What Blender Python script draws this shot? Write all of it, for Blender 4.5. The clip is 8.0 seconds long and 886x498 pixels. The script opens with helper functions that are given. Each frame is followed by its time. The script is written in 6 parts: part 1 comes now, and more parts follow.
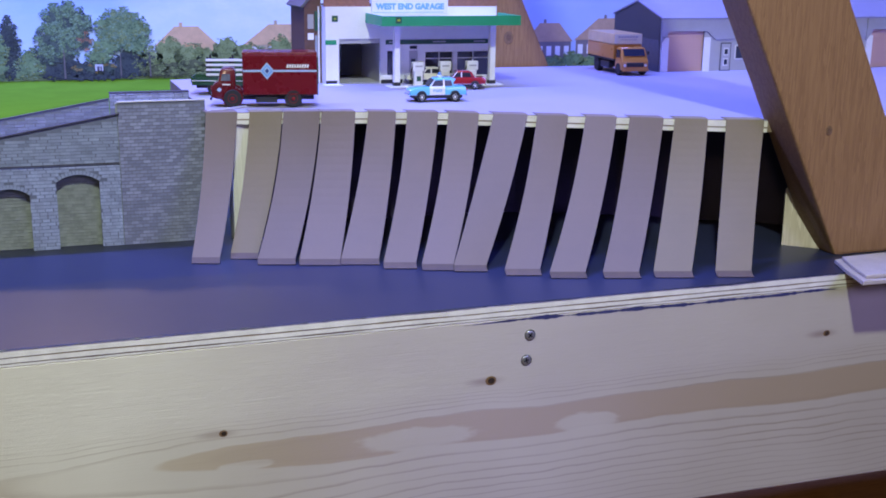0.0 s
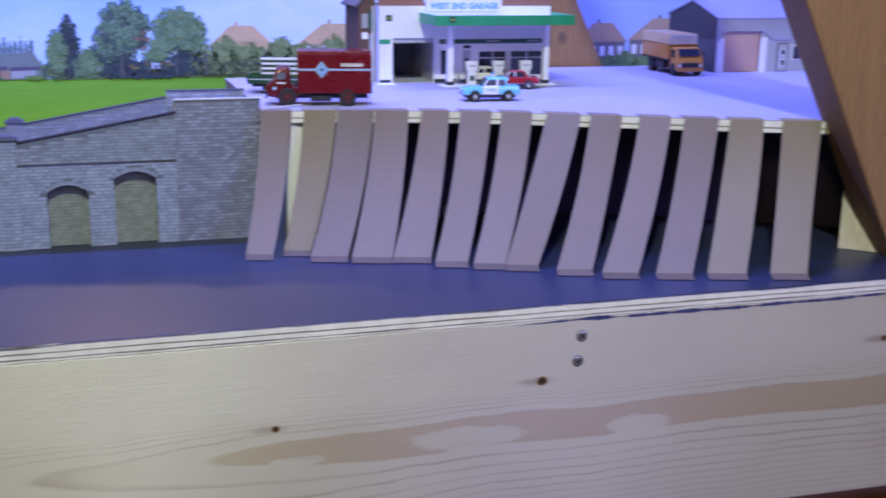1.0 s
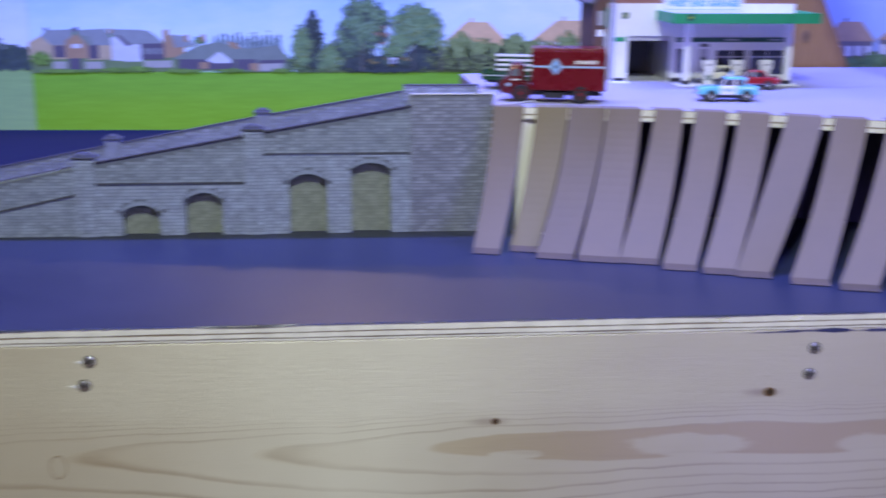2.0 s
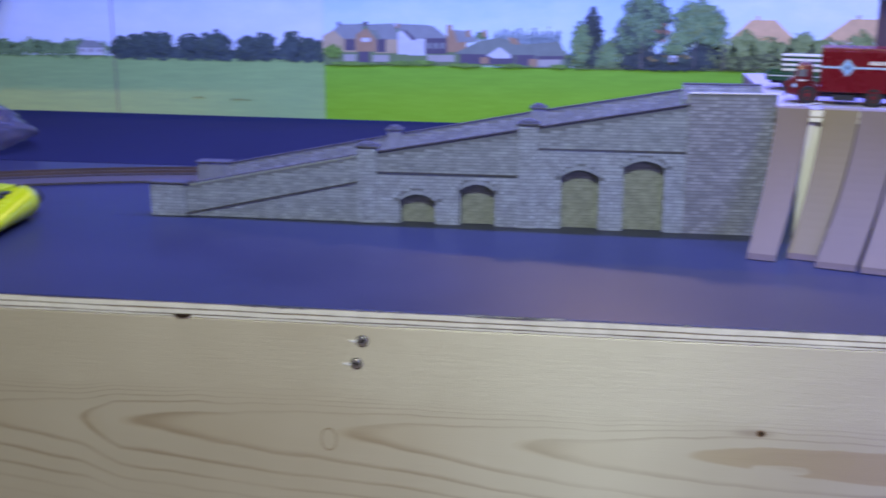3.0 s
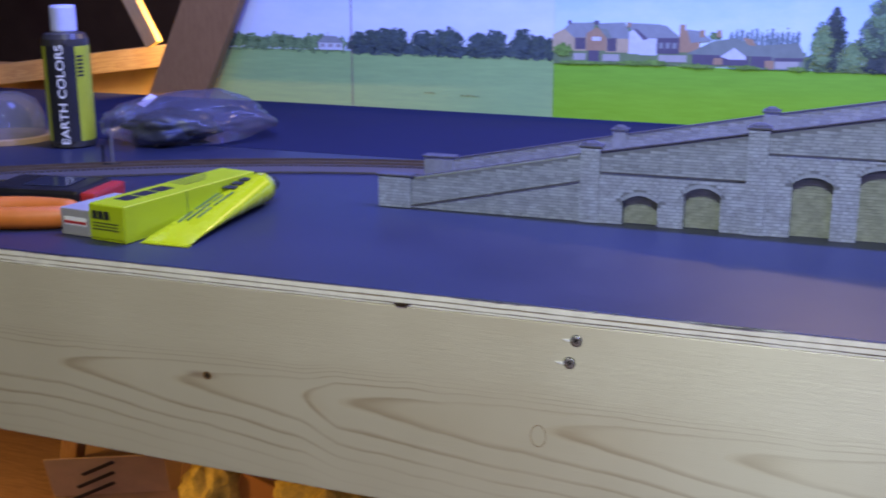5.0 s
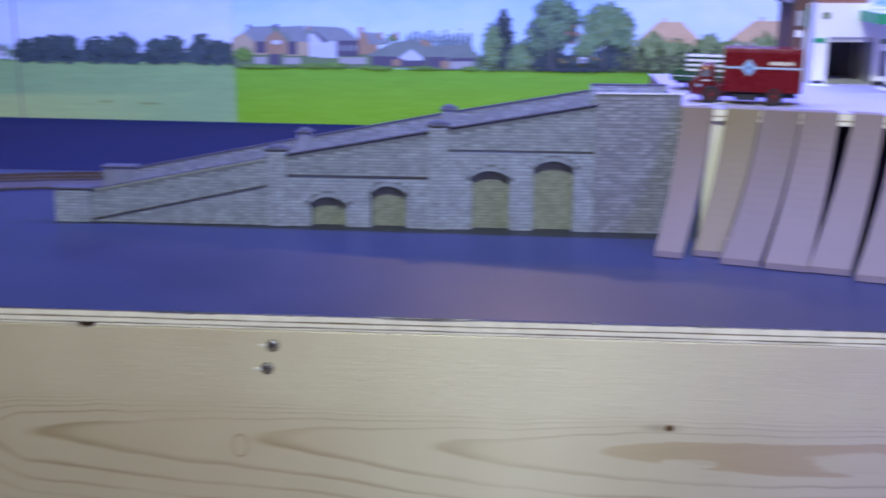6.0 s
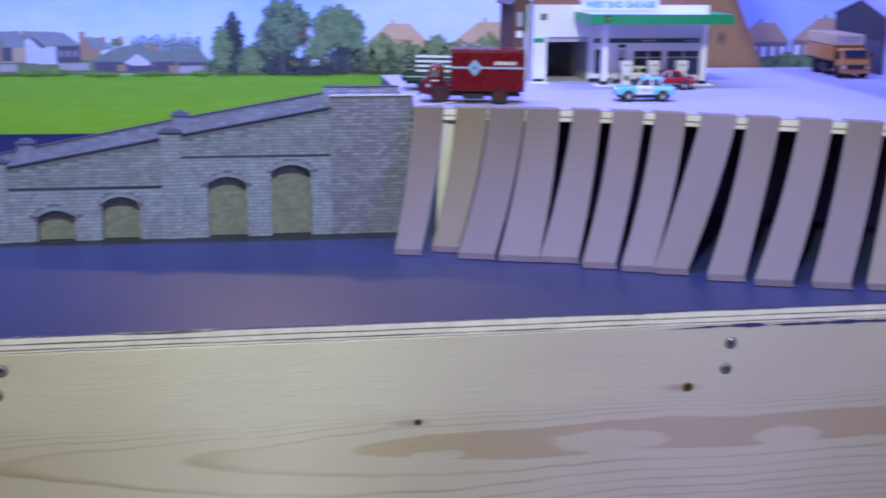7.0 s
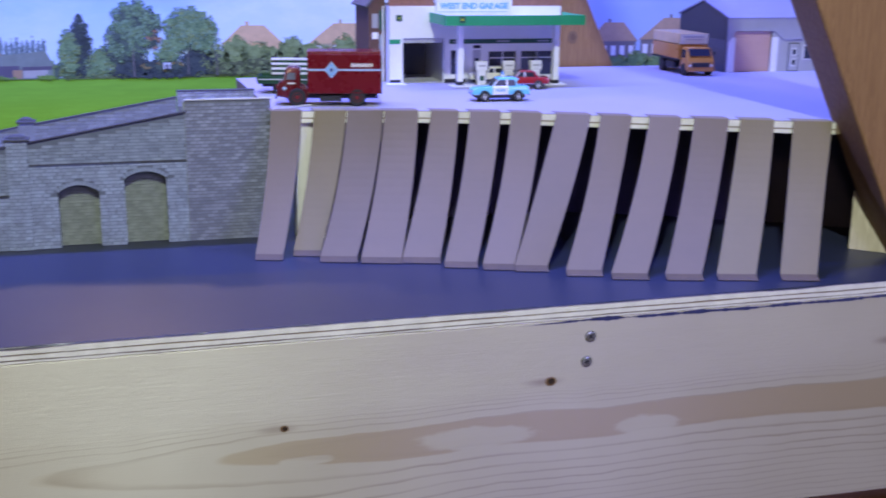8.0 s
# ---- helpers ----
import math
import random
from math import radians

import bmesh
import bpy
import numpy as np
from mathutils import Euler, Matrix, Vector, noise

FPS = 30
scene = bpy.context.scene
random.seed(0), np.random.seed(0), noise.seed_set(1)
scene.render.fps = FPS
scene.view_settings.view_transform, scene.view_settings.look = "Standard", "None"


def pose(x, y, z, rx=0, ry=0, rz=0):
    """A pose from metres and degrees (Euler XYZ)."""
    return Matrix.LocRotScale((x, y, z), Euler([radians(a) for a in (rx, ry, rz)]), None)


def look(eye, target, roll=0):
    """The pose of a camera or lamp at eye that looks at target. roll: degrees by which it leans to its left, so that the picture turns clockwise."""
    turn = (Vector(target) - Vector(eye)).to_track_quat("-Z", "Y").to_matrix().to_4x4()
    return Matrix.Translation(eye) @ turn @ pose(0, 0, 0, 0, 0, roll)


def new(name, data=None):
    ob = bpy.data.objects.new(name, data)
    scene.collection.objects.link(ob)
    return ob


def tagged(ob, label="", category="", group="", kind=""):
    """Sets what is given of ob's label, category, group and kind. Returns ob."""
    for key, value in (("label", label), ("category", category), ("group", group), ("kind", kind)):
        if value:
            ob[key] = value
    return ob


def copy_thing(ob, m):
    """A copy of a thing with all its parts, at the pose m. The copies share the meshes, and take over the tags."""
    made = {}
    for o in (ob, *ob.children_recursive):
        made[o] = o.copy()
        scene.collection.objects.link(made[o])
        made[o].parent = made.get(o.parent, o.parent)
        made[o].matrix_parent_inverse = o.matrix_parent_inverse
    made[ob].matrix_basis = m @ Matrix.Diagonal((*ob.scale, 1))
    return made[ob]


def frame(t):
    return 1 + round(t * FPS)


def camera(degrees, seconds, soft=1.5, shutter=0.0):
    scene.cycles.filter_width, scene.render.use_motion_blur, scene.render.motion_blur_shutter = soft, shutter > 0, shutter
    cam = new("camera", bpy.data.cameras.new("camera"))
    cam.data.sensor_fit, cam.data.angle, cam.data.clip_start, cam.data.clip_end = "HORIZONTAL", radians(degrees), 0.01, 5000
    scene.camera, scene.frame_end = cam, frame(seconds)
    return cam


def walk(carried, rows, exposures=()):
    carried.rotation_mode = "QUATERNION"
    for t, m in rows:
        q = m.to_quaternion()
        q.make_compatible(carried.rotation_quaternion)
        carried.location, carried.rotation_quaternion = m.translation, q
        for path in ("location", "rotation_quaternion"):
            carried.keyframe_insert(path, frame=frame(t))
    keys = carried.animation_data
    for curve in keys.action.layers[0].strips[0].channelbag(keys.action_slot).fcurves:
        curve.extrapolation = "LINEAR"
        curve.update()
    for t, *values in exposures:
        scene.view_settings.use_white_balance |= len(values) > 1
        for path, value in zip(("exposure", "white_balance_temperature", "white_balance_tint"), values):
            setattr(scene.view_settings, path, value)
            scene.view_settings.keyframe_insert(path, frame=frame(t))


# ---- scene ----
cam = camera(42.49, 8.0, soft=1.8, shutter=0.7)
# seconds, eye, then degrees of yaw to the left, pitch up and roll
PATH = [
    (0, -0.0429, -0.6559, 0.2195, -19.183, -14.480, 0.749),
    (0.5, -0.0427, -0.6567, 0.2204, -19.107, -14.517, 0.717),
    (0.7, -0.0431, -0.6565, 0.2201, -18.659, -14.516, 0.716),
    (1, -0.0449, -0.6558, 0.2190, -16.621, -14.510, 0.711),
    (1.2, -0.0478, -0.6554, 0.2197, -15.369, -14.577, 0.780),
    (1.5, -0.0482, -0.6560, 0.2197, -12.327, -14.655, 0.629),
    (1.9, -0.0486, -0.6568, 0.2197, -6.661, -14.760, 0.429),
    (2.3, -0.0491, -0.6575, 0.2198, -0.773, -14.865, 0.228),
    (2.5, -0.0493, -0.6579, 0.2198, 1.944, -14.915, 0.130),
    (3, -0.0499, -0.6583, 0.2194, 8.665, -14.985, -0.009),
    (3.5, -0.0508, -0.6604, 0.2204, 13.618, -15.067, -0.163),
    (4, -0.0499, -0.6608, 0.2199, 17.744, -15.070, -0.280),
    (4.2, -0.0489, -0.6611, 0.2195, 19.051, -15.029, -0.365),
    (4.5, -0.0484, -0.6604, 0.2197, 20.574, -15.039, -0.298),
    (4.75, -0.0479, -0.6599, 0.2198, 21.012, -15.048, -0.242),
    (5, -0.0475, -0.6594, 0.2199, 20.165, -15.057, -0.187),
    (5.3, -0.0469, -0.6588, 0.2201, 16.750, -15.067, -0.120),
    (5.5, -0.0455, -0.6594, 0.2205, 13.354, -15.042, -0.123),
    (6, -0.0442, -0.6566, 0.2182, 4.469, -14.832, 0.185),
    (6.5, -0.0444, -0.6566, 0.2191, -2.494, -14.775, 0.347),
    (7, -0.0432, -0.6571, 0.2190, -8.853, -14.659, 0.545),
    (7.5, -0.0436, -0.6565, 0.2199, -12.894, -14.640, 0.613),
    (8, -0.0434, -0.6569, 0.2203, -16.018, -14.583, 0.651),
]


def aim(x, y, z, yaw, pitch, roll):
    return pose(x, y, z, 90 + pitch, 0, yaw) @ pose(0, 0, 0, 0, 0, roll)


walk(cam, [(t, aim(*p)) for t, *p in PATH], [(0.0, -0.07), (1.2, -0.07), (2.5, -0.03), (3.0, 0.0), (4.2, 0.02), (5.3, 0.12), (5.6, 0.12), (6.2, 0.0), (6.6, -0.06), (8.0, -0.07)])

# ---- light ----
def lamp(name, kind, m, energy, rgb, size=0.2, size_y=None, spread=180):
    data = bpy.data.lights.new(name, kind)
    data.energy, data.color = energy, rgb
    if kind == "AREA":
        data.shape, data.size, data.size_y = "RECTANGLE", size, size_y or size
        data.spread = radians(spread)
    elif kind == "POINT":
        data.shadow_soft_size = size
    ob = new(name, data)
    ob.matrix_world = m
    return ob


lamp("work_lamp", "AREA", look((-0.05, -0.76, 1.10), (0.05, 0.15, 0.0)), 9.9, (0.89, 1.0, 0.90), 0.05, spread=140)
lamp("strip_lamp", "AREA", look((0.0, 0.36, 0.90), (0.0, 0.56, 0.0)), 40.5, (0.162, 0.215, 1.0), 1.6, 0.05)
# unseen bluish fill added at front right to tint the beam and strips
lamp("skylight", "AREA", look((0.75, -1.3, 0.62), (0.42, 0.05, 0.0)), 2.5, (0.36, 0.33, 1.0), 0.4, spread=90)
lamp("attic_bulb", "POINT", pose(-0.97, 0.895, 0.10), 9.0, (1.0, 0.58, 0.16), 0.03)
# unseen warm fill added below the board to light the stored things
lamp("floor_bulb", "POINT", pose(-1.20, 0.10, -0.30), 5.5, (1.0, 0.56, 0.18), 0.05)
# warm fill added in front, no source known, brightens the left of the beam
lamp("room_bulb", "POINT", pose(-0.60, -1.5, 0.75), 8.2, (1.0, 0.82, 0.55), 0.06)
# unseen warm lamp added behind the scenery for gloss on the board
lamp("roof_bulb", "POINT", pose(-0.05, 1.25, 0.95), 15.0, (1.0, 0.70, 0.42), 0.04)

world = bpy.data.worlds.new("attic_air")
scene.world = world
world.use_nodes = True
world.node_tree.nodes["Background"].inputs[0].default_value = (0.5, 0.45, 0.5, 1)
world.node_tree.nodes["Background"].inputs[1].default_value = 0.02


# ---- materials ----
class Nodes:
    """A small writer of shader nodes."""

    def __init__(self, name):
        self.mat = bpy.data.materials.new(name)
        self.mat.use_nodes = True
        self.tree = self.mat.node_tree
        self.bsdf = self.tree.nodes["Principled BSDF"]
        self.out = self.tree.nodes["Material Output"]

    def add(self, kind, operation=None, clamp=False, data_type=None, interpolation=None):
        n = self.tree.nodes.new(kind)
        if operation:
            n.operation, n.use_clamp = operation, clamp
        if data_type:
            n.data_type = data_type
        if interpolation:
            n.interpolation_type = interpolation
        return n

    def link(self, a, b):
        self.tree.links.new(a, b)

    def feed(self, socket, value):
        if isinstance(value, bpy.types.NodeSocket):
            self.link(value, socket)
        elif isinstance(value, (tuple, list)) and len(value) == 3 and socket.type == "RGBA":
            socket.default_value = (*value, 1)
        else:
            socket.default_value = value

    def math(self, op, a, b=0.0, c=0.0, clamp=False):
        n = self.add("ShaderNodeMath", operation=op, clamp=clamp)
        for i, v in enumerate((a, b, c)):
            self.feed(n.inputs[i], v)
        return n.outputs[0]

    def mix(self, f, a, b):
        n = self.add("ShaderNodeMix", data_type="RGBA")
        self.feed(n.inputs[0], f), self.feed(n.inputs[6], a), self.feed(n.inputs[7], b)
        return n.outputs[2]

    def ramp(self, f, *stops):
        n = self.add("ShaderNodeValToRGB")
        e = n.color_ramp.elements
        while len(e) < len(stops):
            e.new(0.5)
        for el, (p, c) in zip(e, stops):
            el.position, el.color = p, (*c, 1) if not isinstance(c, float) else (c, c, c, 1)
        self.feed(n.inputs[0], f)
        return n.outputs[0]

    def step(self, v, lo, hi):
        n = self.add("ShaderNodeMapRange", interpolation="SMOOTHSTEP")
        self.feed(n.inputs[0], v)
        n.inputs[1].default_value, n.inputs[2].default_value = lo, hi
        return n.outputs[0]

    def place(self):
        return self.add("ShaderNodeNewGeometry").outputs["Position"]

    def local(self):
        return self.add("ShaderNodeTexCoord").outputs["Object"]

    def xyz(self, v):
        n = self.add("ShaderNodeSeparateXYZ")
        self.link(v, n.inputs[0])
        return n.outputs

    def vec(self, x, y, z):
        n = self.add("ShaderNodeCombineXYZ")
        for i, v in enumerate((x, y, z)):
            self.feed(n.inputs[i], v)
        return n.outputs[0]

    def noise(self, where, scale, detail=3.0, rough=0.55, stretch=None):
        if stretch:
            m = self.add("ShaderNodeMapping")
            m.inputs["Scale"].default_value = stretch
            self.link(where, m.inputs[0])
            where = m.outputs[0]
        n = self.add("ShaderNodeTexNoise")
        self.link(where, n.inputs["Vector"])
        n.inputs["Scale"].default_value, n.inputs["Detail"].default_value, n.inputs["Roughness"].default_value = scale, detail, rough
        return n.outputs[0]

    def bump(self, height, strength=0.3, distance=0.001):
        n = self.add("ShaderNodeBump")
        n.inputs["Strength"].default_value, n.inputs["Distance"].default_value = strength, distance
        self.link(height, n.inputs["Height"])
        self.link(n.outputs[0], self.bsdf.inputs["Normal"])

    def done(self, color, rough=0.6, metal=0.0, spec=None, coat=None):
        self.feed(self.bsdf.inputs["Base Color"], color)
        self.feed(self.bsdf.inputs["Roughness"], rough)
        self.bsdf.inputs["Metallic"].default_value = metal
        if spec is not None:
            self.bsdf.inputs["Specular IOR Level"].default_value = spec
        if coat is not None:
            self.bsdf.inputs["Coat Weight"].default_value, self.bsdf.inputs["Coat Roughness"].default_value = coat, 0.08
        return self.mat


def tone(rgb, k):
    return tuple(min(1.0, c * k) for c in rgb)


def plain(name, rgb, rough=0.5, metal=0.0, var=0.18, scale=60.0, fine=900.0, bump=0.12, spec=None, coat=None, islands=0.0, each=0.0):
    """A surface of one colour, with blotches and grain at two scales, and pieces that differ a little."""
    n = Nodes(name)
    p = n.local()
    a, b = n.noise(p, scale, 4), n.noise(p, fine, 2)
    f = n.math("ADD", n.math("MULTIPLY", a, 0.65), n.math("MULTIPLY", b, 0.35))
    if islands:
        r = n.add("ShaderNodeNewGeometry").outputs["Random Per Island"]
        f = n.math("ADD", f, n.math("MULTIPLY", n.math("SUBTRACT", r, 0.5), islands))
    if each:
        r = n.add("ShaderNodeObjectInfo").outputs["Random"]
        f = n.math("ADD", f, n.math("MULTIPLY", n.math("SUBTRACT", r, 0.5), each))
    col = n.ramp(f, (0.25, tone(rgb, 1 - var)), (0.5, rgb), (0.75, tone(rgb, 1 + var)))
    if bump:
        n.bump(f, bump, 0.0006)
    rough_socket = n.ramp(a, (0.3, max(0.02, rough - 0.06)), (0.7, min(1.0, rough + 0.06)))
    return n.done(col, rough_socket, metal, spec, coat)


def pine_beam():
    """Flat-sawn pine: long rings that close in pointed arches, a tan heart band, faint saw marks."""
    n = Nodes("pine_planed")
    x, y, z = n.xyz(n.place())
    p = n.place()
    wob = n.math("MULTIPLY", n.math("SUBTRACT", n.noise(p, 1.0, 3, stretch=(7, 7, 12)), 0.5), 0.012)
    fine = n.math("MULTIPLY", n.math("SUBTRACT", n.noise(p, 1.0, 3, stretch=(30, 30, 90)), 0.5), 0.0026)
    off = n.math("ADD", n.math("ADD", z, 0.085), n.math("ADD", wob, fine))
    # above the heart the rings lie close under one line; below it they spread, and draw together to the right
    high = n.math("DIVIDE", n.math("MAXIMUM", off, 0.0), 0.0146)
    spread = n.math("ADD", 0.020, n.math("MULTIPLY", n.step(x, -0.02, 0.20), -0.0070))
    low = n.math("DIVIDE", n.math("MAXIMUM", n.math("MULTIPLY", off, -1.0), 0.0), spread)
    tips = (0.0, -0.600), (1.0, -0.500), (2.0, -0.395), (3.0, -0.368), (4.0, -0.2205), (5.0, -0.107), (5.95, 0.0125), (6.6, 0.14), (6.7, 0.20)
    along = n.math("MULTIPLY", n.ramp(n.math("DIVIDE", n.math("ADD", x, 0.60), 0.80), *[((tx + 0.60) / 0.80, k / 7) for k, tx in tips]), 7.0)
    q = n.math("SUBTRACT", n.math("ADD", n.math("POWER", high, 2.6), n.math("POWER", low, 1.45)), along)
    ring = n.math("FRACT", n.math("ADD", q, 20.0))
    line = n.math("MULTIPLY", n.step(ring, 0.66, 0.91), n.math("SUBTRACT", 1.0, n.step(ring, 0.90, 0.98)))
    far = n.math("SUBTRACT", 1.0, n.math("ADD", n.math("MULTIPLY", n.step(off, 0.021, 0.030), 0.88), n.math("MULTIPLY", n.step(n.math("MULTIPLY", off, -1.0), 0.034, 0.056), n.math("SUBTRACT", 0.80, n.math("MULTIPLY", n.step(x, -0.08, 0.08), 0.55)))))
    broken = n.ramp(n.noise(p, 1.0, 3, stretch=(10, 10, 60)), (0.32, 0.35), (0.62, 1.0))
    line = n.math("MULTIPLY", n.math("MULTIPLY", line, far), broken)
    band = n.math("MULTIPLY", n.math("SUBTRACT", 1.0, n.step(q, -5.92, -5.84)), n.math("SUBTRACT", 1.0, n.step(n.math("MAXIMUM", high, low), 0.74, 0.84)))
    # tan wood behind each pointed tip
    wedge = n.math("MULTIPLY", n.step(ring, 0.10, 0.86), n.math("SUBTRACT", 1.0, n.step(n.math("ADD", high, low), 0.10, 0.75)))
    isle = None
    ragged = n.math("MULTIPLY", n.math("SUBTRACT", n.noise(p, 1.0, 3, stretch=(45, 45, 130)), 0.5), 0.9)
    for ix, iz, rx, rz in ((0.170, -0.0870, 0.042, 0.0080), (0.292, -0.0905, 0.024, 0.0075), (0.056, -0.0900, 0.018, 0.0035)):
        dx, dz = n.math("DIVIDE", n.math("SUBTRACT", x, ix), rx), n.math("DIVIDE", n.math("SUBTRACT", z, iz), rz)
        r = n.math("SQRT", n.math("ADD", n.math("MULTIPLY", dx, dx), n.math("MULTIPLY", dz, dz)))
        m = n.math("SUBTRACT", 1.0, n.step(n.math("ADD", r, ragged), 0.80, 1.10))
        isle = m if isle is None else n.math("MAXIMUM", isle, m)
    line = n.math("MULTIPLY", line, n.math("SUBTRACT", 1.0, n.math("MULTIPLY", band, 0.8)))
    band = n.math("MULTIPLY", band, n.math("SUBTRACT", 1.0, isle))
    grain = n.noise(p, 1.0, 4, 0.6, stretch=(40, 40, 1400))
    cloud = n.noise(p, 7.0, 3)
    base = n.ramp(cloud, (0.3, (0.54, 0.49, 0.375)), (0.7, (0.61, 0.56, 0.44)))
    base = n.mix(n.math("MULTIPLY", grain, 0.14), base, (0.50, 0.40, 0.26))
    base = n.mix(n.math("MULTIPLY", wedge, 0.22), base, (0.46, 0.36, 0.21))
    base = n.mix(n.math("MULTIPLY", band, 0.9), base, (0.445, 0.345, 0.205))
    base = n.mix(n.math("MULTIPLY", line, 0.64), base, (0.29, 0.205, 0.12))
    # brown stain drawn out beside each knot
    for kx, kz in ((0.0442, -0.0667), (0.2199, -0.0521), (0.4831, -0.0449), (-0.4699, -0.0790)):
        dx = n.math("DIVIDE", n.math("ADD", n.math("SUBTRACT", x, kx), 0.0045), 0.018)
        dz = n.math("DIVIDE", n.math("SUBTRACT", z, kz), 0.0042)
        d = n.math("SQRT", n.math("ADD", n.math("MULTIPLY", dx, dx), n.math("MULTIPLY", dz, dz)))
        base = n.mix(n.math("MULTIPLY", n.math("SUBTRACT", 1.0, n.step(d, 0.1, 1.0)), 0.70), base, (0.28, 0.20, 0.14))
    saw = n.noise(p, 1.0, 2, stretch=(260, 260, 25))
    ridge = n.noise(p, 1.0, 2, 0.6, stretch=(22, 22, 2200))
    h = n.math("ADD", n.math("MULTIPLY", saw, 0.35), n.math("ADD", n.math("MULTIPLY", grain, 0.4), ridge))
    # the clear wood above the rings kept the planer's fine ripples
    ripple = n.math("MULTIPLY", n.step(z, -0.072, -0.052), n.ramp(n.noise(p, 1.0, 3, stretch=(9, 9, 40)), (0.35, 0.35), (0.65, 1.0)))
    h = n.math("ADD", h, n.math("MULTIPLY", n.math("MULTIPLY", ridge, ripple), 5.5))
    n.bump(h, 0.14, 0.0010)
    # fine ridges along the grain draw the gloss out across it
    lie = n.add("ShaderNodeTangent")
    lie.direction_type, lie.axis = "RADIAL", "X"
    n.link(lie.outputs[0], n.bsdf.inputs["Tangent"])
    n.bsdf.inputs["Anisotropic"].default_value, n.bsdf.inputs["IOR"].default_value = 0.92, 1.85
    rough = n.math("ADD", n.ramp(cloud, (0.3, 0.40), (0.7, 0.46)), n.math("MULTIPLY", ripple, 0.16))
    return n.done(base, rough, spec=1.0)


def timber(name, dark, light, length=0, scale=22.0):
    """Sawn softwood with its grain along one axis of the object."""
    n = Nodes(name)
    p = n.local()
    s = [1.0, 1.0, 1.0]
    s[length] = 0.06
    rings = n.noise(p, scale * 4, 4, 0.6, stretch=tuple(s))
    fine = n.noise(p, scale * 40, 3, 0.6, stretch=tuple(s))
    lines = n.math("FRACT", n.math("MULTIPLY", rings, 7.0))
    f = n.math("ADD", n.math("MULTIPLY", lines, 0.5), n.math("MULTIPLY", fine, 0.5))
    col = n.ramp(f, (0.2, dark), (0.75, light))
    n.bump(f, 0.2, 0.0008)
    return n.done(col, 0.6)


def board_paint():
    """Dark satin paint on ply: fine orange peel, dust, and a thinner greyish second coat with a wavy edge, its fading
    sheen coloured in.
    """
    n = Nodes("dark_board_paint")
    p = n.place()
    x, y, z = n.xyz(p)
    a, b = n.noise(p, 5.0, 4), n.noise(p, 260.0, 3)
    # blue reflected off grey-black paint is put into this base colour
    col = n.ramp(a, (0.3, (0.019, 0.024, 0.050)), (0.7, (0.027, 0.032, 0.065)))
    wave = n.math("ADD", n.math("MULTIPLY", n.math("SUBTRACT", n.noise(p, 22.0, 4), 0.5), 0.022), n.math("MULTIPLY", x, 0.06))
    coat = n.math("SUBTRACT", 1.0, n.step(n.math("ADD", y, wave), 0.122, 0.131))
    coat = n.math("MULTIPLY", coat, n.math("MULTIPLY", n.step(n.math("ADD", x, n.math("MULTIPLY", y, 0.35)), -0.20, -0.06), n.math("SUBTRACT", 1.0, n.step(x, 0.05, 0.24))))
    # the coat's warm sheen and its sideways fade are mixed in as colour
    col = n.mix(n.math("MULTIPLY", coat, n.ramp(n.noise(p, 14.0, 4), (0.3, 0.55), (0.7, 0.95))), col, (0.040, 0.037, 0.050))
    dust = n.step(n.noise(p, 90.0, 5, 0.7), 0.66, 0.80)
    col = n.mix(n.math("MULTIPLY", dust, 0.25), col, (0.10, 0.10, 0.11))
    speck = n.step(n.noise(p, 420.0, 2, 0.5), 0.74, 0.78)
    col = n.mix(n.math("MULTIPLY", speck, 0.35), col, (0.30, 0.29, 0.28))
    n.bump(b, 0.08, 0.0004)
    return n.done(col, n.ramp(a, (0.3, 0.36), (0.7, 0.44)), spec=0.5)


def print_sheet(name, field_top, field, field_low, sky_low, sky_high):
    """Printed scenery paper: a field below, cloudy sky above."""
    n = Nodes(name)
    p = n.place()
    x, y, z = n.xyz(p)
    edge = n.math("ADD", z, n.math("MULTIPLY", n.math("SUBTRACT", n.noise(p, 120.0, 3), 0.5), 0.003))
    sky = n.ramp(n.step(z, 0.092, 0.200), (0.0, sky_low), (1.0, sky_high))
    cloud = n.ramp(n.noise(p, 6.0, 6, 0.62, stretch=(1, 1, 2.4)), (0.44, 0.0), (0.60, 1.0))
    # one bank of white cloud over the house roofs, thin cloud elsewhere, greyer patches high up
    bank = n.math("MULTIPLY", n.step(x, 0.02, 0.14), n.math("SUBTRACT", 1.0, n.step(x, 0.50, 0.66)))
    sky = n.mix(n.math("ADD", n.math("MULTIPLY", cloud, n.math("ADD", 0.34, n.math("MULTIPLY", bank, 0.06))), n.math("MULTIPLY", bank, 0.58)), sky, (0.82, 0.91, 0.94))
    grey = n.ramp(n.noise(p, 5.0, 5, 0.6, stretch=(0.6, 1, 2.6)), (0.50, 0.0), (0.66, 0.55))
    sky = n.mix(n.math("MULTIPLY", n.math("MULTIPLY", grey, n.step(z, 0.125, 0.165)), n.math("SUBTRACT", 1.0, bank)), sky, (0.42, 0.54, 0.78))
    # sky right of the yard is coloured darker in place of shade
    sky = n.mix(n.math("MULTIPLY", n.step(x, 0.52, 0.62), 0.6), sky, (0.36, 0.42, 0.72))
    grass = n.noise(p, 60.0, 5, 0.7, stretch=(0.35, 1, 3.0))
    green = n.mix(n.step(z, 0.0, field_top), field_low, field)
    green = n.mix(n.ramp(grass, (0.35, 0.0), (0.75, 0.55)), green, tone(field, 1.35))
    col = n.mix(n.step(edge, field_top - 0.0008, field_top + 0.0008), green, sky)
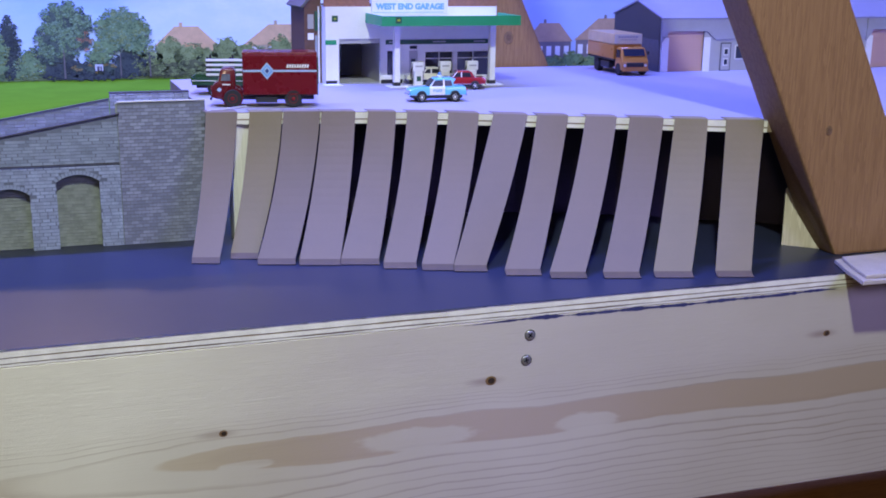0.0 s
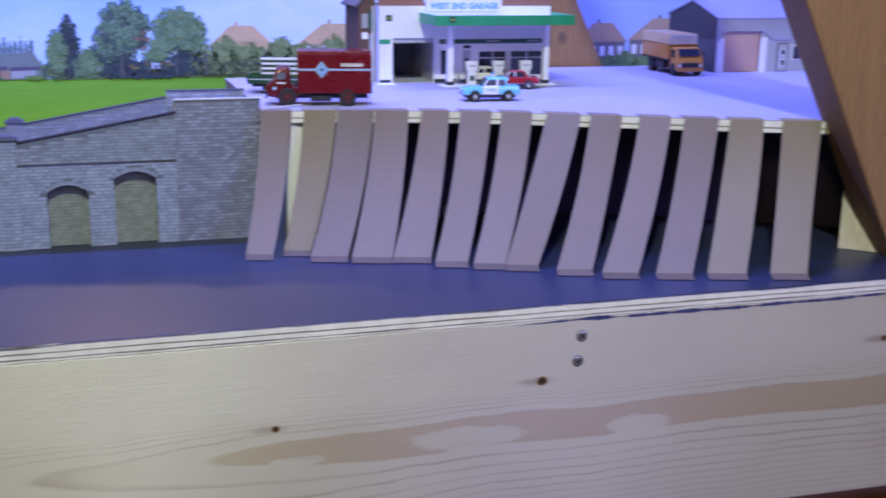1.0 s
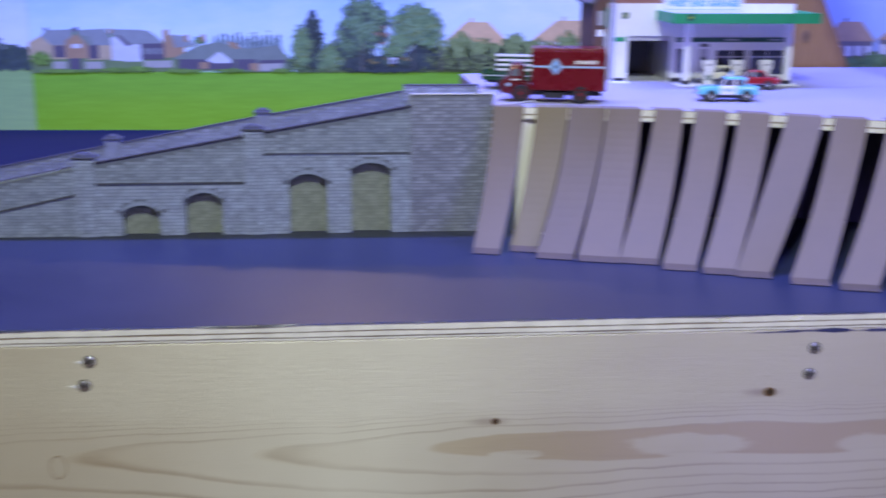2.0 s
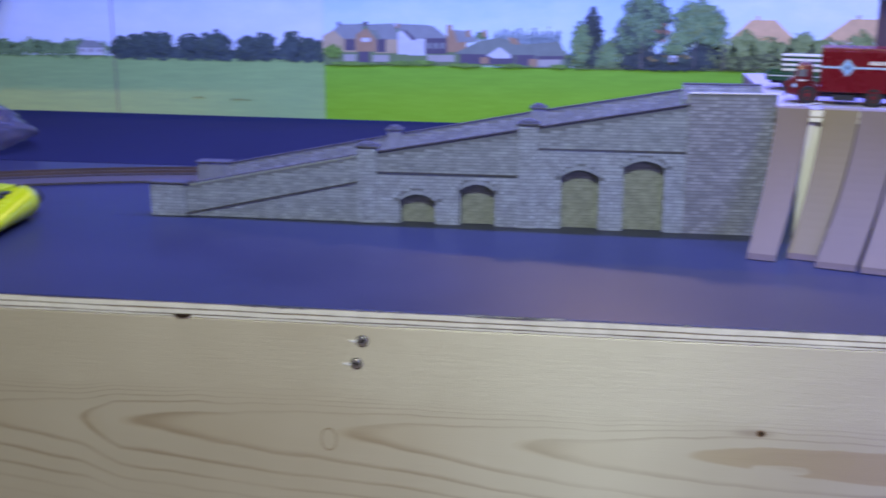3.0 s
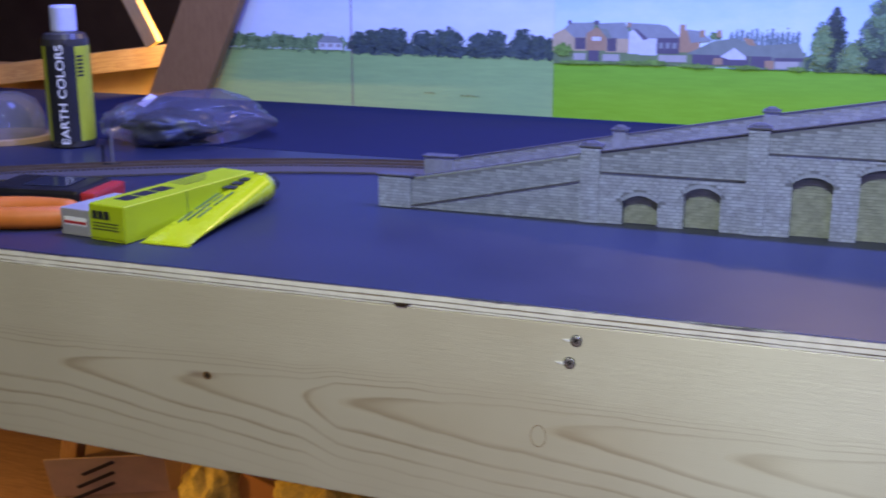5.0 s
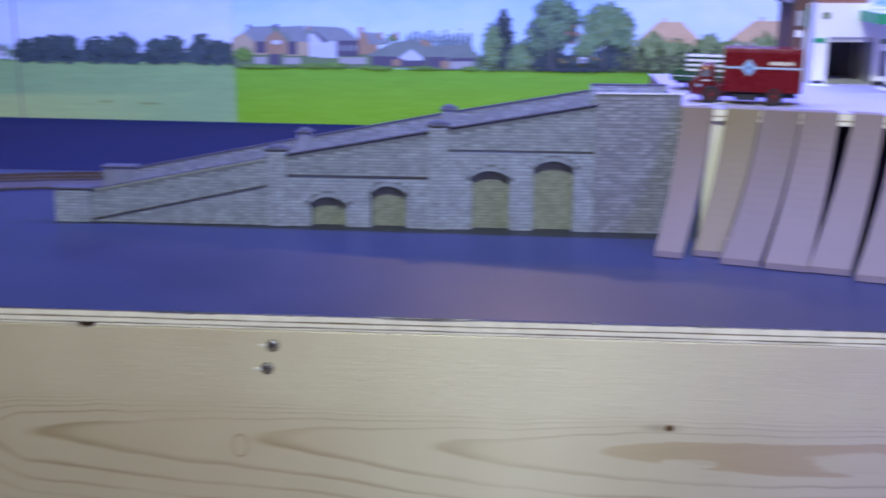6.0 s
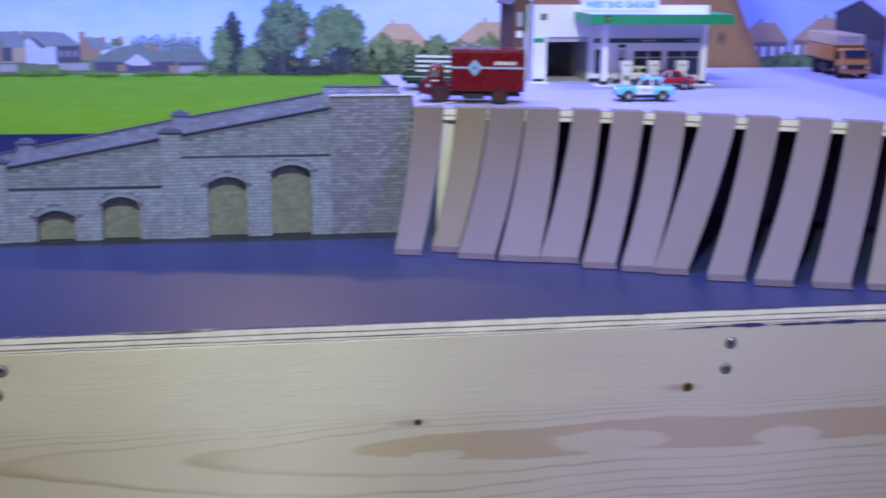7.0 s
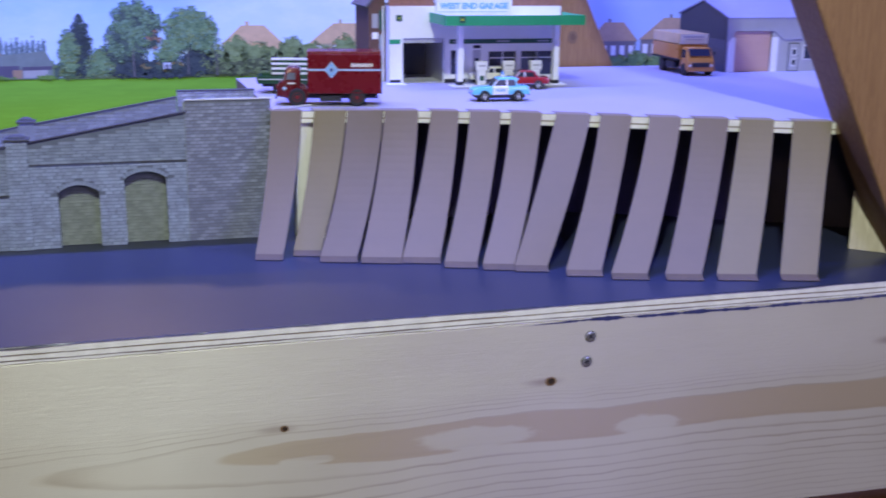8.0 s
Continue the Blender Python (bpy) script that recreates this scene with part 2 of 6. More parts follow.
    return n.done(col, 0.42, spec=0.35)


def foliage_print(name, dark, light):
    """Printed leaves: each patch has its tone, and light and shade drift over the whole crown."""
    n = Nodes(name)
    r = n.add("ShaderNodeNewGeometry").outputs["Random Per Island"]
    p = n.place()
    f = n.math("ADD", n.math("MULTIPLY", r, 0.42), n.math("ADD", n.math("MULTIPLY", n.noise(p, 70.0, 4), 0.55), n.math("MULTIPLY", n.noise(p, 420.0, 2), 0.20)))
    mid = tuple((a + b) * 0.46 for a, b in zip(dark, light))
    return n.done(n.ramp(f, (0.32, tone(dark, 0.75)), (0.56, mid), (0.86, tone(light, 1.1))), 0.45, spec=0.3)


def clear_film(name, tint=(0.93, 0.95, 1.0), see=0.92, rough=0.20):
    n = Nodes(name)
    clear = n.add("ShaderNodeBsdfTransparent")
    clear.inputs[0].default_value = (*tint, 1)
    shine = n.add("ShaderNodeBsdfGlossy")
    shine.inputs["Roughness"].default_value = rough
    shine.inputs["Color"].default_value = (0.9, 0.9, 0.95, 1)
    haze = n.add("ShaderNodeBsdfDiffuse")
    haze.inputs[0].default_value = (0.25, 0.25, 0.28, 1)
    f = n.add("ShaderNodeFresnel")
    f.inputs[0].default_value = 1.5
    a, b = n.add("ShaderNodeMixShader"), n.add("ShaderNodeMixShader")
    a.inputs[0].default_value = 1 - see
    n.link(clear.outputs[0], a.inputs[1]), n.link(haze.outputs[0], a.inputs[2])
    n.link(n.math("MULTIPLY", f.outputs[0], 0.55), b.inputs[0])
    n.link(a.outputs[0], b.inputs[1]), n.link(shine.outputs[0], b.inputs[2])
    n.link(b.outputs[0], n.out.inputs[0])
    return n.mat


def pane(name, tint):
    return plain(name, tint, 0.08, spec=0.7, var=0.1, bump=0.0)


M = dict(
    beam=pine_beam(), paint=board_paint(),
    dim_navy=plain("dim_navy_overlay", (0.014, 0.017, 0.045), 0.9, var=0.2, scale=8, fine=500, spec=0.12),
    ply_pale=plain("ply_edge_pale", (0.82, 0.79, 0.72), 0.75, var=0.22, scale=70, fine=1500, bump=0.5),
    ply_dark=plain("ply_edge_core", (0.30, 0.22, 0.14), 0.8, var=0.3, scale=90, fine=1500, bump=0.5),
    smear=plain("blue_paint_smear", (0.045, 0.05, 0.15), 0.5, var=0.3, scale=200),
    glue=plain("glue_line", (0.05, 0.04, 0.035), 0.8),
    pine=timber("pine_pale", (0.58, 0.50, 0.34), (0.76, 0.68, 0.52), 2),
    truss=timber("truss_timber", (0.235, 0.122, 0.046), (0.335, 0.188, 0.073), 2, 34.0),
    truss_x=timber("truss_timber_level", (0.42, 0.26, 0.11), (0.58, 0.40, 0.18), 0),
    knot=plain("knot", (0.035, 0.022, 0.014), 0.5, scale=700, var=0.5),
    knot_ring=plain("knot_rim", (0.205, 0.118, 0.055), 0.5, scale=500, var=0.4),
    knot_heart=plain("knot_brown", (0.15, 0.085, 0.045), 0.6, scale=500, var=0.4),
    plug=plain("plug_line", (0.36, 0.27, 0.17), 0.5, scale=500),
    zinc=plain("zinc_screw", (0.78, 0.80, 0.86), 0.34, 0.9, scale=500),
    slot=plain("screw_recess", (0.03, 0.03, 0.035), 0.5, 0.6),
    card=plain("tan_card", (0.192, 0.147, 0.119), 0.82, var=0.10, scale=40, fine=1500, bump=0.15, each=0.35),
    card_tan_shade=plain("tan_and_shade_card", (0.218, 0.174, 0.110), 0.82, var=0.10, scale=40, fine=1500, bump=0.15),
    card_foot=plain("tan_card_dark", (0.118, 0.083, 0.062), 0.85, var=0.25, scale=150, fine=1500, each=0.3),
    tarmac=plain("forecourt_card", (0.365, 0.34, 0.40), 0.7, var=0.08, scale=18, fine=1200, bump=0.1),
    brick_grey=plain("stone_print", (0.285, 0.325, 0.455), 0.72, var=0.30, scale=130, fine=1600, bump=0.2, islands=0.25),
    brick_band=plain("stone_print_band", (0.25, 0.285, 0.385), 0.72, var=0.32, scale=75, fine=1600, bump=0.2, islands=0.30),
    brick_plain=plain("stone_print_plain", (0.262, 0.278, 0.40), 0.72, var=0.32, scale=160, fine=1600, bump=0.2, islands=0.35, each=0.42),
    brick_far=plain("stone_print_far", (0.20, 0.215, 0.295), 0.72, var=0.30, scale=110, fine=1600, bump=0.2, islands=0.3),
    infill=plain("infill_print", (0.225, 0.248, 0.212), 0.75, var=0.25, scale=150, fine=1600, islands=0.3),
    mortar=plain("mortar_print", (0.15, 0.16, 0.20), 0.8, var=0.2, scale=200),
    mortar_pale=plain("mortar_print_pale", (0.135, 0.150, 0.205), 0.8, var=0.2, scale=200),
    coping=plain("coping_card", (0.085, 0.083, 0.095), 0.95, var=0.3, scale=200, spec=0.1),
    capstone=plain("cap_card", (0.085, 0.085, 0.10), 0.95, var=0.3, scale=200, spec=0.1),
    white_edge=plain("white_card_edge", (0.55, 0.54, 0.55), 0.8),
    white=plain("white_card", (0.81, 0.81, 0.83), 0.6, var=0.06),
    offcut=plain("board_offcut", (0.48, 0.42, 0.40), 0.75),
    pine_white=timber("pine_whitewood", (0.70, 0.67, 0.61), (0.80, 0.77, 0.71), 2),
    red_dark=plain("dark_maroon_enamel", (0.12, 0.011, 0.016), 0.28, var=0.08, bump=0.03, coat=0.35),
    cream=plain("cream_paint", (0.62, 0.46, 0.21), 0.4, coat=0.3),
    green=plain("green_card", (0.02, 0.30, 0.13), 0.45, var=0.1),
    green_dark=plain("dark_green_print", (0.02, 0.085, 0.05), 0.5),
    grey_card=plain("grey_card", (0.42, 0.42, 0.46), 0.65, var=0.1),
    slate=plain("slate_print", (0.10, 0.10, 0.12), 0.6, var=0.3, scale=200),
    barn_dark=plain("dark_gable_card", (0.065, 0.065, 0.075), 0.65, var=0.15),
    barn_wall=plain("pale_cladding_card", (0.43, 0.43, 0.48), 0.6, var=0.08),
    barn_roof=plain("pale_roof_card", (0.36, 0.36, 0.43), 0.6, var=0.1),
    barn_slope=plain("blue_grey_roof_card", (0.27, 0.27, 0.37), 0.65, var=0.1),
    pink=plain("roller_door_print", (0.58, 0.375, 0.35), 0.6, var=0.08),
    brown_brick=plain("brown_brick_print", (0.115, 0.058, 0.042), 0.7, var=0.3, scale=300),
    roof_tile=plain("tile_print", (0.28, 0.13, 0.09), 0.7, var=0.3, scale=300),
    dark=plain("dark_interior", (0.018, 0.018, 0.022), 0.7),
    gable_back=plain("grey_workshop_wall", (0.13, 0.13, 0.16), 0.8),
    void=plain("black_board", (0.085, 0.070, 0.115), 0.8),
    glass_dark=pane("dark_glazing", (0.03, 0.035, 0.05)),
    car_glass=plain("car_glazing", (0.022, 0.024, 0.034), 0.22, spec=0.25, var=0.1, bump=0.0),
    cream_pale=plain("pale_cream_enamel", (0.66, 0.64, 0.50), 0.3, var=0.05, bump=0.02, coat=0.3),
    cab_glass=plain("cab_glazing", (0.13, 0.14, 0.17), 0.12, spec=0.6, var=0.3, scale=300, bump=0.0),
    glass_pale=pane("pale_glazing", (0.35, 0.40, 0.50)),
    ink_blue=plain("blue_ink", (0.16, 0.38, 0.75), 0.6, var=0.03, bump=0),
    ink_navy=plain("navy_ink", (0.03, 0.06, 0.25), 0.5, var=0.03, bump=0),
    ink_pale=plain("pale_blue_ink", (0.38, 0.52, 0.75), 0.5, var=0.03, bump=0),
    ink_white=plain("white_ink", (0.82, 0.82, 0.82), 0.5, var=0.03, bump=0),
    ink_black=plain("black_ink", (0.015, 0.015, 0.02), 0.5, var=0.03, bump=0),
    ink_grey=plain("grey_ink", (0.35, 0.35, 0.36), 0.5, var=0.03, bump=0),
    red=plain("red_enamel", (0.155, 0.009, 0.017), 0.28, var=0.08, bump=0.03, coat=0.35),
    rim_red=plain("matt_red_rim", (0.19, 0.016, 0.020), 0.65, var=0.1, spec=0.2),
    red_car=plain("deep_red_enamel", (0.30, 0.012, 0.018), 0.22, var=0.06, bump=0.02, coat=0.5),
    blue=plain("light_blue_enamel", (0.16, 0.52, 0.72), 0.24, var=0.06, bump=0.02, coat=0.5),
    white_paint=plain("white_enamel", (0.78, 0.78, 0.78), 0.25, var=0.04, bump=0.02, coat=0.4),
    orange=plain("ochre_enamel", (0.50, 0.22, 0.035), 0.32, var=0.08, bump=0.03, coat=0.3),
    lorry_green=plain("dark_green_enamel", (0.022, 0.075, 0.035), 0.35, var=0.1),
    tyre=plain("tyre_rubber", (0.016, 0.016, 0.017), 0.75),
    chassis=plain("black_chassis", (0.018, 0.018, 0.020), 0.55),
    chrome=plain("chrome", (0.72, 0.72, 0.74), 0.15, 1.0, var=0.05, bump=0),
    lime=plain("yellow_carton", (0.40, 0.50, 0.008), 0.40, var=0.06, scale=60, bump=0.05),
    lime_tube=plain("yellow_tube", (0.50, 0.57, 0.006), 0.26, var=0.06, bump=0.05, coat=0.4),
    cap_black=plain("black_plastic", (0.014, 0.014, 0.016), 0.35),
    bottle_green=plain("olive_label", (0.40, 0.45, 0.03), 0.4, var=0.15),
    bottle_dark=plain("dark_label", (0.022, 0.022, 0.030), 0.4),
    bottle_body=plain("dark_paint_bottle", (0.045, 0.042, 0.04), 0.3),
    # white plastic with the blue light from above tinted into its colour
    cap_white=plain("white_cap_blue_tinted", (0.56, 0.60, 0.88), 0.4),
    grip=plain("orange_rubber_grip", (0.60, 0.16, 0.02), 0.5),
    tool_red=plain("red_plastic", (0.42, 0.03, 0.03), 0.4),
    box_grey=plain("grey_carton", (0.30, 0.29, 0.30), 0.6),
    box_brown=plain("brown_carton", (0.42, 0.27, 0.13), 0.75, scale=30),
    box_pale=plain("pale_carton", (0.58, 0.42, 0.26), 0.75, scale=30),
    board_orange=plain("orange_board", (0.55, 0.24, 0.05), 0.6, var=0.2, scale=30),
    wool=plain("yellow_insulation", (0.70, 0.52, 0.10), 0.95, var=0.5, scale=90, fine=500, bump=1.0),
    felt=plain("roof_felt", (0.060, 0.042, 0.034), 0.9, var=0.4, scale=8),
    chip=timber("floor_board", (0.20, 0.11, 0.05), (0.34, 0.20, 0.09), 0),
    rail=plain("brown_rail", (0.20, 0.15, 0.12), 0.35, 0.7),
    ballast=plain("grey_track_bed", (0.066, 0.058, 0.056), 0.85, var=0.4, scale=400, bump=0.6),
    sleeper=plain("brown_sleeper", (0.06, 0.045, 0.035), 0.8),
    bag_dark=plain("dark_packing", (0.020, 0.024, 0.026), 0.35, var=0.4, scale=80, bump=0.4),
    film=clear_film("clear_plastic_bag", see=0.84),
    film_thick=clear_film("clear_plastic_lid", see=0.55, rough=0.06),
    part_metal=plain("small_metal_parts", (0.5, 0.5, 0.52), 0.25, 0.9),
)
SHEET_LEFT = print_sheet("field_print_pale", 0.0705, (0.27, 0.44, 0.16), (0.275, 0.45, 0.185), (0.66, 0.78, 0.96), (0.42, 0.60, 0.95))
SHEET_RIGHT = print_sheet("field_print_bright", 0.0635, (0.195, 0.45, 0.04), (0.205, 0.46, 0.025), (0.58, 0.78, 0.98), (0.33, 0.56, 0.95))
LEAF_DARK = foliage_print("tree_print_dark", (0.038, 0.060, 0.060), (0.115, 0.170, 0.125))
LEAF_FAR = foliage_print("far_tree_print", (0.12, 0.18, 0.20), (0.24, 0.33, 0.34))
LEAF_BROWN = foliage_print("low_hedge_print", (0.055, 0.075, 0.040), (0.15, 0.18, 0.085))
LEAF_SHADE = foliage_print("tree_print_shade", (0.028, 0.038, 0.054), (0.078, 0.108, 0.100))
LEAF_DUSK = foliage_print("far_row_print", (0.040, 0.062, 0.078), (0.105, 0.155, 0.150))
LEAF_MID = foliage_print("tree_print_mid", (0.080, 0.150, 0.075), (0.23, 0.36, 0.155))
LEAF_BLUE = foliage_print("tree_print_bluish", (0.115, 0.225, 0.135), (0.28, 0.43, 0.25))
LEAF_PALE = foliage_print("bush_print", (0.12, 0.185, 0.060), (0.31, 0.40, 0.15))
LEAF_GRASS = foliage_print("long_grass_print", (0.10, 0.20, 0.05), (0.22, 0.38, 0.08))
LEAF_OLIVE = foliage_print("hedge_print", (0.130, 0.180, 0.065), (0.31, 0.40, 0.16))
LEAF_RUST = foliage_print("copper_leaf_print", (0.22, 0.12, 0.07), (0.48, 0.29, 0.17))
LEAF_GOLD = foliage_print("gold_leaf_print", (0.15, 0.12, 0.05), (0.36, 0.29, 0.12))


# ---- building blocks ----
def flat_print(name, rgb):
    return plain(name, rgb, 0.45, var=0.14, scale=120, fine=900, bump=0)


def box(bm, x0, x1, y0, y1, z0, z1, m=None):
    co = [(x, y, z) for z in (z0, z1) for y in (y0, y1) for x in (x0, x1)]
    v = [bm.verts.new(m @ Vector(c) if m else c) for c in co]
    for f in ((0, 2, 3, 1), (4, 5, 7, 6), (0, 1, 5, 4), (2, 6, 7, 3), (0, 4, 6, 2), (1, 3, 7, 5)):
        bm.faces.new([v[i] for i in f])
    return bm


def prism(bm, outline, y0, y1, m=None):
    """An outline in x and z, pushed from y0 to y1."""
    a = [bm.verts.new(m @ Vector((x, y0, z)) if m else (x, y0, z)) for x, z in outline]
    b = [bm.verts.new(m @ Vector((x, y1, z)) if m else (x, y1, z)) for x, z in outline]
    bm.faces.new(a), bm.faces.new(b[::-1])
    for i in range(len(a)):
        j = (i + 1) % len(a)
        bm.faces.new((a[j], a[i], b[i], b[j]))
    return bm


def slab(bm, outline, z0, z1):
    """An outline in x and y, pushed from z0 to z1."""
    a = [bm.verts.new((x, y, z0)) for x, y in outline]
    b = [bm.verts.new((x, y, z1)) for x, y in outline]
    bm.faces.new(a[::-1]), bm.faces.new(b)
    for i in range(len(a)):
        j = (i + 1) % len(a)
        bm.faces.new((a[i], a[j], b[j], b[i]))
    return bm


def lathe(bm, rings, seg=24, m=None):
    """Rings of radius and height, joined round the z axis."""
    rows = []
    for r, z in rings:
        row = []
        for i in range(seg):
            a = 2 * math.pi * i / seg
            c = Vector((r * math.cos(a), r * math.sin(a), z))
            row.append(bm.verts.new(m @ c if m else c))
        rows.append(row)
    for a, b in zip(rows, rows[1:]):
        for i in range(seg):
            j = (i + 1) % seg
            bm.faces.new((a[i], a[j], b[j], b[i]))
    bm.faces.new(rows[0][::-1]), bm.faces.new(rows[-1])
    return bm


def bevelled(bm, width, seg=2, sharp=0.6):
    bm.normal_update()
    edges = [e for e in bm.edges if len(e.link_faces) == 2 and e.calc_face_angle() > sharp]
    bmesh.ops.bevel(bm, geom=edges, offset=width, segments=seg, profile=0.6, affect="EDGES", clamp_overlap=True)
    return bm


def mesh_of(name, bm, material, smooth=False):
    bmesh.ops.recalc_face_normals(bm, faces=bm.faces)
    me = bpy.data.meshes.new(name)
    for f in bm.faces:
        f.smooth = smooth
    bm.to_mesh(me)
    bm.free()
    me.materials.append(material)
    return me


def thing(name, bm, material, label="", category="", group="", kind="", m=None, smooth=False):
    ob = new(name, mesh_of(name, bm, material, smooth))
    if m:
        ob.matrix_world = m
    return tagged(ob, label, category, group, kind)


def group_of(name, m, label="", category="", group="", kind=""):
    ob = new(name)
    ob.empty_display_size = 0.01
    ob.matrix_world = m
    return tagged(ob, label, category, group, kind)


def part(name, bm, material, parent, label="", smooth=False):
    ob = new(name, mesh_of(name, bm, material, smooth))
    ob.parent = parent
    return tagged(ob, label)


def share(name, me, parent, m):
    """One more object on a mesh that is there already."""
    ob = new(name, me)
    ob.parent, ob.matrix_local = parent, m
    return ob


def nb():
    return bmesh.new()


def lettering(name, text, height, m, material, parent, label="", bold=0.0):
    cu = bpy.data.curves.new(name, "FONT")
    cu.body, cu.size, cu.extrude, cu.offset = text, height, 0.00015, bold
    cu.align_x, cu.align_y = "CENTER", "CENTER"
    tmp = bpy.data.objects.new(name, cu)
    scene.collection.objects.link(tmp)
    bpy.context.view_layer.update()
    me = bpy.data.meshes.new_from_object(tmp.evaluated_get(bpy.context.evaluated_depsgraph_get()))
    bpy.data.objects.remove(tmp)
    me.materials.clear()
    me.materials.append(material)
    ob = new(name, me)
    ob.parent = parent
    ob.matrix_local = m
    return tagged(ob, label)


UP = pose(0, 0, 0, 90)  # lays a flat drawing upright, facing -y

# ---- the attic round the layout ----
DECK = 0.102       # top of the raised forecourt board
WALL = 0.226       # front face of the stone ramp wall
BACK = 0.845       # printed scenery


def attic():
    thing("floor", box(nb(), -3.2, 3.2, -2.6, 2.6, -0.86, -0.82), M["chip"], "dark boarded attic floor", "floor", kind="structure")
    for name, b in (("wall_west", (-3.24, -3.2, -2.6, 2.6, -0.86, 2.0)), ("wall_east", (3.2, 3.24, -2.6, 2.6, -0.86, 2.0)),
                    ("wall_south", (-3.2, 3.2, -2.64, -2.6, -0.86, 2.0)), ("wall_north", (-3.2, 3.2, 2.6, 2.64, -0.86, 2.0))):
        thing(name, box(nb(), *b), M["felt"], "dark unlit attic wall", "wall", kind="structure")
    thing("ceiling", box(nb(), -3.24, 3.24, -2.64, 2.64, 2.0, 2.04), M["chip"], "brown boarded attic roof", "ceiling", kind="structure")


def web(name, x0, x1, y0, y1, z0, z1, lean, label):
    """A truss web: a squared timber that leans along x by lean metres a metre of height."""
    bm = nb()
    prism(bm, [(x0, z0), (x1, z0), (x1 + lean * (z1 - z0), z1), (x0 + lean * (z1 - z0), z1)], y0, y1)
    ob = group_of(name, pose(0, 0, 0), label, "roof timber")
    part("timber", bevelled(bm, 0.0025), M["truss"], ob)
    return ob


def trusses():
    def knot(t, x, y, z, r):
        bm = nb()
        lathe(bm, [(r, -0.001), (r * 0.97, 0.0003), (r * 0.8, 0.0005)], 20, pose(x, y, z, 90) @ Matrix.Diagonal((1, 1.25, 1, 1)))
        k = part("knot", bm, M["knot_ring"], t)
        bm = nb()
        lathe(bm, [(r * 0.55, 0.0), (r * 0.5, 0.0006), (r * 0.2, 0.0006)], 14, pose(x, y, z, 90) @ Matrix.Diagonal((1, 1.2, 1, 1)))
        part("heart", bm, M["knot_heart"], k)

    t = web("truss_web", 0.519, 0.606, 0.044, 0.079, 0.0, 1.3, -0.500, "leaning brown roof truss timber standing on the baseboard")
    knot(t, 0.502, 0.044, 0.097, 0.0030)
    t = web("truss_web", 0.4350, 0.5308, 0.505, 0.540, 0.0, 1.3, -0.475, "knotty leaning roof truss timber behind the garage")
    knot(t, 0.4330, 0.505, 0.1334, 0.0058)
    web("truss_web", -1.4552, -1.3587, 0.803, 0.823, -0.82, 1.2, 0.485, "leaning brown roof truss timber beyond the clear bag")
    # lit timbers farther off
    thing("roof_beam", bevelled(box(nb(), -0.62, 0.0, 0.0, 0.05, -0.018, 0.018), 0.002), M["truss_x"],
                "level roof beam in warm orange light", "roof timber", m=pose(-1.150, 1.0, 0.038, 0, -7.2, 0))
    thing("roof_brace", bevelled(box(nb(), -2.2, 0.0, 0.0, 0.015, -0.012, 0.012), 0.0015), M["truss_x"],
          "thin diagonal roof brace in warm orange light", "roof timber", m=pose(-1.084, 0.86, 0.068, 0, 62, 0))
    thing("hardboard_panel", box(nb(), -1.9, -1.10, 1.06, 1.07, -0.25, 0.008), M["box_brown"], "tan hardboard panel under the roof beam", "panel")
    # below the layout
    shelf = group_of("storage_shelf", pose(-0.75, 0.52, -0.82), "low wooden shelf under the layout", "shelf")
    part("shelf_board", bevelled(box(nb(), -0.50, 0.50, -0.25, 0.25, 0.318, 0.336), 0.002), M["chip"], shelf)
    for x in (-0.46, 0.42):
        for y in (-0.22, 0.20):
            part("leg", bevelled(box(nb(), x, x + 0.04, y, y + 0.04, 0.0, 0.318), 0.002), M["truss_x"], shelf)
    thing("support_post", bevelled(box(nb(), -0.010, 0.010, -0.02, 0.02, 0, 0.47), 0.002), M["truss"], "brown timber post under the layout", "post", m=pose(-0.945, 0.40, -0.484, 0, 10, 20))
    crate = group_of("carton", pose(-0.862, 0.42, -0.484, 0, 0, 26), "open brown cardboard carton with printed flaps under the layout", "box")
    part("body", bevelled(box(nb(), -0.075, 0.075, -0.06, 0.10, 0, 0.075), 0.002), M["box_brown"], crate)
    part("flap", box(nb(), -0.074, 0.060, -0.001, 0.001, 0.0, 0.070, pose(0, -0.062, 0.074, 28)), M["box_pale"], crate, "pale raised carton flap with print lines")
    part("flap", box(nb(), -0.001, 0.001, -0.058, 0.098, 0.0, 0.060, pose(0.076, 0, 0.074, 0, 38)), M["box_brown"], crate)
    for k in range(3):
        part("print_bar", box(nb(), -0.050 + 0.02 * k, 0.010 + 0.012 * k, -0.0022, -0.0012, 0.018 + 0.016 * k, 0.023 + 0.016 * k, pose(0, -0.062, 0.074, 28) @ pose(0, 0, 0, 0, -30, 0)), M["ink_black"], crate)
    thing("timber_offcut", bevelled(box(nb(), -0.030, 0.030, -0.012, 0.012, 0, 0.135), 0.002), M["truss"], "reddish brown timber offcut standing on the shelf", "offcut", m=pose(-0.765, 0.42, -0.484, 0, 12, 0))
    thing("orange_board", bevelled(box(nb(), -0.046, 0.046, -0.009, 0.009, 0, 0.106), 0.002), M["board_orange"], "orange-brown board standing on the shelf", "board", m=pose(-0.668, 0.40, -0.484, 0, 16, 0))
    thing("white_cable", bevelled(box(nb(), -0.0016, 0.0016, -0.0016, 0.0016, 0, 0.112), 0.0006, 1), M["white_edge"], "thin white rod standing against the board", "rod", m=pose(-0.640, 0.386, -0.484, 0, 30, 0))
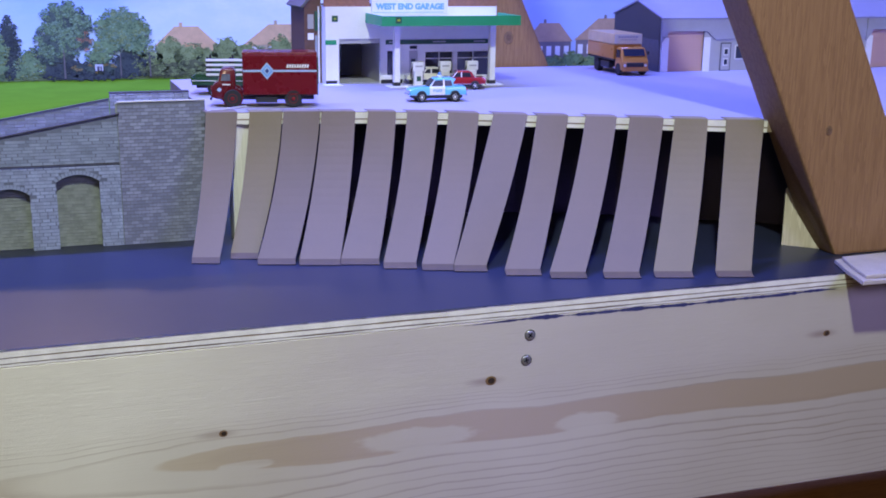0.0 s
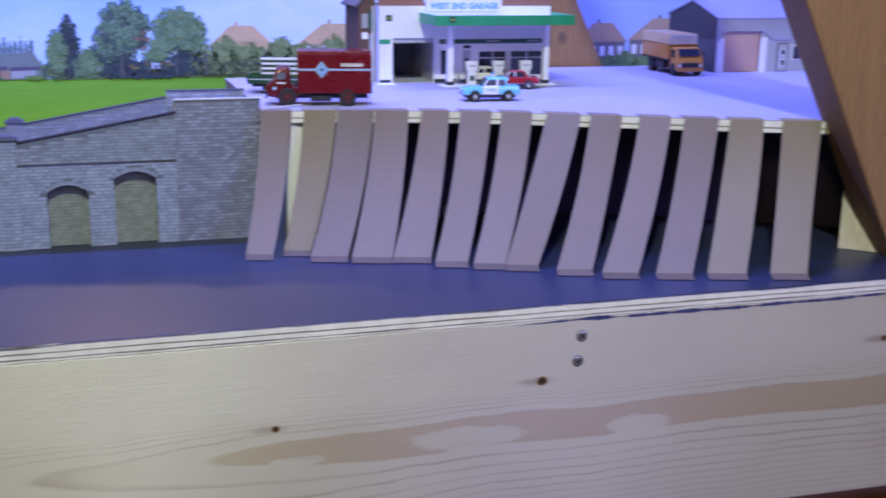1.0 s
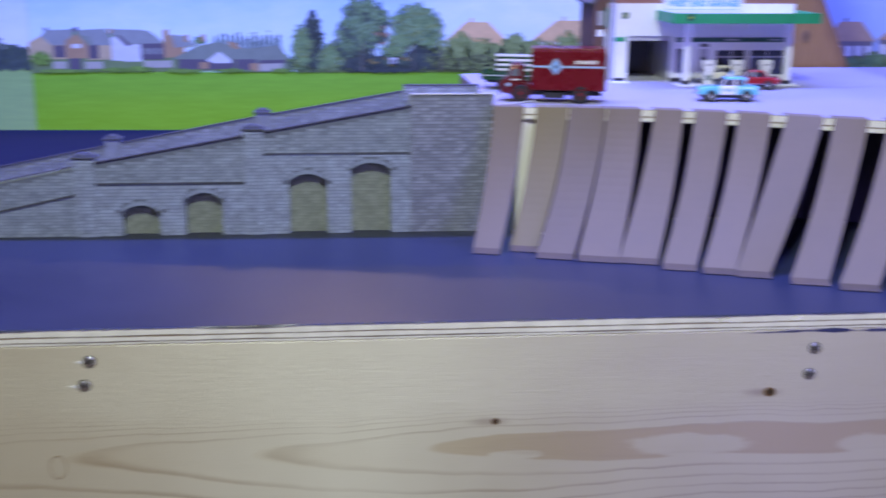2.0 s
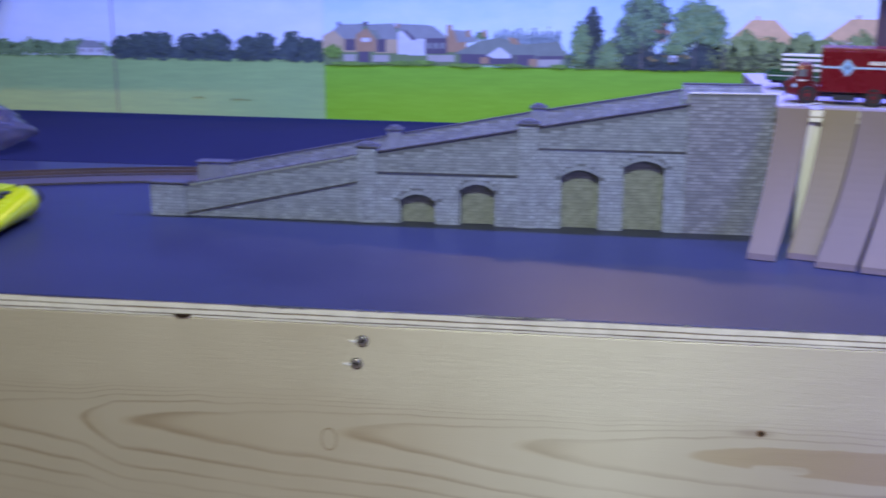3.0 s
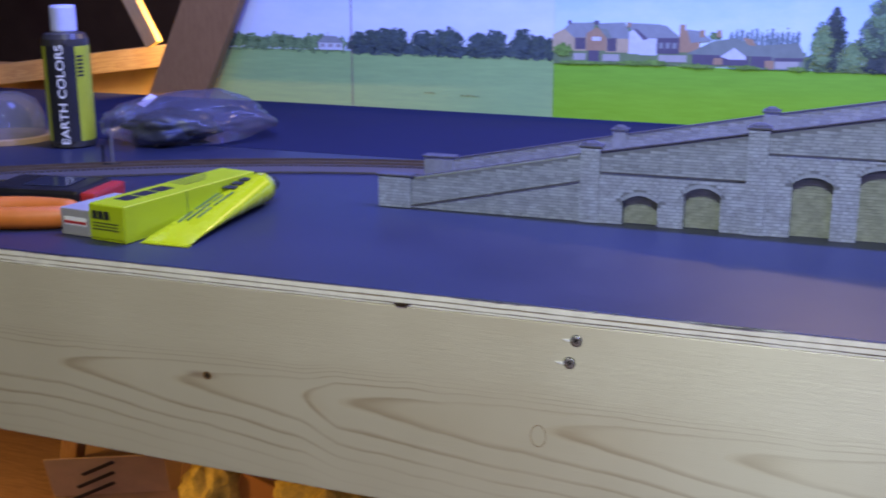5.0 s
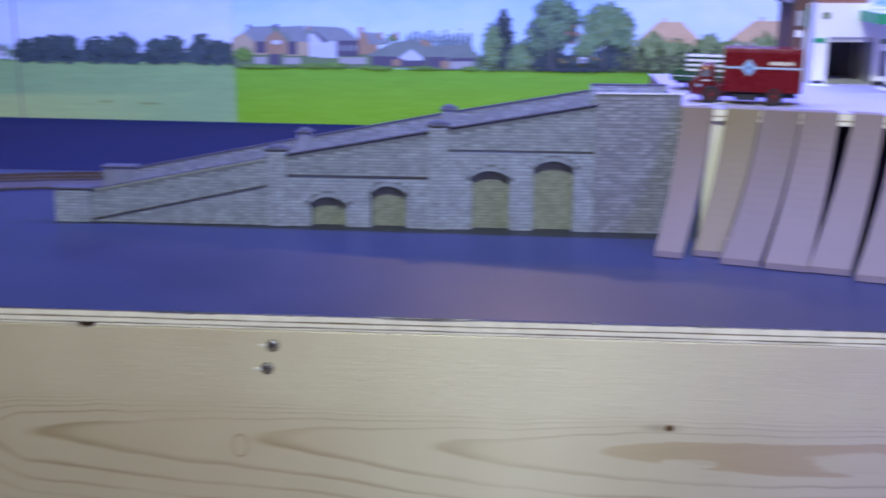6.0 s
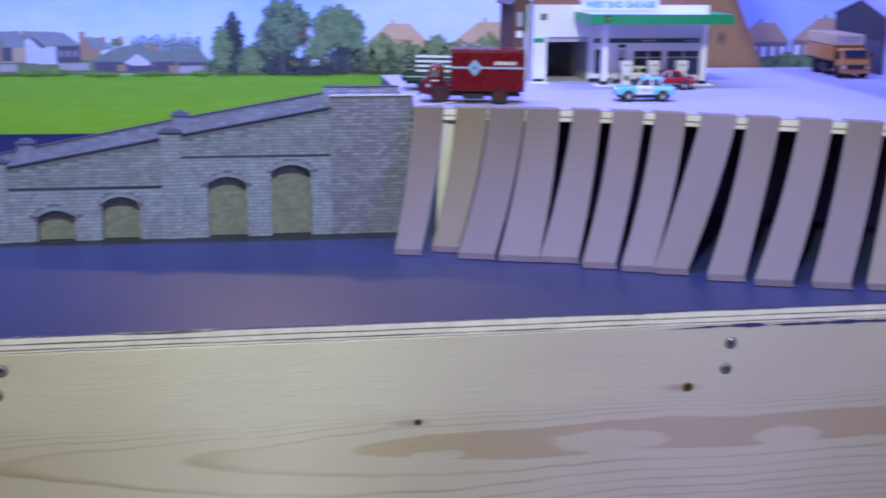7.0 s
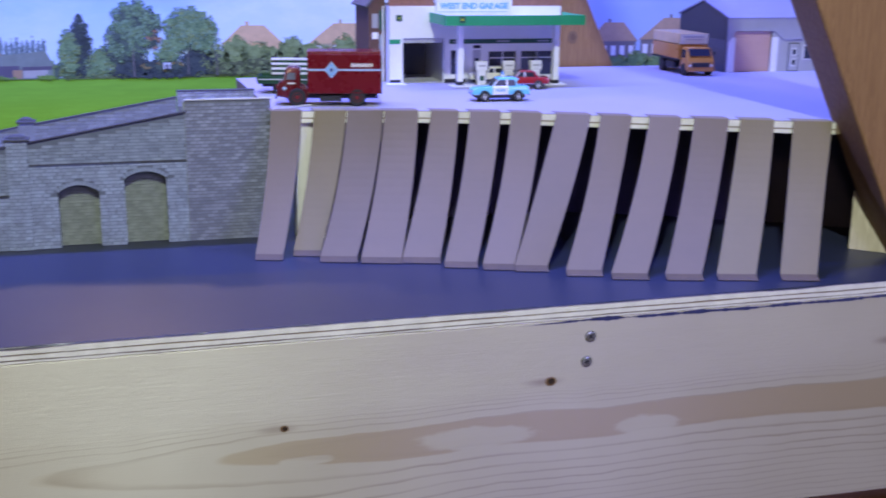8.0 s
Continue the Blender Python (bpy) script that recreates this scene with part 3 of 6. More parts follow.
    for x, y, w, h, seed in ((-0.722, 0.40, 0.042, 0.125, 1), (-0.575, 0.40, 0.075, 0.125, 2)):
        bm = nb()
        bmesh.ops.create_icosphere(bm, subdivisions=4, radius=1.0)
        for v in bm.verts:
            r = 1 + 0.25 * noise.noise(v.co * 2.5 + Vector((seed, 0, 0))) + 0.10 * noise.noise(v.co * 9)
            v.co = Vector((v.co.x * w * r, v.co.y * 0.03 * r, max(0.0, 0.5 * h + v.co.z * 0.55 * h * r)))
        thing("insulation_scrap", bm, M["wool"], "torn piece of yellow mineral wool on the shelf", "insulation", "mineral wool scraps", m=pose(x, y, -0.484))


def baseboard():
    x0, x1 = -1.45, 1.35
    base = thing("baseboard", box(nb(), x0, x1, 0.0005, 0.751, -0.0098, -0.0004), M["ply_dark"],
                 "large plywood baseboard painted dark with a raw front edge", "baseboard", kind="structure")
    rear = [(x1, 0.752), (0.0, 0.758), (-0.30, 0.768), (-0.80, 0.791), (x0, 0.800)]
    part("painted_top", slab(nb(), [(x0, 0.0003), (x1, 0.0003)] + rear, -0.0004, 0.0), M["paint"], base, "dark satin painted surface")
    # dark overlay: the far board's dimmer reflection put into its colour
    part("rear_strip", slab(nb(), [(x0, 0.440), (x1, 0.440)] + rear, 0.0, 0.0003), M["dim_navy"], base, "thin matt navy overlay painting the dim reflection before the scenery")
    for x in (-1.40, -0.02, 1.26):
        for y in (0.06, 0.72):
            part("leg", bevelled(box(nb(), x, x + 0.044, y, y + 0.044, -0.82, -0.0099), 0.002), M["truss_x"], base, "squared timber leg")
    # raw veneers along the front edge, with a ragged top arris
    rng = random.Random(4)
    for z0, z1, dy, mat, name in ((-0.0046, -0.0003, 0.0, "ply_pale", "veneer"), (-0.0053, -0.0046, 0.0012, "ply_dark", "veneer"),
                                  (-0.0080, -0.0053, -0.0004, "ply_pale", "veneer"), (-0.0088, -0.0080, 0.0010, "glue", "glue_line"),
                                  (-0.0100, -0.0088, -0.0001, "ply_pale", "veneer")):
        bm = nb()
        n = 420
        top, bot, back = [], [], []
        for i in range(n + 1):
            x = x0 + (x1 - x0) * i / n
            j = 0.0003 * noise.noise((x * 90, z0 * 900, 7))
            w0, w1 = (0.0 if abs(q) < 0.0004 else 0.00045 * noise.noise((x * 22, q * 900, 3)) + 0.0002 * noise.noise((x * 110, q * 900, 5)) for q in (z0, z1))
            bot.append(bm.verts.new((x, dy + j, z0 + w0)))
            top.append(bm.verts.new((x, dy + j, z1 + w1)))
        for i in range(n):
            bm.faces.new((bot[i], bot[i + 1], top[i + 1], top[i]))
        part(name, bm, M[mat], base)
    # paint that ran over the arris, drawn deeper to paint its shadow line too
    bm, n = nb(), 900
    up, low = [], []
    for i in range(n + 1):
        x = x0 + (x1 - x0) * i / n
        run = 0.0004 + 0.0017 * max(0.0, noise.noise((x * 14, 3, 1))) + 0.0012 * max(0.0, noise.noise((x * 160, 9, 4)) - 0.25)
        up.append(bm.verts.new((x, 0.0002, 0.0001)))
        low.append(bm.verts.new((x, -0.0005, -run)))
    for i in range(n):
        bm.faces.new((low[i], low[i + 1], up[i + 1], up[i]))
    part("paint_run", bm, M["paint"], base, "ragged edge of dark paint, deepened by painted shade")
    # paint smeared along the joint
    bm, n, last = nb(), 260, None
    for i in range(n + 1):
        x = 0.20 + 0.29 * i / n
        c, w = -0.0118 + 0.0010 * noise.noise((x * 18, 5, 2)), 0.0009 + 0.0011 * noise.noise((x * 60, 1, 8)) + 0.0006 * noise.noise((x * 300, 1, 3))
        w = max(0.00005, w * min(1.0, i / 40, (n - i) / 20 + 0.05))
        pair = bm.verts.new((x, -0.00025, c - w)), bm.verts.new((x, -0.00025, c + w))
        if last:
            bm.faces.new((last[0], pair[0], pair[1], last[1]))
        last = pair
    part("paint_smear", bm, M["smear"], base, "smear of blue paint along the joint")
    for x, z in ((-0.3187, -0.0090),):
        bm = nb()
        prism(bm, [(x - 0.006, z + 0.0008), (x + 0.007, z + 0.0010), (x + 0.003, z - 0.0014), (x - 0.002, z - 0.0017)], -0.0009, 0.001)
        part("chip", bm, M["knot"], base, "dark chipped veneer")


def front_beam():
    beam = thing("front_beam", bevelled(prism(nb(), [(-1.45, -0.1400), (1.35, -0.1735), (1.35, -0.0102), (-1.45, -0.0102)], 0.0, 0.035), 0.0012), M["beam"],
                 "long planed pine board facing the baseboard", "beam")
    for x, z, r in ((0.0442, -0.0667, 0.0018), (0.2199, -0.0521, 0.0026), (0.4831, -0.0449, 0.0019), (-0.4699, -0.0790, 0.0025), (-0.700, -0.050, 0.003)):
        bm = nb()
        lathe(bm, [(r * 1.35, -0.0006), (r * 1.3, 0.00008), (r * 0.9, 0.00012)], 18, pose(x, 0, z, 90) @ Matrix.Diagonal((1.15, 0.95, 1, 1)))
        k = part("knot", bm, M["knot_ring"], beam)
        bm = nb()
        lathe(bm, [(r * 0.95, 0.0001), (r * 0.8, 0.0003), (r * 0.3, 0.0002)], 14, pose(x + 0.0003, 0, z, 90) @ Matrix.Diagonal((1.0, 0.9, 1, 1)))
        part("heart", bm, M["knot"], k)
    for x0, x1, z in ((-0.2105, -0.2046, -0.0208), (-0.2150, -0.2088, -0.0362)):
        part("scrape", prism(nb(), [(x0, z + 0.0004), (x0 + 0.003, z - 0.0007), (x1, z - 0.0010), (x1, z + 0.0010)], -0.00025, 0.001), M["ink_white"], beam, "pale scrape beside a screw")
    # a plugged hole and a small dent
    for x, z, r in ((-0.2245, -0.0885, 0.0062),):
        bm = nb()
        for s in range(30):
            a = 2 * math.pi * s / 30
            c = Vector((x + r * 0.8 * math.cos(a), 0, z + r * 1.2 * math.sin(a)))
            box(bm, c.x - 0.0005, c.x + 0.0005, -0.0001, 0.0004, c.z - 0.0004, c.z + 0.0004)
        part("plug_ring", bm, M["plug"], beam, "thin brown ring round a plugged knot")


def screw(m):
    s = group_of("wood_screw", m, "zinc countersunk cross-head screw driven into the pine board", "screw", "screws in the front board")
    bm = nb()
    lathe(bm, [(0.0038, -0.001), (0.0038, 0.00022), (0.0034, 0.00024)], 28)
    part("countersink", bm, M["slot"], s, "dark countersunk rim")
    bm = nb()
    lathe(bm, [(0.0028, -0.001), (0.0033, 0.0003), (0.0031, 0.0005), (0.0024, 0.0006), (0.0012, 0.0006)], 28)
    part("head", bm, M["zinc"], s, smooth=True)
    bm = nb()
    for k in range(2):
        box(bm, -0.0019, 0.0019, -0.00045, 0.00045, 0.0004, 0.00072, pose(0, 0, 0, 0, 0, 35 + 90 * k))
    part("recess", bm, M["slot"], s)
    return s


def screws():
    first = screw(pose(-0.2012, -0.0002, -0.0205, 90))
    for x, z, r in ((-0.2052, -0.0356, 40), (0.2469, -0.0230, 15), (0.2448, -0.0403, 70)):
        copy_thing(first, pose(x, -0.0002, z, 90, 0, 0) @ pose(0, 0, 0, 0, 0, r))


attic()
trusses()
baseboard()
front_beam()
screws()


# ---- printed scenery ----
def scenery_sheet(name, x0, x1, mat, label, y=BACK):
    return thing(name, box(nb(), x0, x1, y, y + 0.002, -0.05, 0.199), mat, label, "backdrop", kind="structure")


def within(px, pz, shape, x):
    """Narrows a place in the unit disc to a crown's outline."""
    if shape == "cone":
        px *= 0.35 + 0.65 * (0.5 - 0.5 * pz) ** 0.6
    elif shape == "column":
        px *= 1.0 - 0.55 * max(0.0, pz) ** 2.0 + 0.10 * math.sin(9 * pz + 60 * x)
    elif shape == "tall":
        px *= 0.75 + 0.25 * math.sin(3 * pz + x * 40)
    return px, pz


def leaf_mass(bm, x, z, w, h, count, size, rng, y, shape="round"):
    """Small ragged leaf patches laid flat within an outline."""
    for _ in range(count):
        a, r = rng.uniform(0, 2 * math.pi), math.sqrt(rng.random())
        px, pz = within(r * math.cos(a), r * math.sin(a), shape, x)
        cx, cz = x + px * w / 2, z + h / 2 + pz * h / 2
        s = size * rng.uniform(0.5, 1.25)
        k = rng.randint(5, 7)
        t = rng.uniform(0, 6.28)
        yy = y - rng.uniform(0.0001, 0.0004)
        bm.faces.new([bm.verts.new((cx + s * rng.uniform(0.6, 1.2) * math.cos(t + 6.283 * i / k), yy, cz + 0.8 * s * rng.uniform(0.6, 1.2) * math.sin(t + 6.283 * i / k))) for i in range(k)])


def blob(bm, x, z, w, h, rng, y, shape):
    rim = []
    for i in range(26):
        px, pz = within(math.cos(6.2832 * i / 26), math.sin(6.2832 * i / 26), shape, x)
        r = rng.uniform(0.55, 0.86)
        rim.append(bm.verts.new((x + px * r * w / 2, y - 0.0003, z + h / 2 + pz * r * h / 2)))
    bm.faces.new(rim)


def printed_trees(sheet, name, rows, mat, size, seed, y=BACK, label="", light=None, shade=None):
    """Trees of the print: a dark heart, over it leafy clumps that leave gaps, each clump paler on its sunny side."""
    rng = random.Random(seed)
    for x, z, w, h, count, shape in rows:
        heart, leaves, sun = nb(), nb(), nb()
        blob(heart, x, z, w, h, rng, y, shape)
        leaf_mass(heart, x, z, w * 0.94, h * 0.94, count // 2, size, rng, y - 0.0003, shape)
        clumps = max(6, count // 16)
        for i in range(clumps):
            a, r = rng.uniform(0, 6.2832), math.sqrt(rng.uniform(0.02, 0.86))
            px, pz = within(r * math.cos(a), r * math.sin(a), shape, x)
            c = min(w, h) * rng.uniform(0.10, 0.20) * (1.0 if count > 300 else 1.35)
            cx, cz = x + px * w / 2, z + h / 2 + pz * h / 2
            if rng.random() < (0.80 + 0.18 * pz if shade else 0.95):
                leaf_mass(leaves, cx, cz - c * 0.4, c * 1.25, c * 0.8, 16, size * 0.8, rng, y - 0.0005)
                leaf_mass(sun, cx - c * 0.18, cz + c * 0.02, c * 0.8, c * 0.34, 7, size * 0.7, rng, y - 0.0009)
        tree = part(name, heart, shade or mat, sheet, label)
        part("leaves", leaves, mat, tree)
        if light:
            part("sunlit_leaves", sun, light, tree)
        else:
            sun.free()


def flat(bm, pts, y):
    bm.faces.new([bm.verts.new((x, y, z)) for x, z in pts])
    return bm


def printed_house(sheet, x0, x1, z0, ze, zr, wall, roof, y=BACK, hip=0.3, windows=0, win="ink_white"):
    h = part("printed_house", flat(nb(), [(x0, z0), (x1, z0), (x1, ze), (x0, ze)], y - 0.0010), wall, sheet)
    d = (x1 - x0) * hip
    part("printed_roof", flat(nb(), [(x0 - 0.003, ze - 0.001), (x1 + 0.003, ze - 0.001), (x1 - d, zr), (x0 + d, zr)], y - 0.0012), roof, h)
    cx = x0 + d + 0.2 * (x1 - x0 - 2 * d)
    part("printed_chimney", flat(nb(), [(cx, zr - 0.001), (cx + 0.004, zr - 0.001), (cx + 0.004, zr + 0.005), (cx, zr + 0.005)], y - 0.0011), wall, h)
    for i in range(windows):
        wx = x0 + (x1 - x0) * (i + 0.5) / windows
        ww, wh = (x1 - x0) / windows * 0.28, (ze - z0) * 0.24
        part("printed_window", flat(nb(), [(wx - ww, ze - wh * 1.6 - wh), (wx + ww, ze - wh * 1.6 - wh), (wx + ww, ze - wh * 0.9), (wx - ww, ze - wh * 0.9)], y - 0.0013), M[win], h)
    return h


def gable(sheet, x0, x1, z0, ze, zr, wall, y=BACK):
    part("printed_gable", flat(nb(), [(x0, z0), (x1, z0), (x1, ze), ((x0 + x1) / 2, zr), (x0, ze)], y - 0.0014), wall, sheet)


P_BRICK = flat_print("house_brick_print", (0.40, 0.27, 0.155))
P_CREAM = flat_print("house_cream_print", (0.50, 0.41, 0.25))
P_PALE = flat_print("house_white_print", (0.60, 0.66, 0.70))
P_GREYROOF = flat_print("grey_roof_print", (0.27, 0.31, 0.31))
P_GREENROOF = flat_print("moss_roof_print", (0.21, 0.26, 0.22))
P_DARK = flat_print("dark_house_print", (0.11, 0.10, 0.14))
P_ORANGE = flat_print("peach_roof_print", (0.72, 0.49, 0.25))
P_VERGE = flat_print("garden_print", (0.17, 0.25, 0.11))
P_DIM = flat_print("shaded_brick_print", (0.22, 0.19, 0.19))
P_TILE = flat_print("brown_tile_print", (0.50, 0.34, 0.22))
P_TRUNK = flat_print("trunk_print", (0.16, 0.15, 0.14))
P_SEAM = flat_print("seam_shadow_print", (0.20, 0.15, 0.14))
P_FENCE = flat_print("fence_print", (0.42, 0.42, 0.38))


def street(sheet):
    """The printed row of houses, drawn in its own small units: u along the street, v upward."""
    layer = [0.0009]

    def at(u, v):
        return (-0.442 + 0.00077 * u - 1.1e-7 * u * u, 0.0735 + 0.00075 * v + 1.0e-5 * u)

    def shape(name, mat, pts, parent=None):
        layer[0] += 0.000012
        return part(name, flat(nb(), [at(u, v) for u, v in pts], BACK - layer[0]), mat, parent or sheet)

    def block(name, mat, u0, u1, v0, v1, parent=None):
        return shape(name, mat, [(u0, v0), (u1, v0), (u1, v1), (u0, v1)], parent)

    block("printed_verge", P_VERGE, 2, 452, -15, 10)
    h = block("printed_house", P_CREAM, 0, 62, 8, 36)
    shape("printed_roof", P_GREYROOF, [(20, 46), (30, 57), (76, 57), (66, 32), (38, 31)], h)
    shape("printed_gable", P_CREAM, [(0, 8), (38, 8), (38, 31), (20, 47), (0, 36)], h)
    block("printed_chimney", P_DARK, 27, 33, 55, 61, h)
    h = block("printed_house", P_CREAM, 95, 160, 6, 38)
    shape("printed_roof", P_GREYROOF, [(78, 56), (128, 58), (142, 30), (95, 30)], h)
    shape("printed_gable", P_BRICK, [(60, 9), (96, 9), (96, 36), (78, 50), (60, 38)], h)
    block("printed_window", P_PALE, 70, 86, 26, 33, h)
    block("printed_shade", P_DARK, 40, 59, 11, 31, h)
    block("printed_shade", P_DARK, 97, 114, 8, 31, h)
    shape("printed_shade", P_GREENROOF, [(82, 48), (98, 46), (106, 30), (97, 30)], h)
    block("printed_chimney", P_DARK, 74, 82, 54, 61, h)
    h = block("printed_house", P_PALE, 155, 187, 2, 34)
    shape("printed_roof", P_GREYROOF, [(134, 50), (140, 57), (192, 55), (200, 31), (158, 31)], h)
    shape("printed_gable", P_PALE, [(136, 4), (160, 4), (160, 30), (143, 46), (136, 42)], h)
    shape("printed_shade", P_DARK, [(144, 47), (150, 47), (170, 30), (162, 28)], h)
    block("printed_chimney", P_BRICK, 132, 139, 50, 58, h)
    h = block("printed_house", P_DARK, 186, 226, 5, 33)
    shape("printed_roof", P_GREYROOF, [(184, 55), (202, 53), (229, 32), (184, 32)], h)
    for k in range(3):
        block("printed_window", P_GREYROOF, 190 + 12 * k, 197 + 12 * k, 14, 24, h)
    h = shape("printed_house", P_BRICK, [(226, 8), (262, 8), (262, 34), (240, 46), (226, 42)])
    shape("printed_roof", P_GREYROOF, [(238, 47), (262, 44), (284, 28), (246, 24)], h)
    block("printed_chimney", P_BRICK, 226, 236, 42, 55, h)
    for u in (262, 292):
        block("printed_chimney", P_BRICK, u, u + 8, 34, 46, h)
    h = block("printed_house", P_DARK, 250, 352, -13, 8)
    shape("printed_roof", P_GREENROOF, [(238, 5), (286, 27), (322, 33), (346, 27), (368, 3)], h)
    shape("printed_gable", P_PALE, [(300, 2), (324, 17), (346, 2), (346, -3), (315, -3)], h)
    block("printed_wall", P_BRICK, 288, 304, -12, -1, h)
    h = block("printed_house", P_GREENROOF, 372, 448, -19, 2)
    block("printed_wall", P_FENCE, 398, 440, -17, -5, h)
    block("printed_shade", P_DARK, 396, 448, -5, 1, h)
    shape("printed_roof", P_GREENROOF, [(342, 30), (372, 21), (438, 26), (452, 1), (360, 3)], h)
    shape("printed_roof", P_BRICK, [(338, 34), (356, 31), (362, 20), (348, 22)], h)
    block("printed_shade", P_DARK, 354, 392, -16, 3, h)
    block("printed_wall", P_BRICK, 380, 396, -18, -4, h)
    for u0, u1, v0, v1 in ((38, 60, -8, 4), (90, 120, -9, 3), (190, 240, -9, 3)):
        block("printed_fence", P_FENCE, u0, u1, v0, v1)
    block("printed_gate", P_DARK, 64, 84, -10, 9)


def scenery():
    a = scenery_sheet("backdrop_sheet", -0.985, -0.7385, SHEET_LEFT, "printed paper scene of a pale meadow and sky")
    b = scenery_sheet("backdrop_sheet", -0.7375, -0.4405, SHEET_LEFT, "printed paper scene of a pale meadow with a row of trees")
    c = scenery_sheet("backdrop_sheet", -0.440, 1.30, SHEET_RIGHT, "printed paper scene of houses, trees and a bright green field")
    # pale sheets: a far wood, a white house, a row of round trees
    printed_trees(a, "printed_wood", [(-1.000 + 0.020 * i, 0.0665, 0.040, 0.024 + 0.003 * (i * 5 % 3), 130, "round") for i in range(13)], LEAF_MID, 0.0016, 1)
    printed_house(a, -0.790, -0.752, 0.071, 0.082, 0.091, P_PALE, P_GREYROOF, hip=0.25, windows=3, win="ink_grey")
    row = ((-0.727, 0.030, 0.030), (-0.704, 0.028, 0.033), (-0.688, 0.030, 0.036), (-0.668, 0.034, 0.037), (-0.629, 0.036, 0.034), (-0.603, 0.026, 0.036), (-0.586, 0.032, 0.037),
           (-0.546, 0.034, 0.033), (-0.522, 0.032, 0.036), (-0.483, 0.038, 0.036), (-0.462, 0.026, 0.030), (-0.446, 0.012, 0.028))
    printed_trees(b, "printed_tree", [(x, 0.0650, w * 1.12, h * 1.16, 520, "round") for x, w, h in row], LEAF_DUSK, 0.0015, 2, shade=LEAF_DUSK, light=LEAF_DARK)
    printed_trees(b, "printed_hedge", [(-0.725 + 0.025 * i, 0.0650, 0.05, 0.020, 110, "round") for i in range(12)], LEAF_DUSK, 0.0016, 3)
    printed_trees(b, "grass_tuft", [(-0.56, 0.012, 0.03, 0.003, 16, "round"), (-0.62, 0.014, 0.02, 0.003, 10, "round")], LEAF_PALE, 0.0012, 4)
    # bright sheet: a street of houses
    printed_trees(c, "printed_tree", [(-0.432, 0.085, 0.016, 0.022, 60, "round"), (-0.385, 0.100, 0.045, 0.018, 90, "round"), (-0.330, 0.104, 0.04, 0.012, 60, "round")], LEAF_MID, 0.0016, 5)
    printed_trees(c, "printed_poplar", [(-0.208 + 0.0062 * i, 0.088, 0.0068, 0.023 + 0.003 * ((i * 7) % 3), 60, "column") for i in range(14)], LEAF_FAR, 0.0011, 7)
    printed_trees(c, "printed_tree", [(-0.228, 0.098, 0.018, 0.010, 50, "round")], LEAF_MID, 0.0016, 16)
    street(c)
    low = BACK - 0.0017
    printed_trees(c, "printed_shrub", [(-0.428, 0.070, 0.032, 0.022, 80, "round"), (-0.335, 0.063, 0.050, 0.007, 60, "round"), (-0.305, 0.063, 0.04, 0.009, 60, "round"), (-0.40, 0.062, 0.09, 0.006, 50, "round"),
                                       (-0.25, 0.062, 0.06, 0.006, 40, "round"), (-0.19, 0.062, 0.06, 0.006, 50, "round"), (-0.125, 0.062, 0.03, 0.006, 40, "round")], LEAF_GRASS, 0.0014, 6, y=low)
    # tall trees and hedges
    printed_trees(c, "printed_hedge", [(-0.115 + 0.022 * i, 0.0625, 0.044, 0.020 + 0.005 * (i % 2), 130, "round") for i in range(3)], LEAF_MID, 0.0016, 17, shade=LEAF_DARK, light=LEAF_PALE)
    printed_trees(c, "printed_conifer", [(-0.0850, 0.062, 0.031, 0.084, 760, "column")], LEAF_SHADE, 0.0014, 8, y=low, light=LEAF_DARK)
    printed_trees(c, "printed_conifer", [(-0.0985, 0.0615, 0.028, 0.070, 560, "column")], LEAF_PALE, 0.0013, 18, y=low - 0.0009, shade=LEAF_MID, light=LEAF_BLUE)
    printed_trees(c, "printed_shrub", [(-0.060, 0.0625, 0.036, 0.042, 330, "round"), (-0.074, 0.0615, 0.020, 0.028, 120, "round")], LEAF_PALE, 0.0014, 12, y=low, shade=LEAF_MID, light=LEAF_BLUE)
    printed_trees(c, "printed_hedge", [(-0.030, 0.0615, 0.056, 0.044, 360, "round"), (0.060, 0.0615, 0.056, 0.046, 360, "round"), (-0.002, 0.0620, 0.050, 0.026, 220, "round"), (0.026, 0.0620, 0.060, 0.024, 240, "round"), (0.010, 0.0615, 0.120, 0.011, 330, "round")],
                  LEAF_SHADE, 0.0016, 11, y=low)
    printed_trees(c, "printed_tree", [(0.003, 0.098, 0.022, 0.024, 200, "round")], LEAF_RUST, 0.0013, 19, y=low - 0.0006, shade=LEAF_DARK)
    printed_trees(c, "printed_shrub", [(-0.006, 0.0710, 0.014, 0.010, 70, "round"), (0.012, 0.0700, 0.018, 0.013, 90, "round"), (0.032, 0.0700, 0.020, 0.013, 110, "round")], LEAF_GOLD, 0.0013, 20, y=low - 0.0006, shade=LEAF_DARK)
    printed_trees(c, "printed_tree", [(-0.028, 0.084, 0.062, 0.050, 900, "round"), (-0.018, 0.108, 0.056, 0.054, 900, "round"), (0.002, 0.116, 0.030, 0.028, 220, "round"), (-0.038, 0.080, 0.026, 0.030, 200, "round")],
                  LEAF_MID, 0.0015, 9, y=low - 0.0008, shade=LEAF_DARK, light=LEAF_BLUE)
    printed_trees(c, "printed_tree", [(0.050, 0.100, 0.072, 0.052, 1100, "round"), (0.030, 0.092, 0.040, 0.026, 260, "round"), (0.066, 0.092, 0.040, 0.030, 260, "round"), (0.020, 0.082, 0.036, 0.018, 200, "round")],
                  LEAF_BLUE, 0.0015, 10, y=low - 0.0016, shade=LEAF_MID, light=LEAF_PALE)
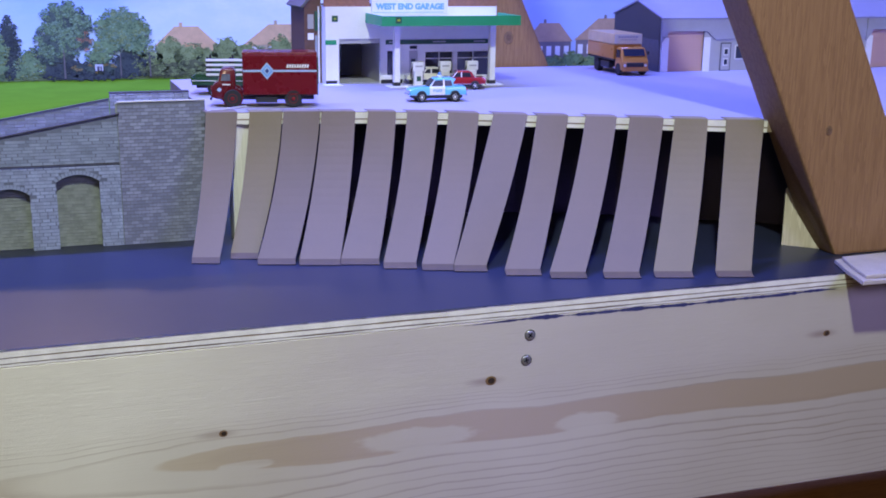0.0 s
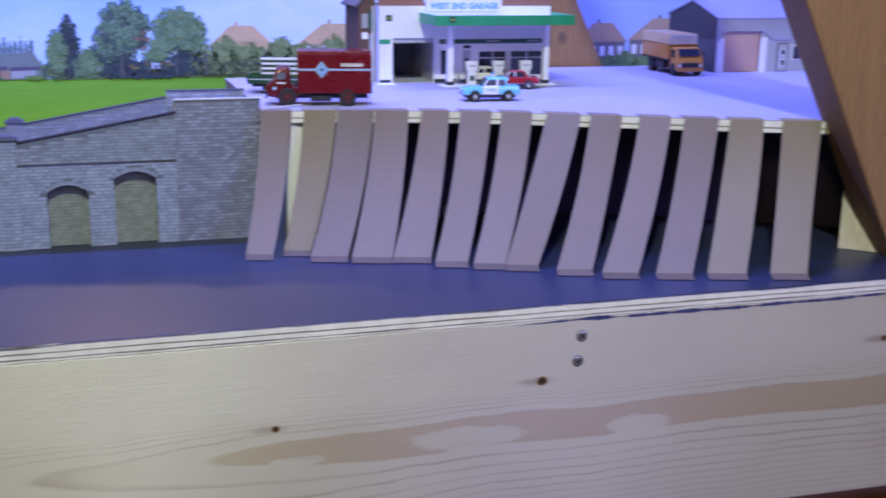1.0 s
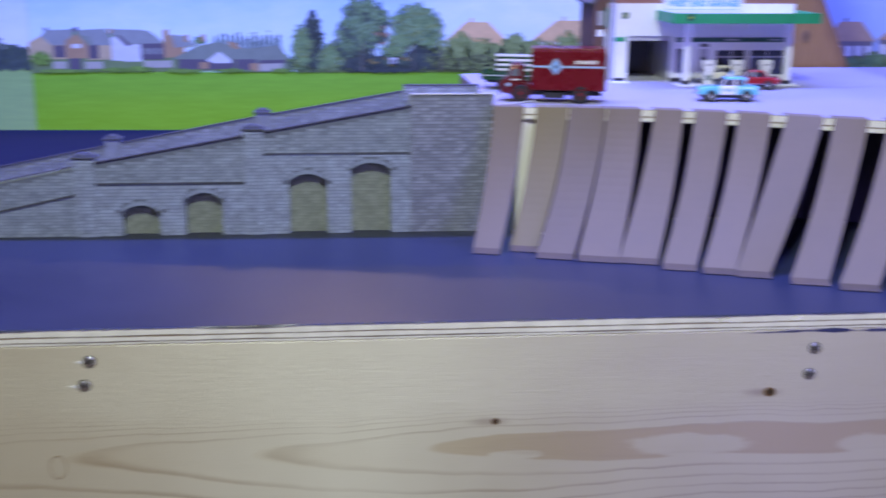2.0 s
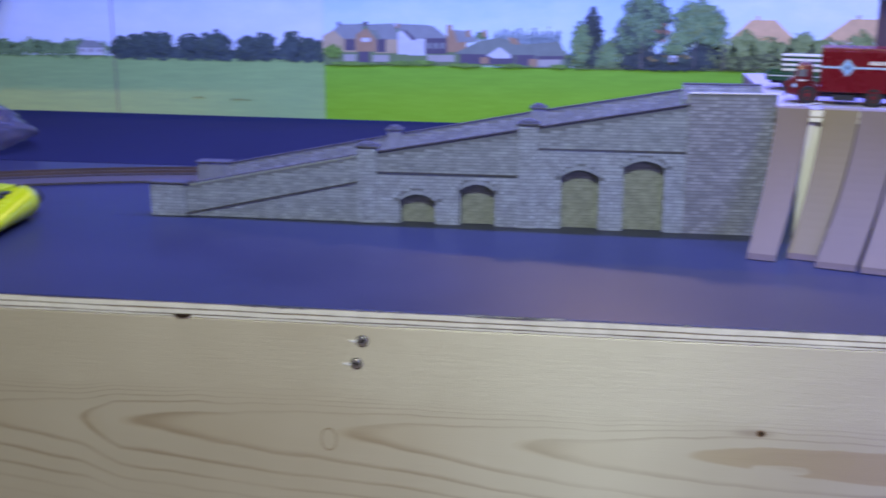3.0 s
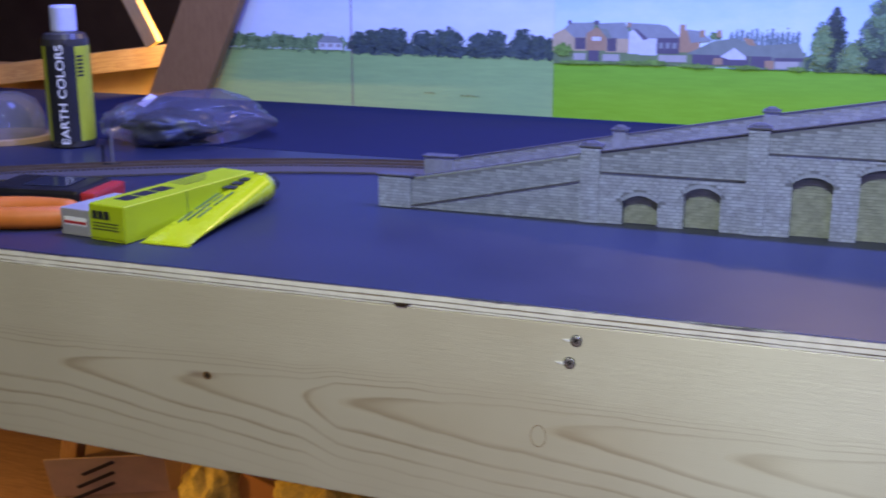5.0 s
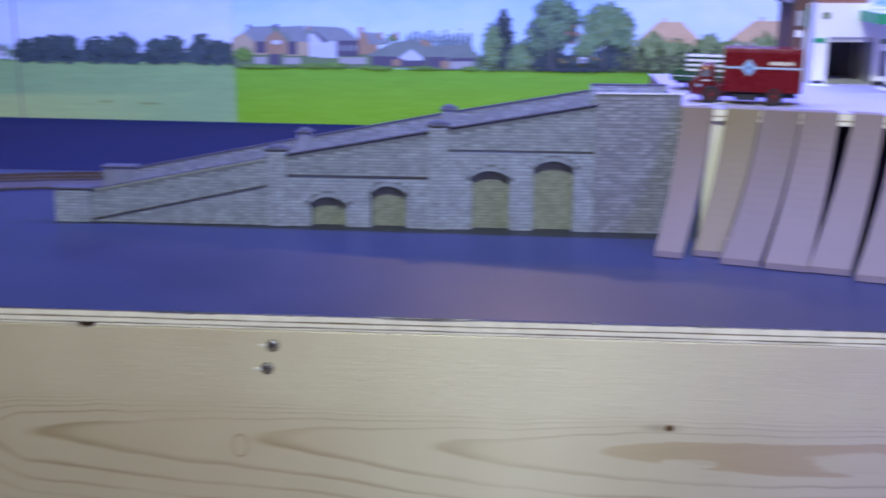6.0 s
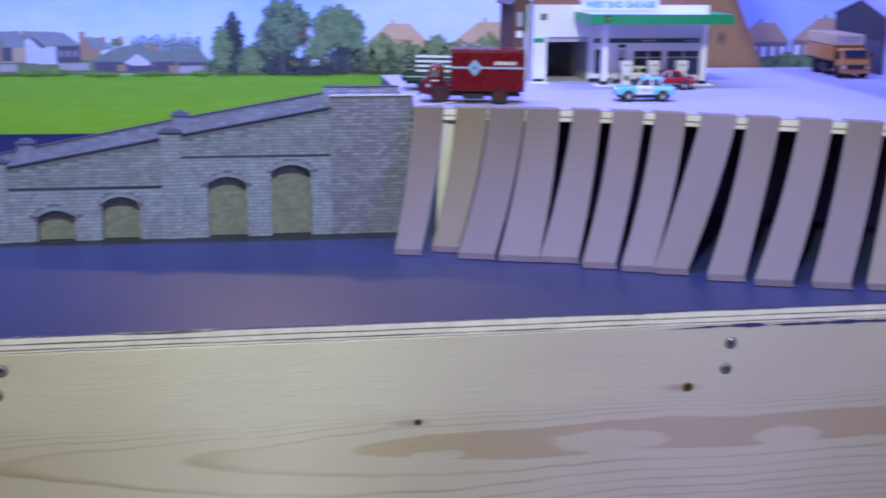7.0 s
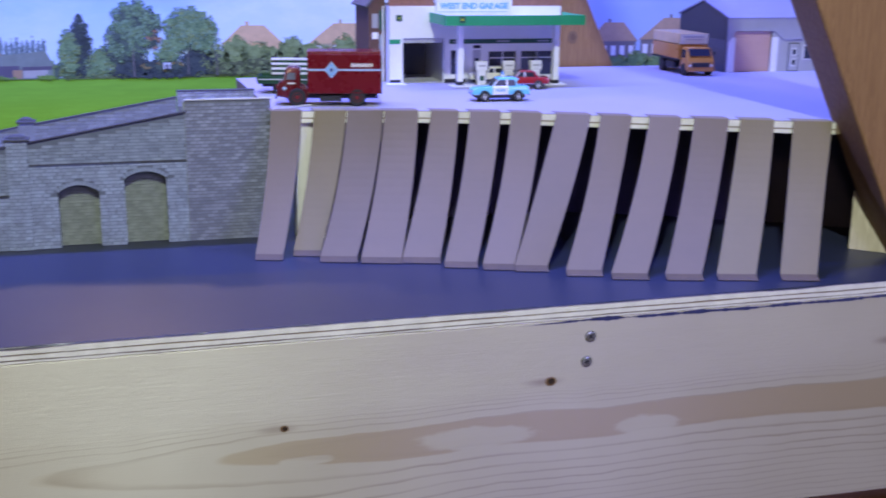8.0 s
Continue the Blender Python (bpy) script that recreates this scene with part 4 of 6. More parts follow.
    part("printed_verge", flat(nb(), [(-0.105, 0.0622), (0.300, 0.0622), (0.300, 0.072), (-0.105, 0.072)], BACK - 0.0008), P_VERGE, c)
    for x, z0, z1, w in ((-0.021, 0.064, 0.100, 0.0011), (0.046, 0.066, 0.094, 0.0009), (0.082, 0.064, 0.092, 0.0009)):
        part("printed_trunk", flat(nb(), [(x - w, z0), (x + w, z0), (x + w * 0.6, z1), (x - w * 0.6, z1)], low - 0.0030), P_TRUNK, c)
    for x, w, mat in ((0.0150, 0.0095, P_PALE), (0.0172, 0.0030, P_DARK), (0.0212, 0.0018, P_DARK)):
        part("printed_window", flat(nb(), [(x, 0.0735), (x + w, 0.0735), (x + w, 0.0790 if mat is P_DARK else 0.0815), (x, 0.0790 if mat is P_DARK else 0.0815)], low - (0.0034 if mat is P_DARK else 0.0032)), mat, c)
    printed_house(c, 0.092, 0.166, 0.085, 0.104, 0.127, P_ORANGE, P_ORANGE, hip=0.3)
    printed_trees(c, "printed_hedge", [(0.082 + 0.024 * i, 0.066, 0.046, 0.038 + 0.007 * ((i * 5) % 3), 230, "round") for i in range(8)], LEAF_OLIVE, 0.0013, 13, y=low, shade=LEAF_OLIVE, light=LEAF_PALE)
    printed_trees(c, "printed_hedge", [(0.09 + 0.022 * i, 0.0625, 0.050, 0.020 + 0.003 * (i % 3), 160, "round") for i in range(8)], LEAF_OLIVE, 0.0013, 14, y=low - 0.0010, shade=LEAF_BROWN)
    printed_house(c, 0.204, 0.300, 0.088, 0.104, 0.129, P_CREAM, P_ORANGE, hip=0.32, windows=4)
    # beyond the yard
    printed_house(c, 0.600, 0.668, 0.070, 0.103, 0.128, P_DIM, P_TILE, hip=0.28, windows=5)
    printed_house(c, 0.676, 0.790, 0.072, 0.105, 0.134, P_DIM, P_TILE, hip=0.30, windows=8)
    printed_trees(c, "printed_shrub", [(0.58 + 0.03 * i, 0.062, 0.05, 0.022 + 0.006 * (i % 2), 130, "round") for i in range(7)], LEAF_PALE, 0.0018, 15, y=low, shade=LEAF_MID)
    part("seam_shadow", box(nb(), -0.7388, -0.7372, BACK - 0.0006, BACK + 0.0005, -0.05, 0.199), P_SEAM, b, "brownish joint between two printed sheets")


scenery()


# ---- the stone ramp ----
def brick_rows(bm, x0, x1, zlo, zhi, y0, y1, bw, bh, gap, rng, inside=None, cuts=()):
    """Courses of small blocks, split at the cuts and kept where inside(x, z) holds."""
    row, z = 0, zlo
    while z < zhi - bh * 0.4:
        x = x0 - (bw * 0.5 if row % 2 else 0.0)
        ze = min(z + bh - gap, zhi)
        while x < x1:
            a, b = max(x, x0), min(x + bw - gap, x1)
            ends = [a] + [c for c in cuts if a < c < b] + [b]
            for a, b in zip(ends, ends[1:]):
                e = min(0.0002, (b - a) * 0.3)
                if b - a > bw * 0.12 and (inside is None or (inside((a + b) / 2, (z + ze) / 2) and inside(a + e, ze) and inside(b - e, ze))):
                    box(bm, a, b, y0 + rng.uniform(-0.00012, 0.00012), y1, z, ze)
            x += bw * rng.uniform(0.92, 1.08)
        z += bh
        row += 1


def rail_z(x):
    """Top of the sloping coping along the ramp."""
    return np.interp(x, [-0.405, -0.254, -0.110, 0.004], [0.0265, 0.0560, 0.0815, 0.1015])


ARCHES = ((-0.2195, -0.1915, 0.0195), (-0.1710, -0.1430, 0.0290), (-0.0905, -0.0610, 0.0430), (-0.0420, -0.0110, 0.0515))
RISE = 0.0050


def under_arch(x, z):
    for a, b, sp in ARCHES:
        if a < x < b:
            u = (x - (a + b) / 2) / ((b - a) / 2)
            if z < sp + RISE * (1 - u * u):
                return True
    return False


def arch_outline(a, b, sp, n=10):
    pts = [(b, 0.0), (b, sp)]
    for i in range(1, n):
        u = 1 - 2 * i / n
        pts.append(((a + b) / 2 + u * (b - a) / 2, sp + RISE * (1 - u * u)))
    return pts + [(a, sp), (a, 0.0)]


def ramp_wall():
    rng = random.Random(21)
    w = group_of("ramp_wall", pose(0, 0, 0), "grey stone-printed card ramp wall with four blind arches", "retaining wall")
    # backing sheet behind everything, cut to the slope
    out = [(-0.402, 0.0), (0.070, 0.0), (0.070, 0.108), (0.004, 0.108), (0.004, 0.100)]
    out += [(x, float(rail_z(x)) - 0.002) for x in (-0.05, -0.11, -0.18, -0.254, -0.33, -0.402)]
    part("backing", prism(nb(), out, WALL + 0.0080, WALL + 0.0097), M["infill"], w)
    # facing between the piers, cut round the arches
    for x0, x1, zt in ((-0.2385, -0.1245, 0.0405), (-0.1095, 0.0045, 0.0628)):
        arches = [q for q in ARCHES if x0 < q[0] < x1]
        xs = [x0] + [v for q in arches for v in (q[0], q[1])] + [x1]
        bm = nb()
        for i in range(0, len(xs), 2):
            box(bm, xs[i], xs[i + 1], WALL + 0.0006, WALL + 0.0078, 0.0, zt)
        for a, b, sp in arches:
            o = arch_outline(a, b, sp)[1:-1]
            prism(bm, [(a, zt), (b, zt)] + o, WALL + 0.0006, WALL + 0.0078)
        part("facing", bm, M["mortar_pale"], w)
        bm = nb()
        brick_rows(bm, x0, x1, 0.0004, zt, WALL + 0.0002, WALL + 0.0007, 0.0056, 0.00265, 0.0004, rng, lambda x, z: not under_arch(x, z) and not any(a - 0.0015 < x < b + 0.0015 and sp - 0.001 < z < sp + 0.0040 + RISE * (1 - ((2 * x - a - b) / (b - a)) ** 2) for a, b, sp in arches), [v for q in arches for v in q[:2]])
        tagged(part("stonework", bm, M["brick_grey"], w), kind="stuff")
        for a, b, sp in arches:
            vo = None
            for k in range(13):
                u = -1.0 + 2.0 * k / 12
                c = Vector(((a + b) / 2 + u * (b - a) / 2, WALL, sp + RISE * (1 - u * u) + 0.0019))
                me_m = Matrix.Translation(c) @ pose(0, 0, 0, 0, u * 34, 0)
                if vo is None:
                    ob = part("voussoir", box(nb(), -0.0011, 0.0011, -0.0002, 0.0008, -0.0016, 0.0014), M["brick_grey"], w)
                    vo = ob.data
                    ob.matrix_local = me_m
                else:
                    share("voussoir", vo, w, me_m)
            bm = nb()
            brick_rows(bm, a, b, 0.0006, sp + RISE, WALL + 0.0074, WALL + 0.0081, 0.0052, 0.0025, 0.0004, rng, under_arch)
            tagged(part("arch_infill", bm, M["infill"], w, "yellowish stone filling the blind arch"), kind="stuff")
    # spandrel bands above the string course
    for x0, x1, lo in ((-0.2385, -0.1245, 0.0420), (-0.1095, 0.0045, 0.0643)):
        bm = nb()
        n = 14
        out = [(x0, lo), (x1, lo)] + [(x1 + (x0 - x1) * i / n, float(rail_z(x1 + (x0 - x1) * i / n)) - 0.001) for i in range(n + 1)]
        part("facing", prism(bm, out, WALL + 0.0012, WALL + 0.0031), M["mortar_pale"], w)
        bm = nb()
        brick_rows(bm, x0, x1, lo + 0.0004, 0.11, WALL + 0.0007, WALL + 0.0013, 0.0075, 0.0024, 0.0004, rng, lambda x, z: z < rail_z(x) - 0.0035)
        tagged(part("stonework", bm, M["brick_band"], w), kind="stuff")
        part("string_course", bevelled(box(nb(), x0, x1, WALL - 0.0005, WALL + 0.0031, lo - 0.0007, lo + 0.0002), 0.0002), M["coping"], w)
    # low end of the ramp
    bm = nb()
    part("facing", prism(bm, [(-0.402, 0.0), (-0.254, 0.0), (-0.254, 0.0535), (-0.402, 0.0245)], WALL + 0.0014, WALL + 0.0031), M["mortar_pale"], w)
    bm = nb()
    brick_rows(bm, -0.402, -0.254, 0.0004, 0.056, WALL + 0.0009, WALL + 0.0015, 0.0072, 0.0024, 0.0004, rng, lambda x, z: z < rail_z(x) - 0.003)
    tagged(part("stonework", bm, M["brick_band"], w), kind="stuff")
    part("string_course", prism(nb(), [(-0.402, 0.0016), (-0.254, 0.0329), (-0.254, 0.0340), (-0.402, 0.0026)], WALL - 0.0004, WALL + 0.0020), M["coping"], w)
    # coping along the slope
    for x0, x1 in ((-0.403, -0.254), (-0.2385, -0.1245), (-0.1095, 0.0060)):
        a, b = float(rail_z(x0)), float(rail_z(x1))
        part("coping", prism(nb(), [(x0, a - 0.0005), (x1, b - 0.0005), (x1, b + 0.0003), (x0, a + 0.0003)], WALL - 0.0005, WALL + 0.0032), M["coping"], w)
    # piers with caps
    for x0, x1, h in ((-0.4310, -0.4015, 0.0270), (-0.2545, -0.2385, 0.0615), (-0.1245, -0.1095, 0.0825)):
        pier = part("pier", box(nb(), x0, x1, WALL - 0.0012, WALL + 0.008, 0.0, h), M["mortar_pale"], w)
        bm = nb()
        brick_rows(bm, x0, x1, 0.0004, h, WALL - 0.0017, WALL - 0.0011, 0.0056, 0.00265, 0.0004, rng)
        tagged(part("stonework", bm, M["brick_grey"], pier), kind="stuff")
        cap = nb()
        box(cap, x0 - 0.0015, x1 + 0.0015, WALL - 0.0030, WALL + 0.0098, h, h + 0.0020)
        if x1 - x0 < 0.02:
            lathe(cap, [((x1 - x0) * 0.50, h + 0.0020), ((x1 - x0) * 0.42, h + 0.0036), ((x1 - x0) * 0.22, h + 0.0048)], 14,
                  Matrix.Translation(((x0 + x1) / 2, WALL + 0.0034, 0)) @ Matrix.Diagonal((1, 0.7, 1, 1)))
        part("cap", bevelled(cap, 0.0004, 1), M["capstone"], pier, "dark moulded pier cap")
    return w


def back_parapet():
    rng = random.Random(22)
    y = 0.300
    w = group_of("parapet_wall", pose(0, 0, 0), "grey stone-printed card parapet along the far side of the ramp", "retaining wall")
    top = lambda x: float(np.interp(x, [-0.402, -0.245, -0.117, 0.003], [0.0285, 0.0590, 0.0830, 0.1035]))
    part("facing", prism(nb(), [(-0.402, 0.0), (0.003, 0.0), (0.003, top(0.003)), (-0.117, top(-0.117)), (-0.245, top(-0.245)), (-0.402, top(-0.402))], y + 0.0006, y + 0.004), M["mortar"], w)
    bm = nb()
    brick_rows(bm, -0.402, 0.003, 0.0, 0.105, y, y + 0.0007, 0.0075, 0.0026, 0.0004, rng, lambda x, z: top(x) - 0.024 < z < top(x) - 0.001)
    tagged(part("stonework", bm, M["brick_far"], w), kind="stuff")
    for x0, x1 in ((-0.402, -0.245), (-0.232, -0.121), (-0.108, 0.003)):
        part("coping", prism(nb(), [(x0, top(x0) - 0.0002), (x1, top(x1) - 0.0002), (x1, top(x1) + 0.0006), (x0, top(x0) + 0.0006)], y - 0.0006, y + 0.0030), M["coping"], w)
    for x0, x1, h in ((-0.4175, -0.3890, 0.0310), (-0.2445, -0.2325, 0.0640), (-0.1205, -0.1085, 0.0852)):
        pier = part("pier", box(nb(), x0, x1, y - 0.001, y + 0.009, 0.0, h), M["brick_far"], w)
        cap = nb()
        box(cap, x0 - 0.0012, x1 + 0.0012, y - 0.0028, y + 0.0108, h, h + 0.0018)
        if x1 - x0 < 0.02:
            lathe(cap, [((x1 - x0) * 0.50, h + 0.0018), ((x1 - x0) * 0.40, h + 0.0034), ((x1 - x0) * 0.20, h + 0.0046)], 14,
                  Matrix.Translation(((x0 + x1) / 2, y + 0.004, 0)) @ Matrix.Diagonal((1, 0.7, 1, 1)))
        part("cap", bevelled(cap, 0.0004, 1), M["capstone"], pier, "dark moulded pier cap")
    # level top beside the yard
    part("facing", box(nb(), 0.0035, 0.0665, y, y + 0.004, 0.02, 0.1078), M["mortar"], w)
    bm = nb()
    brick_rows(bm, 0.0035, 0.0665, 0.096, 0.1078, y - 0.0006, y + 0.0001, 0.0062, 0.0026, 0.0004, rng)
    tagged(part("stonework", bm, M["brick_plain"], w), kind="stuff")
    part("coping", box(nb(), 0.0035, 0.0665, y - 0.0012, y + 0.0055, 0.1078, 0.1088), M["coping"], w)


def ramp_road():
    out = [(-0.40, 0.001), (-0.25, 0.036), (-0.11, 0.064), (0.004, 0.087), (0.066, 0.0925), (0.066, 0.0), (-0.40, 0.0)]
    thing("ramp_road", prism(nb(), out, WALL + 0.0105, 0.2985), M["grey_card"], "grey card roadway climbing between the ramp walls", "road", kind="structure")


def plain_wall():
    """The taller plain panel at the top of the ramp, brick by brick."""
    rng = random.Random(23)
    w = group_of("plain_wall", pose(0, 0, 0), "tall grey stone-printed card panel with pale top edge", "retaining wall")
    x0, x1, h = 0.0050, 0.0700, 0.1095
    part("backing", box(nb(), x0, x1, WALL + 0.0016, WALL + 0.0031, 0.0, h), M["mortar"], w)
    part("top_edge", box(nb(), x0, x1 + 0.0008, WALL + 0.0006, WALL + 0.0035, h, h + 0.0009), M["white_edge"], w, "raw pale card edge")
    me = mesh_of("brick", box(nb(), -0.0026, 0.0026, -0.0003, 0.0003, -0.00105, 0.00105), M["brick_plain"])
    half = mesh_of("brick", box(nb(), -0.00135, 0.00135, -0.0003, 0.0003, -0.00105, 0.00105), M["brick_plain"])
    bw, bh = 0.0056, 0.00262
    rest = nb()
    rows = int(h / bh)
    for r in range(rows):
        z = 0.0013 + r * bh
        for k in range(12):
            x = x0 + 0.0029 + k * bw + (bw / 2 if r % 2 else 0)
            if x > x1 - 0.001:
                continue
            m = Matrix.Translation((x, WALL + 0.0014 + rng.uniform(-0.00015, 0.00015), z))
            short = x + 0.0026 > x1
            if r >= rows - 26:
                share("brick", half if short else me, w, m @ pose(-0.0012 if short else 0, 0, 0))
            else:
                d = 0.00135 if short else 0.0026
                box(rest, -d, d, -0.0003, 0.0003, -0.00105, 0.00105, m @ pose(-0.0012 if short else 0, 0, 0))
        if r % 2:
            m = Matrix.Translation((x0 + 0.0014, WALL + 0.0014, z))
            box(rest, -0.00135, 0.00135, -0.0003, 0.0003, -0.00105, 0.00105, m)
    tagged(part("brickwork", rest, M["brick_plain"], w), kind="stuff")


ramp_wall()
back_parapet()
ramp_road()
plain_wall()


# ---- the raised yard ----
def edge_y(x):
    return float(np.interp(x, [0.069, 0.127, 0.190, 0.250, 0.310, 0.375, 0.440, 0.468], [0.2125, 0.2040, 0.1900, 0.1690, 0.1400, 0.1110, 0.0830, 0.0725]))


def yard():
    rim = [(0.0706 + (0.468 - 0.0706) * i / 24, edge_y(0.0706 + (0.468 - 0.0706) * i / 24)) for i in range(25)]
    out = rim + [(1.30, 0.0700), (1.30, 0.54), (0.57, 0.54), (0.57, 0.500), (0.30, 0.500), (0.0665, 0.448)]
    deck = thing("yard_deck", slab(nb(), out, DECK - 0.0092, DECK - 0.0006), M["ply_dark"], "raised plywood deck with a pale forecourt surface", "deck", kind="structure")
    part("surface", slab(nb(), [(x, y + 0.0004) for x, y in out], DECK - 0.0006, DECK), M["tarmac"], deck, "pale grey card forecourt")
    for z0, z1, d, mat in ((-0.0092, -0.0062, 0.0006, "ply_pale"), (-0.0062, -0.0052, 0.0002, "ply_dark"), (-0.0052, -0.0020, 0.0007, "ply_pale"), (-0.0020, -0.0007, 0.0004, "ply_pale")):
        bm = nb()
        lo = [bm.verts.new((x - 0.35 * d, y - d, DECK + z0)) for x, y in rim]
        hi = [bm.verts.new((x - 0.35 * d, y - d, DECK + z1)) for x, y in rim]
        for i in range(len(rim) - 1):
            bm.faces.new((lo[i], lo[i + 1], hi[i + 1], hi[i]))
        part("veneer", bm, M[mat], deck)
    # what carries the deck
    def leg(x, y, w, d, mat, label, turn=0, z1=DECK - 0.0094):
        thing("deck_leg", bevelled(box(nb(), -w / 2, w / 2, 0, d, 0, z1), 0.0008), M[mat], label, "support", m=pose(x, y, 0, 0, 0, turn))
    leg(0.098, 0.2115, 0.022, 0.02, "pine_white", "pale pine leg under the yard deck")
    leg(0.5090, 0.0735, 0.030, 0.030, "pine", "short pine block beside the truss timber", -43, 0.046)
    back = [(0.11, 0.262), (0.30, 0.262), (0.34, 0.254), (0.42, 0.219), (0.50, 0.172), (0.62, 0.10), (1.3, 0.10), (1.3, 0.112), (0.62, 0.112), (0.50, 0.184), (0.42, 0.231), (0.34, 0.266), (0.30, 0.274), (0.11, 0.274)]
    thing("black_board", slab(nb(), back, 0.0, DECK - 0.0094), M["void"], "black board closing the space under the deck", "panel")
    thing("offcut", bevelled(slab(nb(), [(0.492, -0.004), (0.484, -0.032), (0.80, -0.040), (0.80, 0.041), (0.503, 0.024)], 0.0002, 0.0034), 0.0004, 1), M["offcut"], "pale offcut of thin board lying at the baseboard edge", "offcut")
    thing("offcut", bevelled(slab(nb(), [(0.496, -0.006), (0.489, -0.028), (0.81, -0.036), (0.81, 0.036), (0.506, 0.020)], 0.0036, 0.0062), 0.0004, 1), M["offcut"], "pale offcut of thin board lying on another", "offcut")


# left and right ends along x of each strip's head and foot, the depth of its foot and how straight it hangs
STRIPS = (
    (0.0682, 0.0915, 0.0480, 0.0675, 0.1533, 0.50),
    (0.1006, 0.1250, 0.0769, 0.0964, 0.1581, 0.50),
    (0.1258, 0.1530, 0.0932, 0.1194, 0.1358, 0.45),
    (0.1539, 0.1791, 0.1218, 0.1504, 0.1255, 0.45),
    (0.1889, 0.2090, 0.1511, 0.1779, 0.1187, 0.50),
    (0.2172, 0.2397, 0.1780, 0.2007, 0.1002, 0.55),
    (0.2471, 0.2684, 0.2032, 0.2253, 0.0881, 0.50),
    (0.2786, 0.3019, 0.2243, 0.2469, 0.0787, 0.80),
    (0.3085, 0.3300, 0.2558, 0.2801, 0.0584, 0.60),
    (0.3421, 0.3634, 0.2836, 0.3081, 0.0425, 0.60),
    (0.3723, 0.3956, 0.3200, 0.3447, 0.0317, 0.50),
    (0.4034, 0.4258, 0.3554, 0.3818, 0.0225, 0.45),
    (0.4385, 0.4650, 0.3989, 0.4239, 0.0114, 0.40),
)


def strip_mesh(a, b, c, d, foot, straight, first, last, bow, twist, n=18, cols=5):
    """The rows first to last of a strip, as a thin sheet of card with closed edges."""
    bm, rows = nb(), []
    for side in (0.0, 0.00045):
        for j in range(first, last + 1):
            row = []
            for k in range(cols + 1):
                u = k / cols
                hx, fx = a + (b - a) * u, c + (d - c) * u
                hy, fy = edge_y(hx) - 0.0014, foot - 0.29 * (u - 0.5) * (d - c) + 0.0062
                if j <= 0:
                    p = Vector((hx, hy, DECK + 0.0010)) + Vector((-0.36, 0.93, 0)) * (0.0028 * -j) + Vector((0, 0, 0.0003 * -j))
                    if j == 0:
                        p.z -= 0.0006
                elif j <= n:
                    t = j / n
                    lie = straight * t + (1 - straight) * t ** 2.3
                    x, y = hx + (fx - hx) * lie, hy + (fy - hy) * lie
                    z = (DECK + 0.0004) * (1 - t) + 0.0035 * t
                    y -= bow * math.sin(math.pi * t) * 0.6 + twist * math.sin(math.pi * t) * (u - 0.5) * 2
                    p = Vector((x, y, z))
                else:
                    e = (j - n) / 3
                    p = Vector((fx - 0.0012 * e, fy - 0.0062 * e, 0.0035 - 0.0028 * math.sin(e * 1.57)))
                row.append(bm.verts.new(p + Vector((0, side * 0.8, -side if j < 1 or j > n else -side * 0.3))))
            rows.append(row)
    h = len(rows) // 2
    for base in (0, h):
        for j in range(h - 1):
            for k in range(cols):
                q = (rows[base + j][k], rows[base + j][k + 1], rows[base + j + 1][k + 1], rows[base + j + 1][k])
                bm.faces.new(q if base == 0 else q[::-1])
    for j in range(h - 1):
        for k in (0, cols):
            bm.faces.new((rows[j][k], rows[j + 1][k], rows[h + j + 1][k], rows[h + j][k]))
    for k in range(cols):
        if first < 0:
            bm.faces.new((rows[0][k], rows[0][k + 1], rows[h][k + 1], rows[h][k]))
        if last > n:
            bm.faces.new((rows[h - 1][k], rows[h - 1][k + 1], rows[2 * h - 1][k + 1], rows[2 * h - 1][k]))
    return bm


def strips():
    """Card strips bent over the deck's rim, hanging to the board, with their ends curled outward."""
    rng = random.Random(31)
    for i, row in enumerate(STRIPS):
        # strip 1 is tan; on 11 and 12 tan paints the missing bluish light
        card = M["card_tan_shade"] if i in (1, 11, 12) else M["card"]
        sway = rng.uniform(-0.0012, 0.0012), rng.uniform(-0.0014, 0.0014)
        s = group_of("card_strip", pose(0, 0, 0), "tan card strip hung from the deck edge with a curled end", "card strip", "card strips along the deck")
        part("folded_top", strip_mesh(*row, -2, 0, *sway), card, s)
        part("strip", strip_mesh(*row, 0, 18, *sway), card, s)
        # the curled end takes a darker card colour
        part("curled_end", strip_mesh(*row, 18, 21, *sway), M["card_foot"], s, "darker curled end")
    thing("pale_rod", bevelled(box(nb(), -0.011, 0.011, -0.0006, 0.0006, 0, 0.0012), 0.0002), M["white_edge"], "short white card sliver on the deck edge", "offcut", m=pose(0.0865, 0.2245, DECK + 0.0004, 0, 0, 34) @ Matrix.Diagonal((1.85, 1, 1, 1)))


yard()
strips()


